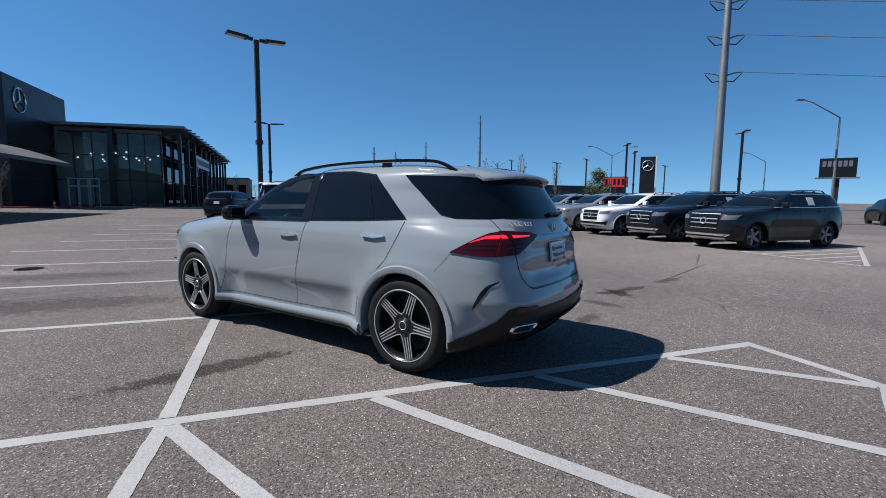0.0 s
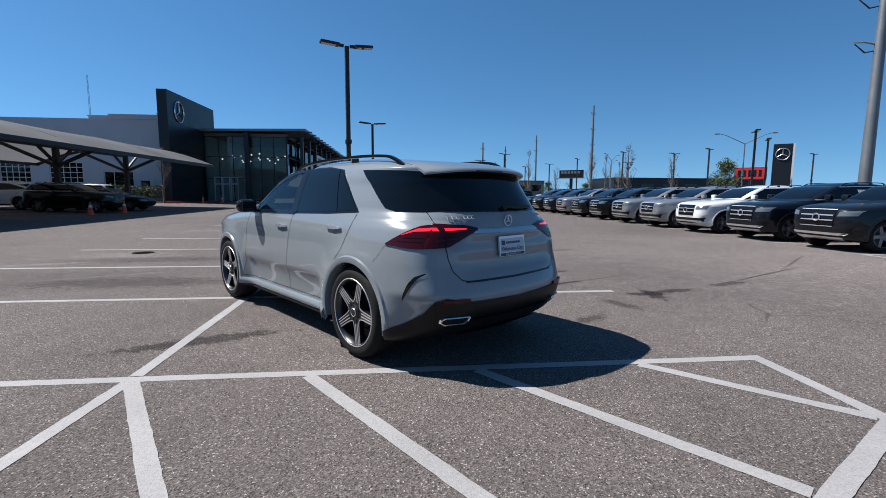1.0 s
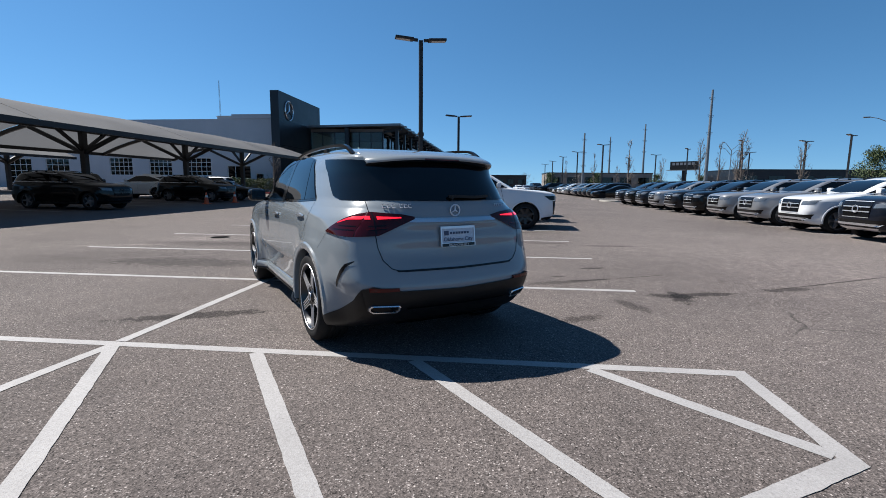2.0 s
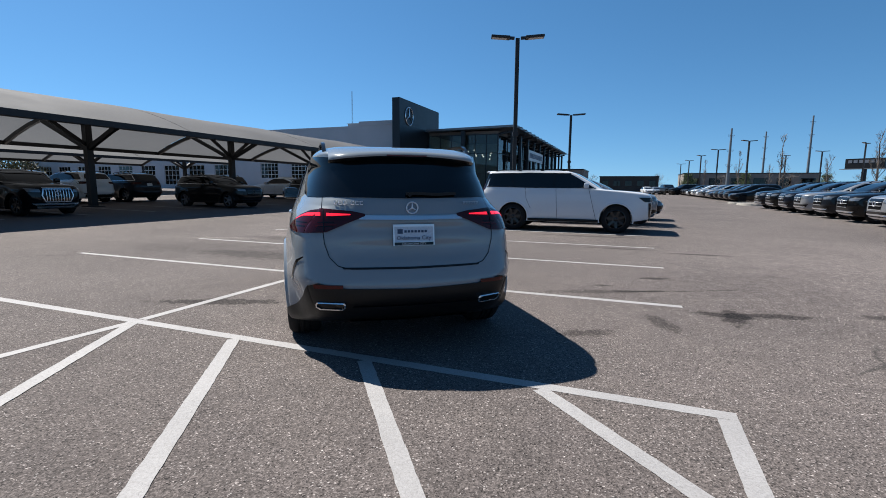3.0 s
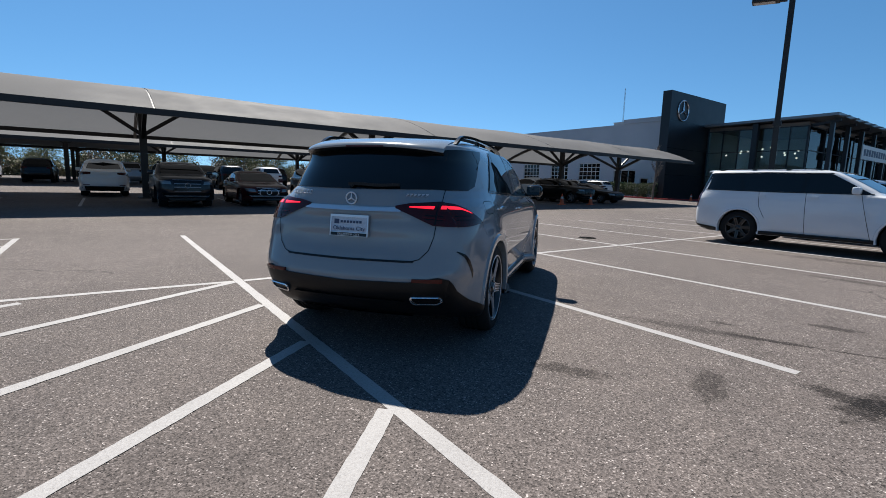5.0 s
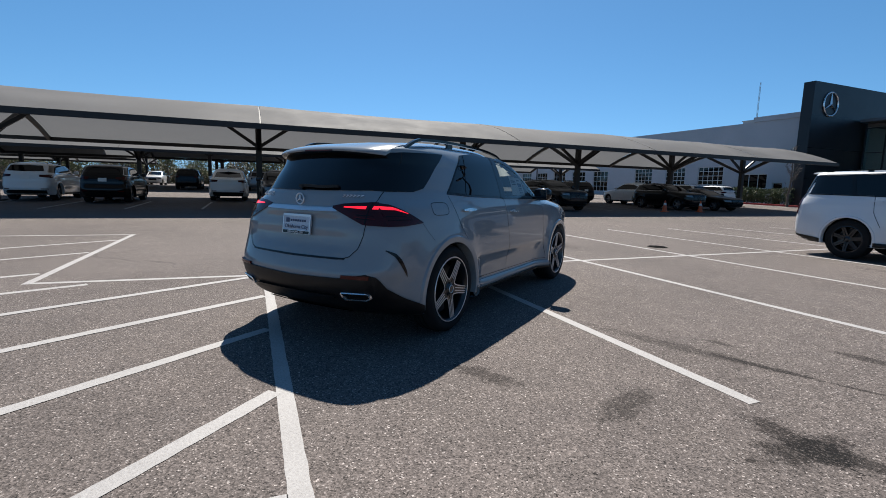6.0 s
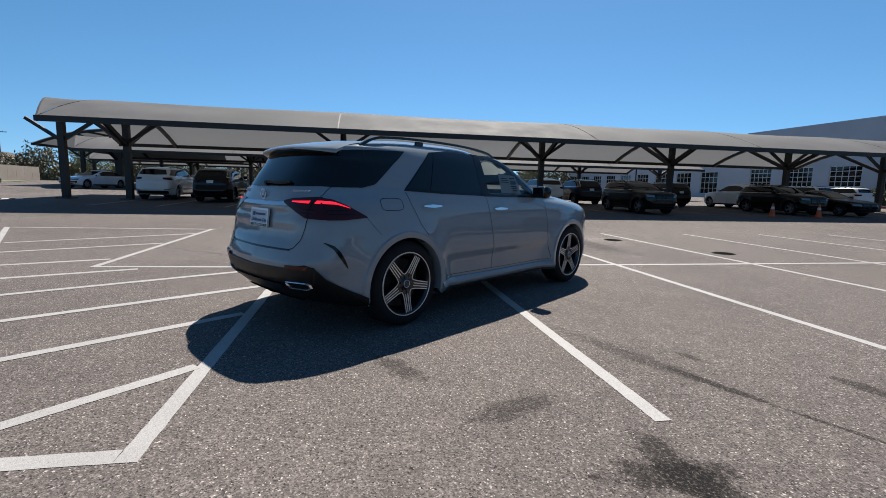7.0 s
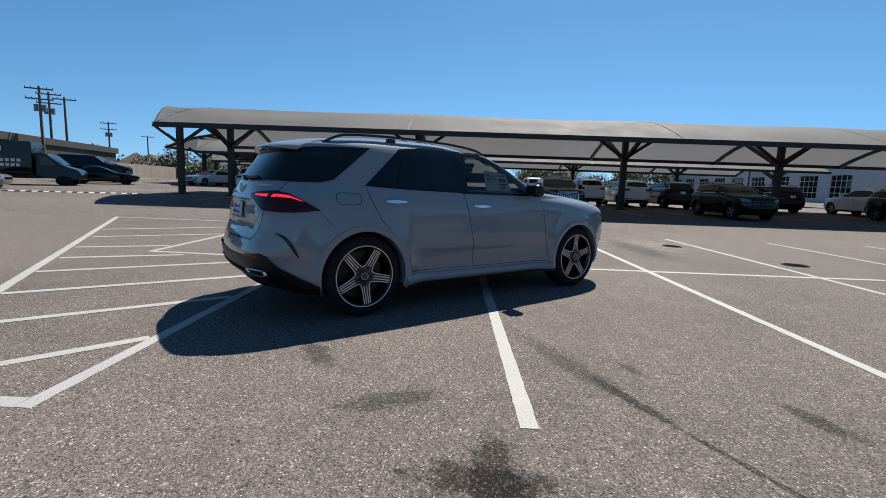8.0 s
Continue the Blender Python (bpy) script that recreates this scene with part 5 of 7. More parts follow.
        for z in (1.020, 1.048):
            part("taillight_rib", ribbon([(-2.21, z), (-2.14, z), (-2.02 - 4 * (z - 1.02) * 0.4, z)], up(put, 0.0125), 0.006, 12), M_FRAME, car)
            part("taillight_rib", ribbon([(s * 0.70, z), (s * 0.58, z + 0.006)], up(B, 0.0125), 0.006, 10), M_FRAME, car)
        if s < 0:
            pts = [(-1.64 + 0.115 * math.copysign(abs(math.cos(a)) ** 0.5, math.cos(a)), 1.095 + 0.052 * math.copysign(abs(math.sin(a)) ** 0.5, math.sin(a))) for a in np.linspace(0, 2 * math.pi, 41)]
            part("fuel_flap_line", ribbon(pts, up(put, 0.003), 0.004, 60), M_FRAME, car)
        # sill skirt
        bm = ruled([(-1.062, 0.245), (0.0, 0.245), (1.05, 0.245)], [(-1.066, 0.355), (0.0, 0.345), (1.02, 0.345)], 24, 4, lambda a, b, d, put=put: put(a, b, d + 0.012 + 0.030 * max(0.0, 1 - ((b - 0.30) / 0.05) ** 2)))
        part("side_skirt", bm, paint, car, smooth=True, sharp=50)
        bm = ruled([(-1.058, 0.243), (1.06, 0.243)], [(-1.058, 0.262), (1.06, 0.262)], 10, 1, up(put, 0.035))
        part("skirt_edge", bm, M_PLASTIC, car)
        # bumper side vent
        part("bumper_vent", ruled([(-2.262, 0.792), (-2.205, 0.745), (-2.170, 0.690), (-2.130, 0.625), (-2.092, 0.580)], [(-2.256, 0.797), (-2.192, 0.768), (-2.150, 0.718), (-2.115, 0.645), (-2.089, 0.583)], 20, 3, up(put, 0.004), 0.0), M_FRAME, car)
        # door mirrors
        m = pose(0.62, s * 1.015, 1.215, 0, 0, s * 8)
        bm = bmesh.new()
        box(bm, -0.070, 0.075, -0.095, 0.105, -0.070, 0.075, m, bevel=0.055)
        mir = part("mirror", bm, M_FRAME, car, "gloss black door mirror", smooth=True, sharp=60)
        bm = bmesh.new()
        bar(bm, (0.66, s * 0.88, 1.17), (0.63, s * 0.98, 1.165), 0.07, 0.035)
        part("mirror_arm", bm, M_FRAME, mir)
        bm = bmesh.new()
        box(bm, -0.076, -0.071, -0.078, 0.088, -0.052, 0.058, m, bevel=0.002)
        part("mirror_glass", bm, M_MIRROR, mir)
        # taillight wrapping the corner: side half and rear half share the shell
        t0 = [(-2.22, 0.970), (-2.1, 0.972), (-1.905, 0.990)]
        t1 = [(-2.22, 1.150), (-2.14, 1.135), (-1.92, 1.002)]
        part("taillight", ruled(t0, t1, 22, 6, up(put, 0.010)), M_TAILDARK, car, "smoked red tail light, lit", smooth=True, sharp=40)
        tl = part("taillight_glow", ruled([(-2.215, 1.098), (-2.13, 1.094), (-2.04, 1.064)], [(-2.215, 1.122), (-2.14, 1.116), (-2.045, 1.070)], 14, 3, up(put, 0.013), 0.002), M_TAILRED, car, "glowing red light bar", smooth=True)
        part("taillight", ruled([(s * 0.81, 0.970), (s * 0.64, 0.980), (s * 0.50, 1.04), (s * 0.355, 1.098)], [(s * 0.68, 1.150), (s * 0.66, 1.152), (s * 0.45, 1.135), (s * 0.355, 1.115)], 22, 6, up(B, 0.010)), M_TAILDARK, car, "smoked red tail light, lit", smooth=True, sharp=40)
        part("taillight_glow", ruled([(s * 0.712, 1.098), (s * 0.675, 1.098)], [(s * 0.712, 1.122), (s * 0.675, 1.122)], 8, 2, up(B, 0.014), 0.002), M_TAILRED, car, "glowing red light bar", smooth=True)
        part("taillight_glow", ruled([(s * 0.632, 1.098), (s * 0.46, 1.106)], [(s * 0.632, 1.120), (s * 0.46, 1.114)], 8, 2, up(B, 0.014), 0.002), M_TAILRED, car, "glowing red light bar", smooth=True)
        part("taillight_divider", ribbon([(s * 0.655, 0.99), (s * 0.655, 1.15)], up(B, 0.0145), 0.008, 8), M_FRAME, car)
        part("taillight_fin", ruled([(s * 0.715, 1.02), (s * 0.56, 1.035)], [(s * 0.715, 1.030), (s * 0.56, 1.043)], 6, 1, up(B, 0.0135), 0.001), M_REFLECTOR, car)
        part("rear_reflector", ruled([(s * 0.53, 0.578), (s * 0.735, 0.575)], [(s * 0.53, 0.602), (s * 0.740, 0.606)], 8, 2, up(B, 0.019)), M_REFLECTOR, car)
        # exhaust trim: chrome trapezoid ring with a dark mouth
        z0 = 0.437
        oc = [(0.515, z0 - 0.014), (0.535, z0 - 0.034), (0.695, z0 - 0.034), (0.725, z0 - 0.014), (0.728, z0 + 0.016), (0.715, z0 + 0.032), (0.528, z0 + 0.032), (0.513, z0 + 0.018)]
        bm = bmesh.new()
        rings = []
        cx, cz = 0.625, z0
        for k, dx in ((1.0, -0.03), (1.0, 0.018), (0.92, 0.022), (0.89, 0.006), (0.87, -0.03)):
            rings.append([bm.verts.new((sh.end(y, z) - dx - 0.016, s * (cx + (y - cx) * k), cz + (z - cz) * (k if k == 1 else k - 0.16))) for y, z in oc])
        for a, b in zip(rings, rings[1:]):
            for i in range(len(oc)):
                bm.faces.new((a[i], a[(i + 1) % len(oc)], b[(i + 1) % len(oc)], b[i]))
        ex = part("exhaust_trim", bm, M_CHROME, car, "chrome trapezoid exhaust trim", smooth=True, sharp=30)
        bm = bmesh.new()
        bm.faces.new([bm.verts.new((sh.end(y, z) - 0.022, s * (cx + (y - cx) * 0.91), cz + (z - cz) * 0.80)) for y, z in oc])
        part("exhaust_mouth", bm, M_FRAME, ex)
        # front lamps
        part("headlight", ruled([(s * 0.55, 0.83), (s * 0.86, 0.86)], [(s * 0.55, 0.93), (s * 0.885, 0.985)], 12, 4, up(F, 0.010)), M_LAMPGLASS, car, smooth=True)
        part("front_intake", ruled([(s * 0.58, 0.34), (s * 0.86, 0.36)], [(s * 0.60, 0.56), (s * 0.87, 0.60)], 10, 3, up(F, 0.010)), M_FRAME, car)
    # tailgate
    part("tailgate_glass", ruled([(-0.68, 1.262), (-0.60, 1.237), (0, 1.228), (0.60, 1.237), (0.68, 1.262)], [(-0.60, 1.535), (-0.50, 1.555), (0, 1.572), (0.50, 1.555), (0.60, 1.535)], 34, 10, up(B, 0.008)), M_TINT, car, smooth=True, sharp=40)
    for s in (1, -1):
        part("tailgate_side_glass", ruled([(s * 0.68, 1.262), (s * 0.715, 1.25)], [(s * 0.60, 1.535), (s * 0.645, 1.535)], 8, 10, up(B, 0.0075)), M_TINT, car, smooth=True, sharp=40)
    # roof spoiler: painted top, dark underside
    top, under = bmesh.new(), bmesh.new()
    rows, lower = [], []
    for i in range(33):
        y = -0.60 + 1.20 * i / 32
        q = abs(y) / 0.60
        xt = -2.150 + 0.045 * q ** 2.6 + 0.10 * q ** 9
        zt = 1.568 - 0.11 * y * y
        xr = -1.70
        zr = sh.top(xr, y) + 0.003
        prof = [(xt + 0.004, zt - 0.012), (xt, zt), (xt + 0.010, zt + 0.014)]
        prof += [(xt + (xr - xt) * u, zt + 0.014 + (zr - zt - 0.014) * (1 - (1 - u) ** 1.7)) for u in (0.1, 0.25, 0.45, 0.7, 1.0)]
        rows.append([top.verts.new((x, y, z)) for x, z in prof])
        xg = sh.end(y, zt - 0.03)
        lower.append([under.verts.new(q) for q in ((xt + 0.004, y, zt - 0.012), (xt + 0.03, y, zt - 0.030), (max(xg, xt + 0.05) + 0.05, y, zt - 0.034))])
    for grid, bm in ((rows, top), (lower, under)):
        for a, b in zip(grid, grid[1:]):
            for k in range(len(a) - 1):
                bm.faces.new((a[k], a[k + 1], b[k + 1], b[k]))
    for row in (rows[0], rows[-1]):
        y = row[0].co.y
        out = math.copysign(0.003, y)
        band = [top.verts.new((v.co.x, y, v.co.z - 0.022)) for v in row[3:]]
        for k, (p, q) in enumerate(zip(band, band[1:])):
            top.faces.new((row[3 + k], row[4 + k], q, p))
        top.faces.new(row[:4] + [band[0]])
        hang = [under.verts.new((v.co.x, y - out, v.co.z + 0.004)) for v in band]
        foot = [under.verts.new((v.co.x + 0.03, y - out, v.co.z - 0.05 * min(1.0, 0.4 + k * 0.2))) for k, v in enumerate(band)]
        for k in range(len(hang) - 1):
            under.faces.new((hang[k], hang[k + 1], foot[k + 1], foot[k]))
    part("spoiler", top, paint, car, smooth=True, sharp=40)
    part("spoiler_underside", under, M_FRAME, car, smooth=True, sharp=40)
    part("brake_light", ruled([(-0.16, 1.604), (0.16, 1.604)], [(-0.16, 1.616), (0.16, 1.616)], 8, 1, lambda y, z, d: Vector((-2.148 - d, y, z - 0.052)), 0.004), M_REFLECTOR, car)
    for s in (1, -1):
        part("shut_line", ribbon([(s * 0.655, 1.235), (s * 0.665, 1.15)], up(B, 0.004), 0.004, 12), M_FRAME, car)
        part("shut_line", ribbon([(s * 0.66, 0.985), (s * 0.652, 0.90), (s * 0.62, 0.80), (s * 0.56, 0.736), (s * 0.47, 0.714), (0, 0.708)], up(B, 0.004), 0.006, 40), M_FRAME, car)
    part("tailgate_lip", ruled([(-0.52, 0.714), (0, 0.707), (0.52, 0.714)], [(-0.53, 0.726), (0, 0.720), (0.53, 0.726)], 24, 1, up(B, 0.006)), M_FRAME, car)
    part("chrome_strip", ruled([(-0.40, 1.072), (0, 1.069), (0.40, 1.074)], [(-0.385, 1.104), (0, 1.104), (0.385, 1.104)], 24, 3, lambda y, z, d: B(y, z, d + 0.006 + 0.022 * max(0, (1.106 - z) / 0.035) * max(0.0, 1 - (abs(y) / 0.41) ** 6))), M_ALLOY, car, "chrome strip across the tailgate", smooth=True, sharp=50)
    # wiper
    bm = bmesh.new()
    bar(bm, B(0.02, 1.245, 0.02), B(0.0, 1.262, 0.028), 0.02)
    for k in range(8):
        bar(bm, B(0.04 - 0.05 * k, 1.262 + 0.004 * math.sin(k), 0.026), B(-0.01 - 0.05 * k, 1.262 + 0.003 * math.sin(k + 1), 0.026), 0.018, 0.022)
    part("rear_wiper", bm, M_PLASTIC, car)
    # maker's ring and bars for the model lettering
    bm = bmesh.new()
    c = B(0, 1.158, 0.014)
    tube(bm, [c + Vector((0, 0.043 * math.cos(a), 0.043 * math.sin(a))) for a in np.linspace(0, 2 * math.pi, 33)], 0.006, 6, caps=False)
    for a in (90, 210, 330):
        tube(bm, [c, c + Vector((0, 0.041 * math.cos(radians(a)), 0.041 * math.sin(radians(a))))], [0.007, 0.002], 6)
    part("tailgate_emblem", bm, M_ALLOY, car, "plain chrome ring emblem", smooth=True)
    for y in (0.560, 0.528, 0.496, 0.440, 0.408, 0.376):
        bm = bmesh.new()
        tube(bm, [B(y - 0.010, 1.182, 0.012), B(y + 0.010, 1.182, 0.012), B(y + 0.010, 1.206, 0.012), B(y - 0.010, 1.206, 0.012)], 0.004, 5)
        part("badge_bar", bm, M_ALLOY, car, "small chrome badge bar")
    for k in range(6):
        y = -0.43 - 0.026 * k
        bm = bmesh.new()
        tube(bm, [B(y + 0.008, 1.186, 0.012), B(y - 0.008, 1.200, 0.012), B(y + 0.008, 1.200, 0.012)], 0.0035, 5)
        part("badge_bar", bm, M_ALLOY, car, "small chrome badge bar")
    # dealer plate in a chrome frame
    pz = 0.955
    px = sh.end(0, pz) + 0.014 - 0.016
    pm = pose(px, -0.004, pz, 0, 7, 0)
    bm = bmesh.new()
    box(bm, -0.004, 0.004, -0.150, 0.150, -0.075, 0.075, pm)
    plate = part("dealer_plate", bm, M_PLATE, car, "pale blue dealer plate in chrome frame")
    bm = bmesh.new()
    for y0, y1, z0, z1 in ((-0.158, 0.158, 0.062, 0.080), (-0.158, 0.158, -0.080, -0.050), (-0.158, -0.148, -0.05, 0.062), (0.148, 0.158, -0.05, 0.062)):
        box(bm, -0.010, 0.006, y0, y1, z0, z1, pm)
    part("plate_frame", bm, M_ALLOY, plate)
    bm = bmesh.new()
    box(bm, -0.0115, -0.010, -0.150, 0.150, -0.078, -0.054, pm)
    part("frame_band", bm, M_FRAME, plate)
    for y0, y1, z0, z1 in [(0.055 - 0.026 * k, 0.073 - 0.026 * k, 0.018, 0.036) for k in range(7)] + [(0.085, 0.125, 0.010, 0.045)]:
        bm = bmesh.new()
        box(bm, -0.007, -0.004, y0, y1, z0, z1, pm)
        part("brand_bar", bm, M_INK, plate)
    for text, size, z, mat, lift in (("Oklahoma City", 0.043, -0.036, M_INK, 0.0085), ("OKLAHOMA CITY", 0.023, -0.074, M_WHITEPLAIN, 0.0135)):
        cu = bpy.data.curves.new("plate_text", "FONT")
        cu.body, cu.size, cu.align_x, cu.extrude = text, size, "CENTER", 0.0008
        tmp = new("plate_text", cu)
        me = bpy.data.meshes.new_from_object(tmp)
        bpy.data.objects.remove(tmp)
        me.transform(pm @ Matrix.Translation((-lift, 0, z)) @ pose(0, 0, 0, 90, 0, -90))
        me.materials.clear()
        me.materials.append(mat)
        o = new("plate_text", me)
        o.parent = plate
    # black rear diffuser
    part("rear_diffuser", ruled([(-0.80, 0.27), (-0.70, 0.255), (0, 0.25), (0.70, 0.255), (0.80, 0.27)], [(-0.775, 0.595), (-0.71, 0.616), (-0.5, 0.575), (0, 0.560), (0.5, 0.575), (0.71, 0.616), (0.775, 0.595)], 44, 10, lambda y, z, d: B(y, z, d + 0.014)), M_PLASTIC, car, "black plastic rear diffuser", smooth=True, sharp=50)
    for put in (L, R):
        part("rear_diffuser", ruled([(-2.30, 0.27), (-2.1, 0.245), (-1.918, 0.245)], [(-2.338, 0.595), (-2.25, 0.50), (-2.08, 0.40), (-1.925, 0.325)], 22, 8, up(put, 0.015)), M_PLASTIC, car, "black plastic rear diffuser", smooth=True, sharp=50)
    part("diffuser_bar", ruled([(-0.42, 0.40), (0.42, 0.40)], [(-0.46, 0.43), (0.46, 0.43)], 14, 1, up(B, 0.035)), M_PLASTIC, car)
    part("diffuser_lip", ruled([(-0.46, 0.265), (0.46, 0.265)], [(-0.48, 0.285), (0.48, 0.285)], 14, 1, up(B, 0.045)), M_FRAME, car)
    # windscreen, bonnet line, grille
    part("windscreen", ruled([(-0.74, 1.222), (0, 1.208), (0.74, 1.222)], [(-0.61, 1.565), (0, 1.60), (0.61, 1.565)], 24, 10, up(F, 0.004), 0.0), M_CLEAR, car, smooth=True)
    part("grille", ruled([(-0.42, 0.60), (0.42, 0.60)], [(-0.46, 0.90), (0.46, 0.90)], 12, 4, up(F, 0.012)), M_FRAME, car)
    part("grille_bar", ruled([(-0.42, 0.73), (0.42, 0.73)], [(-0.43, 0.77), (0.43, 0.77)], 12, 1, up(F, 0.03)), M_CHROME, car)
    rails(sh, car, M_FRAME, -1.78, 0.20, 0.06, 0.048, lambda x: 0.645 - 0.022 * ((x + 0.75) / 1.1) ** 2, feet=(0.35,))
    for ax, tl, tr in ((-1.4975, 50, 29), (1.4975, 7, 0)):
        for s in (1, -1):
            wheel(car, ax, s * (0.955 - 0.132), r, 0.288, s, "hero", 64, tl if s > 0 else tr)
    # cabin
    for x in (0.05,):
        for y in (0.40, -0.40):
            seat(car, x, y, 0.78)
    for y in (0.42, 0.0, -0.42):
        seat(car, -0.88, y, 0.82)
    bm = bmesh.new()
    box(bm, 0.55, 1.05, -0.72, 0.72, 0.72, 1.13, bevel=0.06)
    part("dashboard", bm, M_SEAT, car, smooth=True)
    bm = bmesh.new()
    tube(bm, [(0.44 + 0.06 * math.sin(a), 0.40 + 0.18 * math.cos(a), 1.02 + 0.17 * math.sin(a)) for a in np.linspace(0, 2 * math.pi, 25)], 0.016, 6, caps=False)
    part("steering_wheel", bm, M_SEAT, car)
    bm = bmesh.new()
    box(bm, 0.36, 0.40, -0.11, 0.11, 1.42, 1.48, bevel=0.01)
    part("rear_view_mirror", bm, M_FRAME, car)
    # price sheet inside the right front glass
    sheet = part("window_sticker", ruled([(-0.02, 1.205), (0.36, 1.195)], [(0.0, 1.42), (0.325, 1.395)], 6, 3, lambda x, z, d: R(x, z, -0.012), 0.0), M_PAPER, car, "pale printed price sheet in the window")
    for x0, x1, z0, z1 in ((0.19, 0.30, 1.30, 1.34), (0.19, 0.30, 1.27, 1.283), (0.19, 0.30, 1.25, 1.258), (0.02, 0.14, 1.36, 1.37), (0.02, 0.16, 1.34, 1.348), (0.02, 0.16, 1.32, 1.328), (0.19, 0.29, 1.365, 1.375), (0.20, 0.29, 1.225, 1.235)):
        part("print_bar", ruled([(x0, z0), (x1, z0)], [(x0, z1), (x1, z1)], 2, 1, lambda x, z, d: R(x, z, -0.008), 0.0), M_INK, sheet)
    return car


hero_car()


# ---- parked cars ----
PROTO = {}


def recolour(thing, old, paint):
    for o in thing.children_recursive:
        if o.material_slots and o.material_slots[0].material == old:
            o.material_slots[0].material = paint


def put_car(kind, paint, label, x, y, heading, style="five"):
    """Builds the first car of a kind and copies it for the others."""
    key = (kind, style)
    if key not in PROTO:
        PROTO[key] = (parked_car(kind, paint, label, pose(x, y, gz(x), 0, 0, heading), style), paint)
        return PROTO[key][0]
    proto, old = PROTO[key]
    c = copy_thing(proto, pose(x, y, gz(x), 0, 0, heading))
    recolour(c, old, paint)
    return tagged(c, label)


def far_car(kind, paint, label, x, y, heading):
    """A car seen only from afar: body, glazing, four wheels, lamps."""
    key = ("far", kind)
    m = pose(x, y, gz(x), 0, 0, heading)
    if key in PROTO:
        proto, old = PROTO[key]
        c = copy_thing(proto, m)
        recolour(c, old, paint)
        return tagged(c, label)
    rows = {"suv": SUV_ROWS, "sedan": SEDAN_ROWS, "boxy": BOXY_ROWS}[kind]
    r = 0.38 if kind != "sedan" else 0.34
    sh = Shell(rows, (-1.48, 1.48), 6, 6, 0.015, r)
    car = empty("parked_car", m, label, "car", "distant parked cars")
    z0, z1 = rows[0][0], rows[-1][0]
    zs = sorted(set([q[0] for q in rows]))
    vs, fs = sh.grid(zs, 34, (), r + 0.05)
    mesh_ob("body", vs, fs, paint, car, smooth=True, sharp=40)
    L, R, B, F, up = puts(sh)
    belt = {"suv": 1.17, "sedan": 0.985, "boxy": 1.27}[kind]
    cant = {"suv": 1.60, "sedan": 1.33, "boxy": 1.76}[kind]
    ab, at, cb, ct = sh.level(belt)[2] - 0.14, sh.level(cant)[2] - 0.12, sh.level(belt)[1] + 0.16, sh.level(cant)[1] + 0.2
    for put in (L, R):
        part("side_glazing", ruled([(cb, belt + 0.03), (ab, belt)], [(ct, cant - 0.02), (at, cant - 0.02)], 12, 3, up(put, 0.008)), M_TINT, car)
    w, t = sh.level(belt)[0] * 0.8, sh.level(cant)[0] * 0.86
    part("windscreen", ruled([(-w, belt + 0.04), (w, belt + 0.04)], [(-t, cant), (t, cant)], 8, 4, up(F, 0.008)), M_TINT, car)
    part("rear_window", ruled([(-w, belt + 0.06), (w, belt + 0.06)], [(-t, cant - 0.04), (t, cant - 0.04)], 8, 4, up(B, 0.008)), M_TINT, car)
    part("grille", ruled([(-0.4, 0.55), (0.4, 0.55)], [(-0.42, 0.8), (0.42, 0.8)], 6, 2, up(F, 0.01)), M_FRAME, car)
    for s in (1, -1):
        part("headlight", ruled([(s * 0.5, 0.72), (s * 0.84, 0.74)], [(s * 0.5, 0.82), (s * 0.86, 0.86)], 6, 2, up(F, 0.01)), M_LAMPGLASS, car)
        part("taillight", ruled([(s * 0.5, belt - 0.2), (s * 0.88, belt - 0.2)], [(s * 0.5, belt - 0.08), (s * 0.88, belt - 0.06)], 6, 2, up(B, 0.01)), M_TAILDARK, car)
        for ax in (-1.48, 1.48):
            bm = revolve([(0.2, -0.13), (r, -0.12), (r, 0.12), (0.24, 0.135), (0.23, 0.11), (0.05, 0.12), (0.001, 0.125)], 18, s)
            for v in bm.verts:
                v.co += Vector((ax, s * (sh.side(ax, 0.55) - 0.15), r))
            part("wheel", bm, M_RUBBER, car, smooth=True, sharp=40)
    PROTO[key] = (car, paint)
    return car


put_car("boxy", M_WHITE, "large white boxy SUV with black wheels parked in a stall", 1.87, 15.25, 0, "black").scale = (0.975, 0.975, 0.96)
FACING = [(M_GREYM, "graphite"), (M_BLUE, "dark blue-grey"), (M_WHITE, "white"), (M_SILVER, "silver"), (M_SILVER, "silver-grey"), (M_BLACK, "black"), (M_GREYM, "graphite"), (M_SILVER, "silver"), (M_BLUE, "dark blue"), (M_BLACK, "black"), (M_BLUE, "navy")]
ROW, DARK_FRONTS = [], []
for k, (p, c) in enumerate(FACING):
    ROW.append(put_car("suv", p, c + " SUV parked nose out in the facing row", 14.1 + (0.15 if k < 2 else 0.0), 10.3 + 2.62 * k, 180 + random.uniform(-1, 1)))
# beside the white one
put_car("suv", M_SILVER, "silver SUV parked beside the large white SUV", 2.3, 18.5, 0)
put_car("sedan", M_BLUE, "dark blue sedan parked beyond the silver SUV", 2.6, 21.2, 0)
put_car("suv", M_BLACK, "black SUV seen from behind on the open asphalt", -2.6, 32.0, 72, "black")
put_car("sedan", M_WHITE, "white sedan parked beyond the black SUV", 1.0, 36.5, 40)
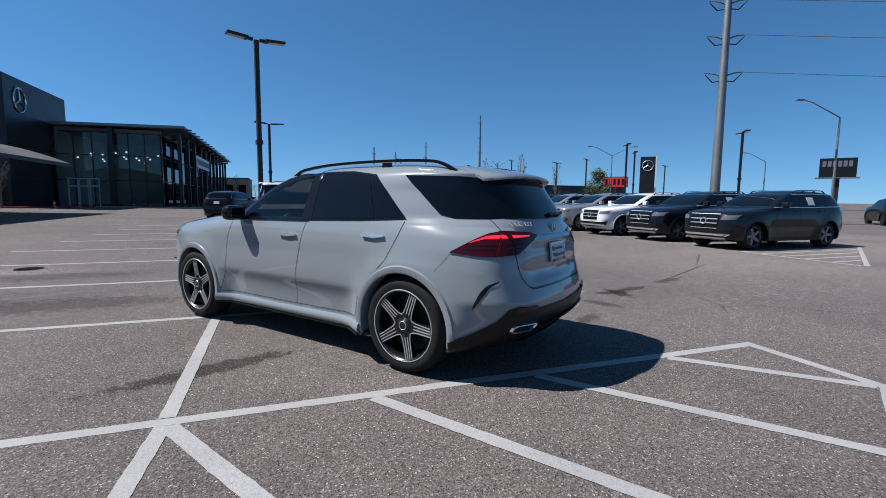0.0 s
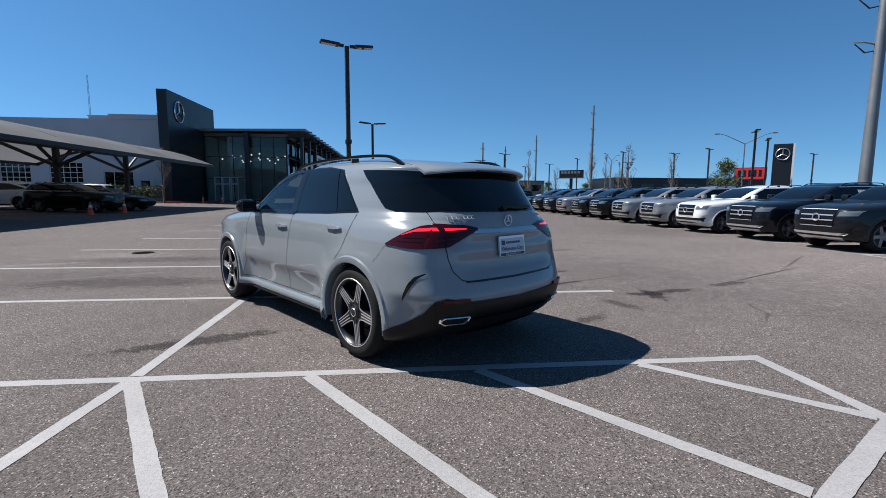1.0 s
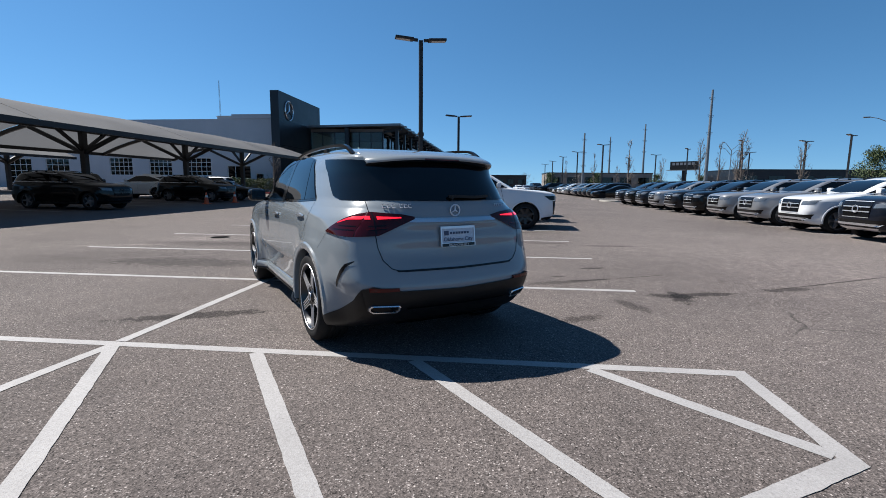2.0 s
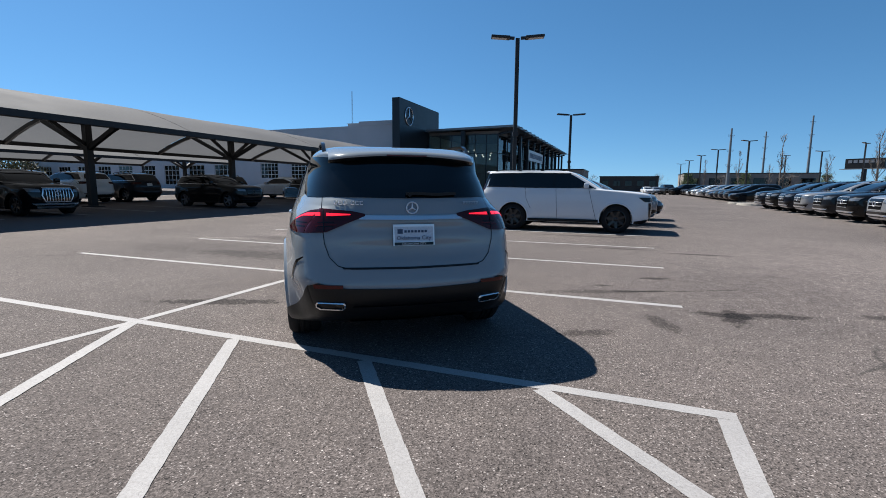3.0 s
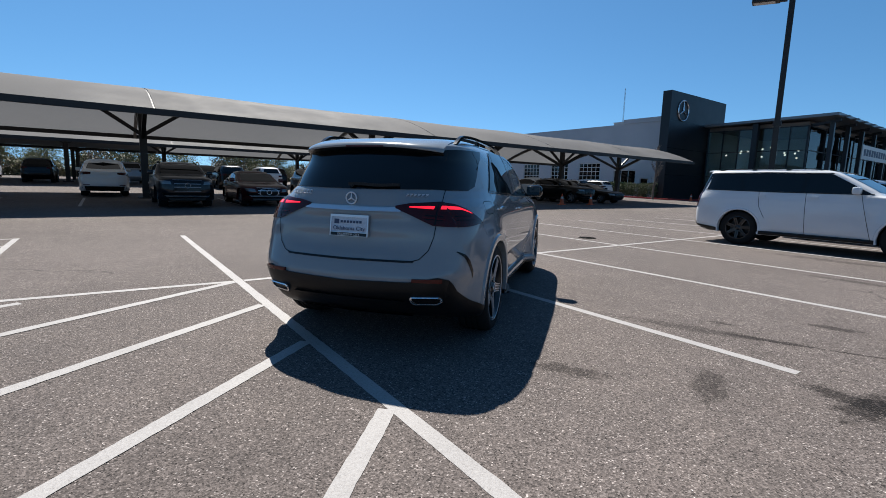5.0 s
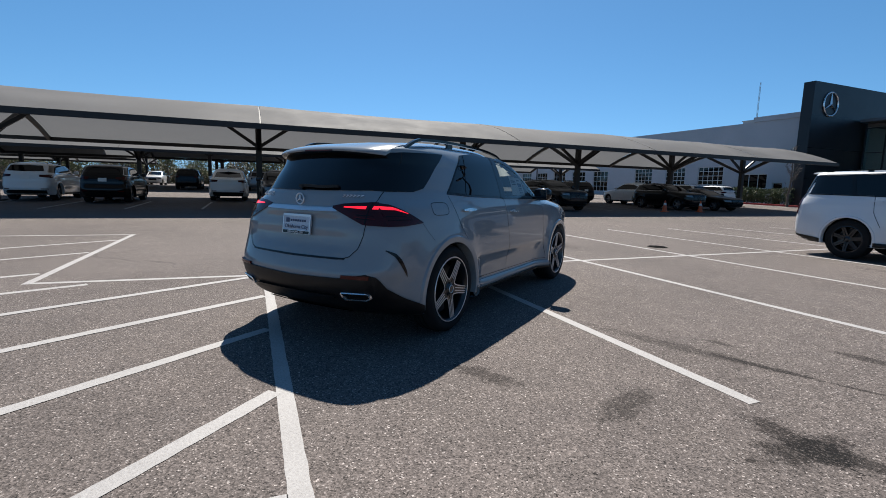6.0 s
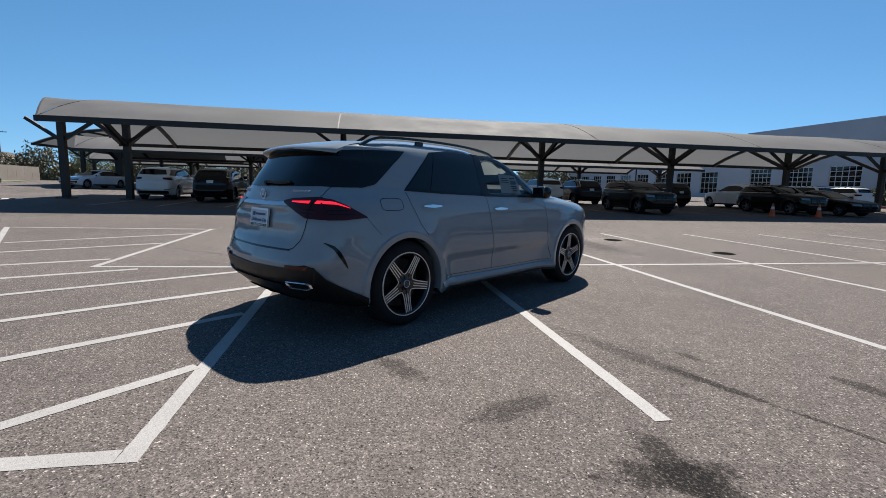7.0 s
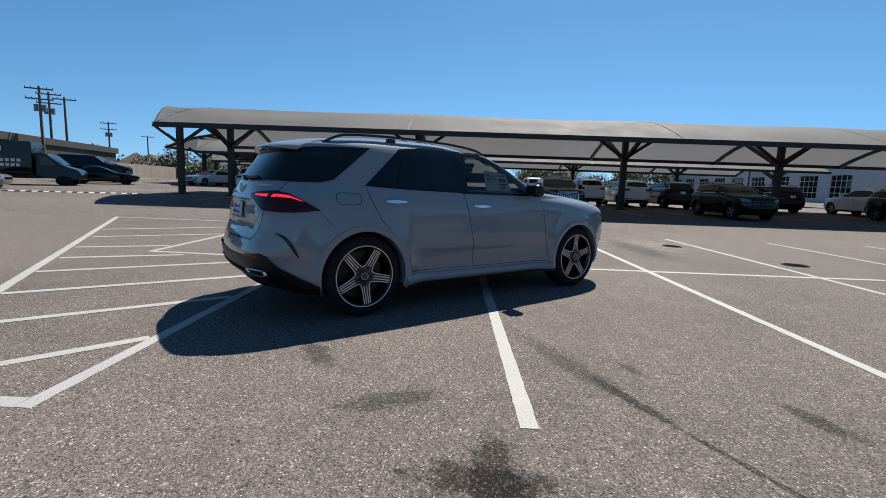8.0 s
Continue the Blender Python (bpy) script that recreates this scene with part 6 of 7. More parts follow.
# under the first canopy
DARK_FRONTS.append(put_car("suv", M_GREYM, "dark grey SUV parked nose out under the canopy", -16.2, 4.25, 0))
RED_SEDAN = put_car("sedan", M_RED, "dark red sedan parked nose out under the canopy", -16.6, 7.2, 0)
TALL_GRILLE = put_car("suv", M_BLACK, "black SUV with upright grille parked under the canopy", -17.9, 10.8, 0, "black")
DARK_FRONTS.append(put_car("suv", M_BLACK, "black SUV parked nose out under the canopy", -16.7, 19.1, 0))
DARK_FRONTS.append(put_car("suv", M_BLACK, "black SUV parked nose out near the traffic cones", -17.2, 28.8, 0))
DARK_FRONTS.append(put_car("sedan", M_BLACK, "black sedan parked nose out near a traffic cone", -17.0, 31.9, 0))
put_car("coupe", M_WHITE, "white coupe-roofed SUV parked tail out in shade", -23.4, 1.8, 180)
put_car("suv", M_WHITE, "white SUV parked tail out under the canopy", -22.2, -6.2, 180)
put_car("suv", M_BLACK, "black SUV parked tail out under the canopy", -20.8, -3.05, 180)
put_car("suv", M_WHITE, "white SUV seen from behind under the canopy", -25.2, 16.9, 180)
put_car("suv", M_WHITE, "white SUV seen from behind under the canopy", -25.6, 14.2, 180)
put_car("suv", M_BLUE, "dark blue SUV seen from behind in shade", -25.0, 19.6, 180)
put_car("suv", M_BLACK, "black SUV seen from behind in shade", -24.0, 25.6, 180)
put_car("coupe", M_WHITE, "white coupe-roofed SUV parked tail out in shade", -22.4, 30.6, 180)
put_car("suv", M_WHITE, "white SUV parked tail out by the service building", -25.0, 38.6, 180)
put_car("suv", M_WHITE, "white SUV parked tail out by the service building", -25.0, 42.2, 180)
put_car("sedan", M_WHITE, "white sedan in the sun beyond the canopy", -35.6, -16.6, -22)
for x, y, h, p, c in ((-40, -2, 180, M_BLACK, "black"), (-40.5, 3.5, 180, M_SILVER, "silver"), (-39.5, 9, 0, M_BLACK, "black"), (-40, 14.5, 180, M_GREYM, "graphite"), (-39.5, 22, 0, M_BLUE, "dark blue"),
                      (-46, -10, 180, M_SILVER, "silver"), (-61, -8, 0, M_WHITE, "white"), (-60, 4, 0, M_BLACK, "black"), (-33.0, 9.3, 180, M_BLACK, "black"), (-33.2, 12.0, 180, M_WHITE, "white")):
    far_car("suv", p, c + " SUV parked in a far shaded row", x, y, h)
COLS = [(M_BLACK, "black"), (M_SILVER, "silver"), (M_GREYM, "graphite"), (M_WHITE, "white"), (M_BLUE, "navy")]
for k in range(12):
    p, c = COLS[(k * 3 + k // 4) % 5]
    far_car("suv", p, c + " SUV parked back to back with the facing row", 21.6, 19.1 + 2.68 * k, 0)
for k in range(18):
    p, c = COLS[(k * 2 + k // 3) % 5]
    far_car("suv" if k % 4 else "sedan", p, c + " car in a distant row", 15.0, 50.0 + 2.75 * k, 180)
for k in range(14):
    p, c = COLS[(k * 2 + 1 + k // 2) % 5]
    far_car("suv" if k % 3 else "sedan", p, c + " car in a distant row", 33.0, 34.0 + 4.6 * k, 180)
for x, y, h, kind, p, c in ((36.6, 18.0, 42, "suv", M_BLACK, "black SUV"), (37.2, 14.4, 46, "suv", M_BRIGHTRED, "red SUV"), (40.5, 17.6, 48, "suv", M_BRIGHTRED, "red SUV"), (46, 17, 35, "suv", M_BLUE, "dark blue SUV"),
                            (11.0, 96, -80, "boxy", M_BLACK, "black van"), (7.6, 98, -80, "sedan", M_WHITE, "white sedan"), (9.3, 99, -80, "sedan", M_SILVER, "silver sedan"), (13.4, 93, 200, "boxy", M_BLACK, "black pickup")):
    far_car(kind, p, c + " far off on the lot", x, y, h)


ROW[0].scale = (1.06, 1.02, 1.02)
ROW[1].scale = (1.04, 1.02, 1.02)


# dark grilles on the shaded cars
for c in DARK_FRONTS:
    recolour(c, M_ALLOY, M_RIMGREY if c is DARK_FRONTS[0] else M_RIMBLACK)


# price sheets in side windows, and the two odd grilles
def price_sheet(car, side, x0, x1, z0, z1):
    L, R, B, F, up = puts(SHELLS["suv"])
    part("window_sticker", ruled([(x0, z0), (x1, z0)], [(x0 + 0.02, z1), (x1 + 0.02, z1)], 3, 2, up(L if side > 0 else R, 0.012), 0.004), M_WHITEPLAIN, car, "white price sheet in the window")


for k, c in enumerate(ROW):
    if k in (0, 1, 4, 6):
        price_sheet(c, 1, -0.88, -0.60, 1.27, 1.50)
L, R, B, F, up = puts(SHELLS["sedan"])
oval = lambda k: [(k * 0.36 * math.copysign(abs(math.cos(a)) ** 0.6, math.cos(a)), 0.57 + k * 0.15 * math.copysign(abs(math.sin(a)) ** 0.6, math.sin(a))) for a in np.linspace(0, 2 * math.pi, 37)]
part("grille_rim", ribbon(oval(1.0), up(F, 0.034), 0.022, 60), M_ALLOY, RED_SEDAN)
part("grille_mesh", ruled([(-0.33, 0.47), (0.33, 0.47)], [(-0.33, 0.67), (0.33, 0.67)], 8, 3, up(F, 0.031)), M_PLASTIC, RED_SEDAN)
L, R, B, F, up = puts(SHELLS["suv"])
part("grille_panel", ruled([(-0.50, 0.50), (0.50, 0.50)], [(-0.52, 0.96), (0.52, 0.96)], 10, 4, up(F, 0.034)), M_FRAME, TALL_GRILLE)
part("grille_rim", ribbon([(-0.40, 0.50), (-0.50, 0.72), (-0.44, 0.96), (0.44, 0.96), (0.50, 0.72), (0.40, 0.50), (-0.40, 0.50)], up(F, 0.042), 0.035, 60), M_CHROME, TALL_GRILLE)
for k in range(9):
    y = -0.36 + 0.09 * k
    part("grille_bar", ribbon([(y, 0.53), (y, 0.94)], up(F, 0.04), 0.02, 6), M_CHROME, TALL_GRILLE)


# ---- lot lamps ----
def lot_lamp(x, y, h=7.1, turn=0.0, proto=[]):
    m = pose(x, y, 0, 0, 0, turn)
    if proto:
        c = copy_thing(proto[0], m)
        c.scale.z = h / 7.1
        return c
    e = empty("lot_lamp", m, "dark bronze twin-head car park lamp on a square pole", "street lamp", "lot lamps")
    bm = bmesh.new()
    bar(bm, (0, 0, 0.6), (0, 0, 7.0), 0.15, 0.15)
    box(bm, -0.11, 0.11, -0.11, 0.11, 3.3, 3.45)
    part("pole", bm, M_STEEL, e)
    bm = bmesh.new()
    bmesh.ops.create_cone(bm, cap_ends=True, segments=20, radius1=0.32, radius2=0.30, depth=0.7, matrix=pose(0, 0, 0.35))
    part("base", bm, M_CONCRETE, e, smooth=True)
    for s in (1, -1):
        bm = bmesh.new()
        box(bm, 0.12, 0.32, -0.05, 0.05, -0.05, 0.05)
        box(bm, 0.30, 1.02, -0.17, 0.17, -0.045, 0.05, bevel=0.02)
        bmesh.ops.transform(bm, matrix=pose(0, 0, 7.0, 0, -4, 0 if s > 0 else 180), verts=bm.verts)
        head = part("lamp_head", bm, M_STEEL, e)
        bm = bmesh.new()
        box(bm, 0.42, 0.98, -0.12, 0.12, -0.052, -0.046)
        bmesh.ops.transform(bm, matrix=pose(0, 0, 7.0, 0, -4, 0 if s > 0 else 180), verts=bm.verts)
        part("lens", bm, M_LAMPGLASS, head)
    proto.append(e)
    return e


lot_lamp(-0.62, 18.75, 6.98, 18)
lot_lamp(-0.42, 36.3, 6.66, 18)
for x, y in ((17.4, 67.4), (16.4, 81.5), (16.0, 95.5), (16, 112), (16, 128), (31.2, 24.4), (29.3, 33.8), (32.9, 62.0), (31.6, 75.0), (31.6, 89.0), (29.5, 98.6), (34.6, 38.7), (35.6, 47.9), (35.3, 53.8), (44, 82), (60, 60), (-62, 48)):
    lot_lamp(x, y, 6.3 if x < 36 and 24 < y < 55 else 7.1, random.uniform(0, 60))


# ---- kerbed islands ----
def island(x, y, rx, ry, turn=0):
    e = empty("planting_island", pose(x, y, 0, 0, 0, turn), "concrete-kerbed planting island with bare soil and small shrubs", "traffic island")
    n = 28
    ring = lambda k, a, b: ((rx - a) * math.copysign(abs(math.cos(2 * math.pi * k / n)) ** 0.5, math.cos(2 * math.pi * k / n)), (ry - a) * math.copysign(abs(math.sin(2 * math.pi * k / n)) ** 0.5, math.sin(2 * math.pi * k / n)), b)
    bm = bmesh.new()
    rows = [[bm.verts.new(ring(k, a, b)) for k in range(n)] for a, b in ((0, 0), (0.02, 0.13), (0.15, 0.15), (0.16, 0.10))]
    for a, b in zip(rows, rows[1:]):
        for k in range(n):
            bm.faces.new((a[k], a[(k + 1) % n], b[(k + 1) % n], b[k]))
    part("kerb", bm, M_CONCRETE, e)
    bm = bmesh.new()
    bm.faces.new([bm.verts.new(ring(k, 0.16, 0.11)) for k in range(n)])
    part("soil", bm, M_BRICK, e)


island(14.5, 42.5, 2.6, 1.6)
island(14.5, 46.2, 2.6, 1.0)
island(-3.0, 50.0, 2.5, 1.2)


# ---- planting ----
def leaf_cloud(bm, centre, radii, count, size, rng):
    for _ in range(count):
        while True:
            p = Vector((rng.uniform(-1, 1), rng.uniform(-1, 1), rng.uniform(-1, 1)))
            if p.length < 1:
                break
        p = Vector((p.x * radii[0], p.y * radii[1], p.z * radii[2])) + centre
        q = Euler((rng.uniform(0, 6.3), rng.uniform(0, 6.3), rng.uniform(0, 6.3))).to_matrix()
        s = size * rng.uniform(0.6, 1.3)
        vs = [bm.verts.new(p + q @ Vector(c)) for c in ((-s, 0, 0), (0, -s * 0.45, 0.1 * s), (s, 0, 0), (0, s * 0.45, 0.1 * s))]
        bm.faces.new(vs)


def bare_tree(x, y, h, spread, label, seed, leaf=None, upright=True):
    """A tapered trunk, limbs and twigs; upright like a poplar or spreading, with sparse leaves if leaf is given."""
    rng = random.Random(seed)
    e = empty("tree", pose(x, y, 0), label, "tree", "trees on the lot")
    bm = bmesh.new()
    trunk = [(0.05 * rng.uniform(-1, 1) * k, 0.05 * rng.uniform(-1, 1) * k, h * k / 5) for k in range(6)]
    r0 = 0.018 * h
    tube(bm, trunk, [r0 * (1 - 0.17 * k) for k in range(6)], 6)
    tips = []
    for i in range(26):
        u = rng.uniform(0.2, 0.95)
        base = Vector(trunk[int(u * 5)])
        base.z = u * h
        a = rng.uniform(0, 6.283)
        ln = spread * (1.15 - u) * rng.uniform(0.6, 1.1)
        rise = ln * (2.0 if upright else 0.7)
        mid = base + Vector((math.cos(a) * ln * 0.6, math.sin(a) * ln * 0.6, rise * 0.45))
        tip = base + Vector((math.cos(a) * ln, math.sin(a) * ln, rise))
        tube(bm, [base, mid, tip], [r0 * 0.35 * (1.1 - u), r0 * 0.22 * (1.1 - u), 0.006], 4)
        tips += [mid, tip]
    part("trunk", bm, M_BARK, e)
    bm = bmesh.new()
    for t in tips:
        for _ in range(5):
            d = Vector((rng.uniform(-1, 1), rng.uniform(-1, 1), rng.uniform(0.1, 1.6))) * spread * 0.28
            tube(bm, [t, t + d], [0.012, 0.004], 3, caps=False)
            if leaf:
                leaf_cloud(bm, t + d, (spread * 0.28,) * 3, 16, 0.11, rng)
    part("crown", bm, leaf or M_TWIG, e)
    return e


poplar = bare_tree(22.5, 40.5, 6.0, 0.9, "tall bare poplar with upright twigs", 1)
poplar2 = bare_tree(29.5, 60, 6.5, 0.8, "tall bare poplar with upright twigs", 2)
for i, (x, y) in enumerate(((24, 52), (19.5, 62), (28, 75), (20, 85), (26.5, 95), (18.5, 108), (-7.5, 104), (-21.0, 47.5), (34, 52), (36.5, 70))):
    t = copy_thing((poplar, poplar2)[i % 2], pose(x, y, 0, 0, 0, 57 * i))
    t.scale = (1, 1, random.uniform(0.85, 1.1))
green = bare_tree(45.9, 58.8, 5.0, 2.0, "rounded dark green evergreen tree", 5, M_LEAF, False)
round_bare = bare_tree(46, 88, 5.5, 2.6, "rounded bare tree with fine pale twigs", 7, None, False)
spring = bare_tree(-78, -14, 7.5, 3.4, "pale spring-green tree behind the canopies", 9, M_LEAFPALE, False)
spring2 = bare_tree(-74, -27, 6.0, 3.2, "pale spring-green tree behind the canopies", 11, M_LEAFPALE, False)
for i in range(16):
    t = copy_thing((spring, spring2, round_bare)[i % 3], pose(-80 - 9 * random.random(), -44 + 5.6 * i, 0, 0, 0, 61 * i))
    t.scale = (1.2, 1.2, random.uniform(0.7, 1.0))
for i in range(14):
    t = copy_thing((round_bare, green)[i % 2], pose(-5 + 9 * i + random.uniform(-2, 2), 168 + random.uniform(-8, 10), 0, 0, 0, 61 * i))
    t.scale = (1.3, 1.3, random.uniform(0.7, 1.05))
for i in range(8):
    t = copy_thing(round_bare, pose(-112 + 6 * i, -72 - 3 * (i % 3) + 2 * i, 0, 0, 0, 61 * i))
    t.scale = (1.0, 1.0, random.uniform(0.6, 0.9))


def hedge(x0, x1, y, depth, h, name="hedge"):
    rng = random.Random(3)
    bm = bmesh.new()
    for _ in range(2600):
        u, v, w = rng.random(), rng.random(), rng.random()
        p = Vector((x0 + (x1 - x0) * u, y + depth * (v - 0.5), 0.35 + (h - 0.15) * w ** 0.7 + 0.08 * math.sin(7 * u)))
        leaf_cloud(bm, p, (0.08, 0.08, 0.08), 2, 0.09, rng)
    return tagged(part(name, bm, M_LEAF), "clipped dark green hedge along the building front", "hedge")


hedge(-28.2, -21.8, 49.4, 1.0, 1.7)


def kerb_run(a, b, mat, name, label, h=0.15, w=0.3):
    bm = bmesh.new()
    bar(bm, (*a, gz(a[0]) + h / 2), (*b, gz(b[0]) + h / 2), w, h)
    bmesh.ops.bevel(bm, geom=list(bm.edges), offset=0.02, segments=2, affect="EDGES")
    return tagged(part(name, bm, mat), label, "kerb", kind="structure")


kerb_run((-29.0, 48.4), (-20.0, 48.4), M_REDKERB, "kerb", "red-painted kerb in front of the hedge")
kerb_run((-20.0, 48.4), (-17.0, 55.2), M_REDKERB, "kerb", "red-painted kerb at the entrance")
kerb_run((-17.0, 55.2), (-7.0, 55.2), M_CONCRETE, "kerb", "pale concrete kerb at the showroom")


def cone(x, y, proto=[]):
    if proto:
        return copy_thing(proto[0], pose(x, y, gz(x)))
    e = empty("traffic_cone", pose(x, y, gz(x)), "orange traffic cone with a white band", "traffic cone", "traffic cones")
    bm = bmesh.new()
    tube(bm, [(0, 0, 0.03), (0, 0, 0.7)], [0.15, 0.03], 16)
    part("body", bm, M_ORANGE, e, smooth=True, sharp=40)
    bm = bmesh.new()
    box(bm, -0.19, 0.19, -0.19, 0.19, 0, 0.035, bevel=0.01)
    part("base", bm, M_ORANGE, e)
    bm = bmesh.new()
    tube(bm, [(0, 0, 0.40), (0, 0, 0.53)], [0.091, 0.067], 16, caps=False)
    part("band", bm, M_WHITEPLAIN, e, smooth=True)
    proto.append(e)


for x, y in ((-14.6, 25.7), (-14.4, 28.4), (-18.6, 50.5), (-17.3, 52.2)):
    cone(x, y)


# ---- roadside signs and poles ----
def pylon(x, y, turn):
    e = empty("pylon_sign", pose(x, y, 0, 0, 0, turn), "tall black pylon sign with ring emblem and pale edge", "sign")
    bm = bmesh.new()
    box(bm, -0.2, 0.2, -0.70, 0.70, 0.0, 5.95, bevel=0.02)
    part("panel", bm, M_DARKPANEL, e)
    bm = bmesh.new()
    box(bm, -0.22, 0.22, 0.70, 0.84, 0.0, 5.95)
    part("edge", bm, M_WHITEPLAIN, e)
    emblem(e, Vector((0.24, 0, 5.05)), 0.5, M_CHROME)
    emblem(e, Vector((-0.24, 0, 5.05)), 0.5, M_CHROME)
    return e


pylon(32.2, 34.3, 228).scale = (0.91, 0.91, 0.905)


def led_sign(x, y, turn, z0, z1, w):
    e = empty("led_sign", pose(x, y, 0, 0, 0, turn), "red LED message board with bright bars on a dark post", "sign")
    bm = bmesh.new()
    box(bm, -0.25, 0.25, -w / 2, w / 2, z0, z1)
    bar(bm, (0, 0, 0), (0, 0, z0), 0.5)
    part("cabinet", bm, M_DARKPANEL, e)
    bm = bmesh.new()
    box(bm, 0.25, 0.28, -w / 2 + 0.1, w / 2 - 0.1, z0 + 0.1, z1 - 0.1)
    part("screen", bm, M_LED, e)
    bm = bmesh.new()
    for k in range(5):
        box(bm, 0.28, 0.3, -w * 0.38 + k * w * 0.16, -w * 0.38 + k * w * 0.16 + w * 0.10, z0 + 0.5, z1 - 0.5)
    part("bars", bm, M_FRAME, e)


led_sign(69.9, 83.6, 222, 4.2, 6.5, 5.3)


def billboard(x, y, turn, z0, z1, w):
    e = empty("billboard", pose(x, y, 0, 0, 0, turn), "dark roadside billboard on a single post with catwalk", "billboard")
    bm = bmesh.new()
    bar(bm, (0, 0, 0), (0, 0, z0), 0.8)
    part("post", bm, M_STEEL, e)
    bm = bmesh.new()
    box(bm, -0.4, 0.4, -w / 2, w / 2, z0, z1)
    part("panel", bm, M_PLASTIC, e)
    bm = bmesh.new()
    for k in range(6):
        box(bm, 0.4, 0.45, -w * 0.42 + k * w * 0.14, -w * 0.42 + k * w * 0.14 + w * 0.1, z0 + (z1 - z0) * 0.55, z0 + (z1 - z0) * 0.85)
    part("lettering", bm, M_RIMGREY, e)
    bm = bmesh.new()
    box(bm, -1.2, 1.2, -w * 0.6, w * 0.6, z0 - 0.2, z0 - 0.05)
    part("catwalk", bm, M_GALV, e)


billboard(95.0, 55.3, 212, 5.9, 9.3, 5.2)
billboard(60, 150, 230, 6.5, 9.0, 8.0)


def power_pole(x, y, h, r, arms, turn, label):
    e = empty("power_pole", pose(x, y, 0, 0, 0, turn), label, "power pole", "power poles")
    bm = bmesh.new()
    tube(bm, [(0, 0, 0), (0, 0, h * 0.5), (0, 0, h)], [r, r * 0.75, r * 0.5], 12)
    part("pole", bm, M_GALV, e, smooth=True, sharp=40)
    for z in arms:
        for s in (1, -1):
            bm = bmesh.new()
            tube(bm, [(0, 0, z), (s * 0.6, 0, z + 0.2), (s * 1.1, 0, z + 0.24)], [0.06, 0.045, 0.03], 6)
            part("arm", bm, M_GALV, e)
            bm = bmesh.new()
            tube(bm, [(s * 0.1, 0, z - 0.25), (s * 0.6, 0, z - 0.32), (s * 1.05, 0, z + 0.16)], [0.03, 0.04, 0.025], 6)
            part("insulator", bm, M_STEEL, e)
    return e


power_pole(26.15, 22.08, 19.5, 0.31, (9.05, 11.25, 13.3, 15.6), -30, "tall galvanised steel power pole with paired arms")
for i, (x, y, h) in enumerate(((53.1, 118.7, 24), (51, 206, 22), (57.5, 181.5, 24), (30, 150, 17.5))):
    power_pole(x, y, h, 0.45, (h - 2, h - 6, h - 10), 30, "distant galvanised steel power pole with paired arms")


def wire(a, b, sag, name="power_line"):
    bm = bmesh.new()
    a, b = Vector(a), Vector(b)
    tube(bm, [a.lerp(b, k / 14) - Vector((0, 0, sag * 4 * (k / 14) * (1 - k / 14))) for k in range(15)], 0.018, 4)
    return tagged(part(name, bm, M_GALV), "thin overhead power line between poles", "power line", "power lines")


power_pole(110, -14, 22.0, 0.44, (10.1, 12.6, 14.9, 17.5), -30, "distant galvanised steel power pole with paired arms")
for z, far in ((9.29, 10.34), (11.49, 12.84), (13.54, 15.14)):
    wire((27.10, 21.53, z), (110.95, -14.55, far), 1.2)


def cobra_lamp(x, y, h, turn, twin=True):
    e = empty("street_lamp", pose(x, y, 0, 0, 0, turn), "galvanised roadside lamp with curved arms", "street lamp", "roadside lamps")
    bm = bmesh.new()
    tube(bm, [(0, 0, 0), (0, 0, h)], [0.13, 0.07], 8)
    part("pole", bm, M_GALV, e, smooth=True)
    for s in ((1, -1) if twin else (1,)):
        bm = bmesh.new()
        tube(bm, [(0, 0, h), (s * 1.2, 0, h + 0.6), (s * 2.6, 0, h + 1.3), (s * 3.4, 0, h + 1.5)], [0.06, 0.05, 0.045, 0.04], 6)
        arm = part("arm", bm, M_GALV, e, smooth=True)
        bm = bmesh.new()
        box(bm, s * 3.7 - 0.35, s * 3.7 + 0.35, -0.14, 0.14, h + 1.42, h + 1.56, bevel=0.03)
        part("lamp_head", bm, M_GALV, arm)


cobra_lamp(51.8, 63.0, 8.6, -20)
cobra_lamp(47.3, 27.8, 8.9, 160, False)
cobra_lamp(79.4, 57.3, 8.2, 160, False)
cobra_lamp(52, 105, 9.0, 40)
cobra_lamp(60, 122, 9.0, 40)


def mast(x, y, h):
    e = empty("radio_mast", pose(x, y, 0), "thin lattice radio mast on the roofline", "mast")
    bm = bmesh.new()
    for dx, dy in ((-0.15, -0.1), (0.15, -0.1), (0, 0.17)):
        tube(bm, [(dx, dy, 0), (dx * 0.4, dy * 0.4, h)], [0.03, 0.02], 4)
    for k in range(24):
        z = h * k / 24
        bar(bm, (-0.15 * (1 - 0.6 * k / 24), -0.1, z), (0.15 * (1 - 0.6 * k / 24), -0.1, z + h / 24), 0.02)
    part("lattice", bm, M_GALV, e)


mast(-41.5, 72, 17.5)


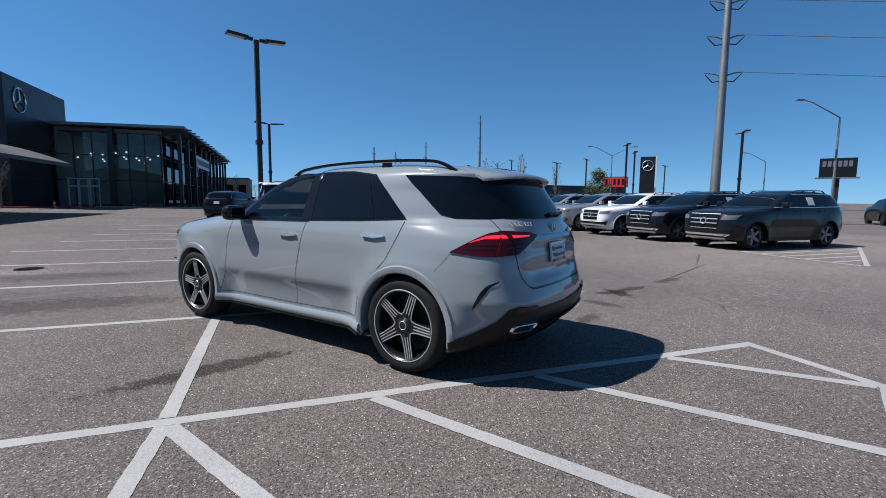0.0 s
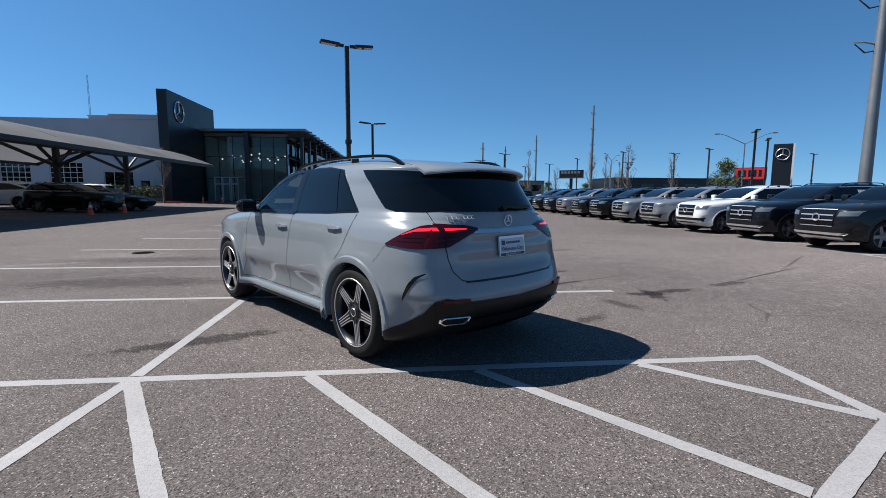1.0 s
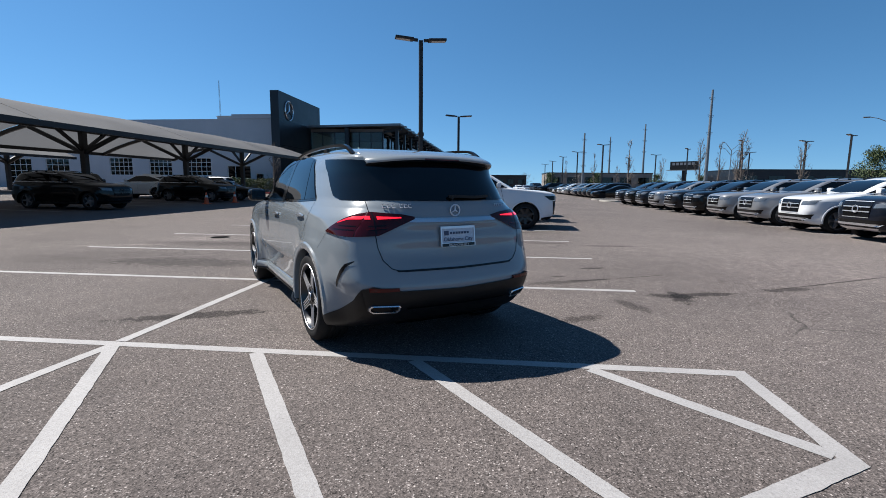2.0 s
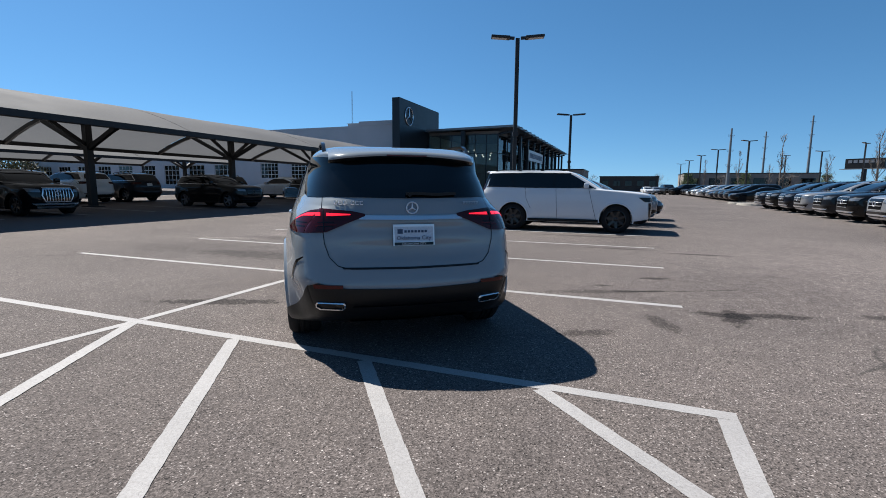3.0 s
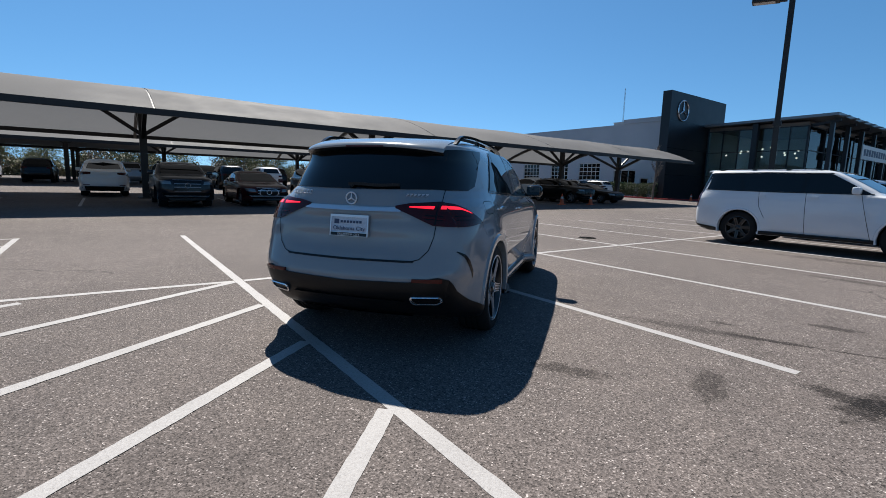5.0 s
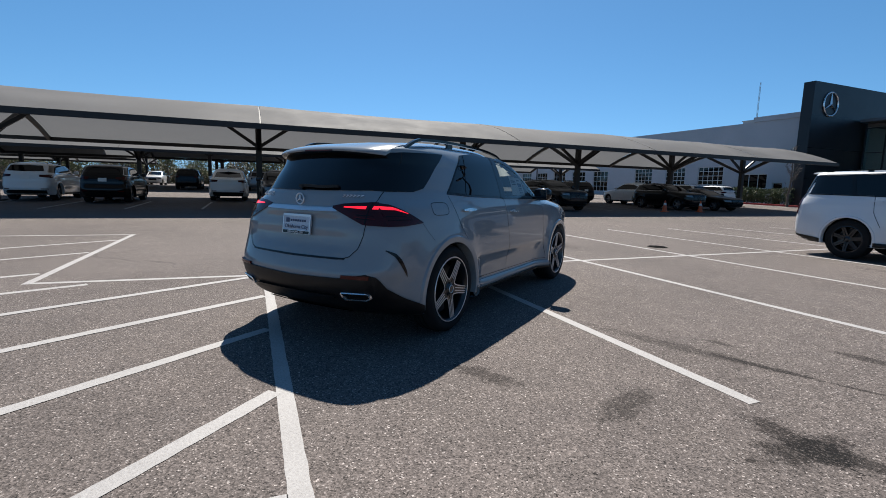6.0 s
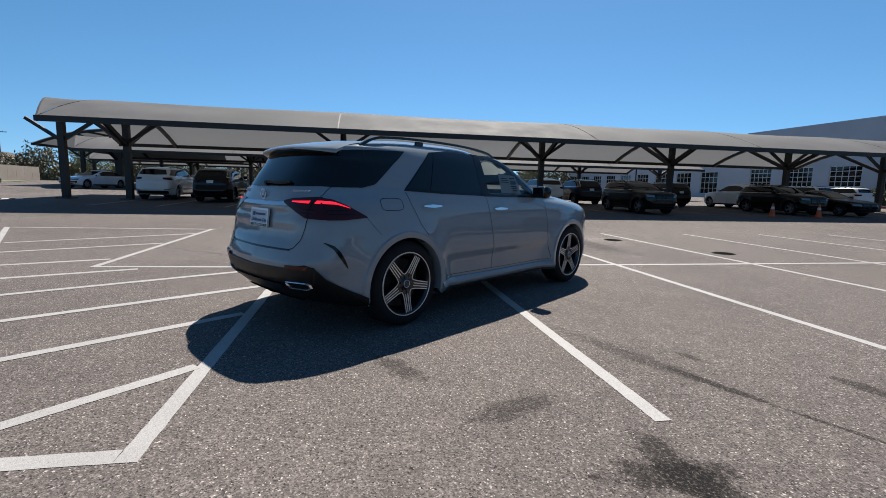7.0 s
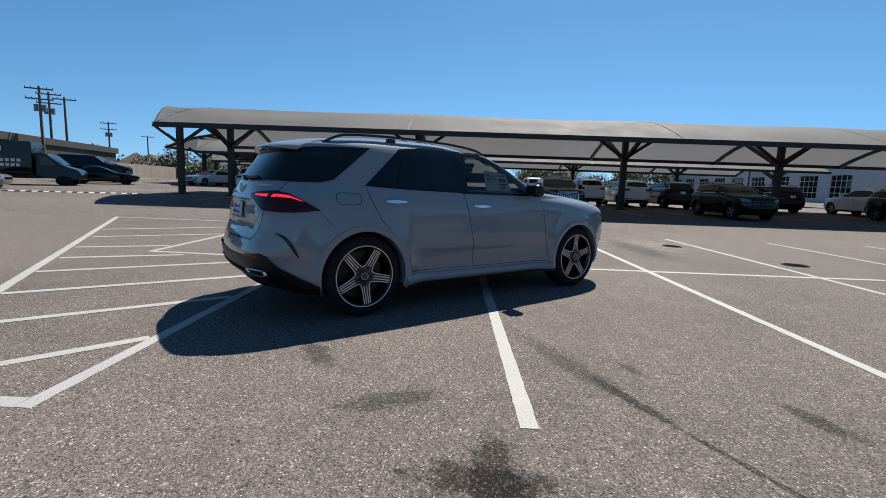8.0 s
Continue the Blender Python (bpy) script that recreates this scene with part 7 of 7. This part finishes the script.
def utility_pole(x, y, h, turn, cross=1):
    e = empty("utility_pole", pose(x, y, 0, 0, 0, turn), "weathered wooden utility pole with crossarm", "utility pole", "utility poles")
    bm = bmesh.new()
    tube(bm, [(0, 0, 0), (0, 0, h)], [0.19, 0.12], 8)
    part("pole", bm, M_BARK, e, smooth=True)
    for k in range(cross):
        bm = bmesh.new()
        z = h - 0.3 - 1.1 * k
        bar(bm, (-1.25, 0, z), (1.25, 0, z), 0.12, 0.14)
        for x2 in (-1.2, -0.7, 0.7, 1.2):
            bar(bm, (x2, 0, z), (x2, 0, z + 0.25), 0.06)
        part("crossarm", bm, M_BARK, e)
    if cross > 1:
        for s in (1, -1):
            bm = bmesh.new()
            tube(bm, [(s * 0.36, 0, h - 2.75), (s * 0.36, 0, h - 2.0)], 0.21, 10)
            part("transformer", bm, M_GALV, e, smooth=True, sharp=40)


utility_pole(-45.8, -41.0, 10.6, 120, 2)
utility_pole(-54.9, -45.8, 10.9, 120, 1)
utility_pole(-53.0, -46.2, 11.2, 120, 2)
utility_pole(-81.8, -60.1, 10.9, 120, 2)
utility_pole(-105, -68, 10.5, 120, 1)
utility_pole(-125, -70, 10.5, 120, 1)


# ---- trucks and the street end ----
def box_truck(x, y, turn):
    e = empty("box_truck", pose(x, y, gz(x), 0, 0, turn), "black box truck with pale lettering bars", "truck")
    bm = bmesh.new()
    box(bm, -3.2, 1.3, -1.1, 1.1, 0.85, 3.25, bevel=0.04)
    cargo = part("cargo_box", bm, M_BLACK, e)
    for s in (1, -1):
        bm = bmesh.new()
        for z0, z1, x0, n, st in ((2.10, 2.32, -1.6, 3, 0.20), (1.72, 1.94, -1.75, 11, 0.24), (1.36, 1.58, -0.7, 7, 0.22)):
            for k in range(n):
                box(bm, x0 + st * k, x0 + st * k + st * 0.68, s * 1.1 - 0.012, s * 1.1 + 0.012, z0, z1)
        box(bm, -0.75, 0.05, s * 1.1 - 0.012, s * 1.1 + 0.012, 2.5, 2.85)
        part("lettering", bm, M_WHITEPLAIN, cargo)
    sec = [(1.4, 0.55), (3.35, 0.5), (3.4, 1.0), (3.25, 1.25), (2.55, 1.55), (1.95, 2.35), (1.75, 2.45), (1.4, 2.45)]
    bm = bmesh.new()
    a = [bm.verts.new((p, -0.98 + 0.10 * (q > 1.6), q)) for p, q in sec]
    b = [bm.verts.new((p, 0.98 - 0.10 * (q > 1.6), q)) for p, q in sec]
    bm.faces.new(a)
    bm.faces.new(b[::-1])
    for i in range(len(sec)):
        bm.faces.new((a[i], b[i], b[(i + 1) % len(sec)], a[(i + 1) % len(sec)]))
    bmesh.ops.bevel(bm, geom=list(bm.edges), offset=0.05, segments=2, affect="EDGES")
    cab = part("cab", bm, M_BLACK, e, smooth=True, sharp=40)
    bm = bmesh.new()
    vs = [bm.verts.new(p) for p in ((2.56, -0.86, 1.62), (2.56, 0.86, 1.62), (2.03, 0.80, 2.33), (2.03, -0.80, 2.33))]
    bm.faces.new(vs)
    bmesh.ops.translate(bm, verts=bm.verts, vec=(0.03, 0, 0.02))
    part("windscreen", bm, M_TINT, cab)
    for s in (1, -1):
        bm = bmesh.new()
        bm.faces.new([bm.verts.new((p, s * 0.99, q)) for p, q in ((1.6, 1.5), (2.35, 1.5), (1.95, 2.2), (1.6, 2.25))])
        part("side_window", bm, M_TINT, cab)
        for ax in (-2.1, 2.6):
            bm = revolve([(0.18, -0.14), (0.38, -0.13), (0.38, 0.13), (0.22, 0.14), (0.05, 0.10), (0.001, 0.10)], 20, s)
            for v in bm.verts:
                v.co += Vector((ax, s * 0.85, 0.38))
            part("wheel", bm, M_RUBBER, e, smooth=True, sharp=40)
    bm = bmesh.new()
    box(bm, -3.1, 1.4, -0.45, 0.45, 0.5, 0.85)
    part("chassis", bm, M_PLASTIC, e)
    return e


box_truck(-25.1, -25.2, 117).scale = (1.24, 1.1, 0.90)
far_car("boxy", M_BLACK, "black van parked beyond the box truck", -35.5, -27.2, 112).scale = (1.1, 1.1, 1.25)
far_car("sedan", M_BLACK, "black sedan parked beyond the box truck", -31.2, -23.2, 118)
far_car("sedan", M_SILVER, "silver sedan parked beside the truck", -18.4, -21.9, 112)


def speed_hump():
    e = empty("speed_hump", pose(-18.22, -14.83, gz(-18.22), 0, 0, 107.5), "low black and white striped speed hump", "speed hump")
    for k in range(26):
        bm = bmesh.new()
        x = -3.31 + 0.255 * k
        prof = [(-0.16, 0.001), (-0.08, 0.045), (0.08, 0.045), (0.16, 0.001)]
        a = [bm.verts.new((x, p, q)) for p, q in prof]
        b = [bm.verts.new((x + 0.255, p, q)) for p, q in prof]
        for i in range(3):
            bm.faces.new((a[i], b[i], b[i + 1], a[i + 1]))
        part("segment", bm, M_WHITEPLAIN if k % 2 else M_RUBBER, e)


speed_hump()


def street_end():
    e = empty("long_shed", pose(-51.0, -44.0, 0, 0, 0, 14), "long low grey industrial shed with dark roof edge", "building")
    bm = bmesh.new()
    box(bm, -16, 18, -14, 0, 0, 4.4)
    part("wall", bm, M_SHED, e)
    bm = bmesh.new()
    box(bm, -16.3, 18.3, -14.3, 0.3, 4.4, 5.2)
    part("roof", bm, M_SHED, e)
    bm = bmesh.new()
    box(bm, -9, 18.1, 0.01, 0.05, 0.1, 4.39)
    part("cladding", bm, M_SHED, e)
    for k in range(3):
        bm = bmesh.new()
        box(bm, -15 + 2.4 * k, -13.2 + 2.4 * k, 0.0, 0.06, 0, 3.2)
        part("door", bm, M_GALV, e)
    a, b = Vector((-60.8, -44.8, 0)), Vector((-84.3, -49.2, 0))
    for k in range(9):
        p, q = a.lerp(b, k / 9), a.lerp(b, (k + 0.985) / 9)
        bm = bmesh.new()
        z = gz(p.x)
        bar(bm, (p.x, p.y, z + 1.1), (q.x, q.y, z + 1.1), 0.2, 2.3)
        tagged(part("block_fence", bm, M_BRICK), "tan masonry fence panel along the street end", "fence", "fence panels", kind="structure")
    bm = bmesh.new()
    bm.faces.new([bm.verts.new((x, y, gz(x) + 0.04)) for x, y in ((-40.1, -29.0), (-37.7, -25.5), (-50.4, -31.7), (-76.8, -46.0), (-61.1, -44.4))])
    tagged(part("verge", bm, M_GRASS), "strip of spring grass along the street", "grass", kind="structure")
    rng = random.Random(21)
    bm = bmesh.new()
    for _ in range(4600):
        x, y = -96 + rng.uniform(-4, 4), rng.uniform(-78, 62)
        top = 4.0 + 1.6 * math.sin(y * 0.31) + 1.2 * math.sin(y * 0.9 + 1)
        leaf_cloud(bm, Vector((x, y, 0.3 + top * rng.random() ** 1.2)), (1.0, 1.0, 0.8), 18, 0.30, rng)
    tagged(part("woods", bm, M_WOODS), "band of spring woods behind the canopies", "woods", kind="stuff")
    for i, (x, y, t) in enumerate(((-102.6, -65.2, 15), (-96.5, -65.4, 40))):
        h = empty("house", pose(x, y, 0, 0, 0, t), "brown-roofed brick house beyond the fence", "house", "houses")
        bm = bmesh.new()
        box(bm, -6, 6, -4, 4, 0, 3.0)
        part("wall", bm, M_BRICK, h)
        bm = bmesh.new()
        a = [bm.verts.new(p) for p in ((-6.4, -4.4, 3.0), (6.4, -4.4, 3.0), (6.4, 4.4, 3.0), (-6.4, 4.4, 3.0), (-2.5, 0, 6.0), (2.5, 0, 6.0))]
        for f in ((0, 1, 5, 4), (2, 3, 4, 5), (1, 2, 5), (3, 0, 4), (3, 2, 1, 0)):
            bm.faces.new([a[i] for i in f])
        part("roof", bm, M_ROOFTILE, h)
        bm = bmesh.new()
        box(bm, 2.0, 3.4, 3.98, 4.06, 1.0, 2.2)
        part("window", bm, M_TINT, h)


street_end()
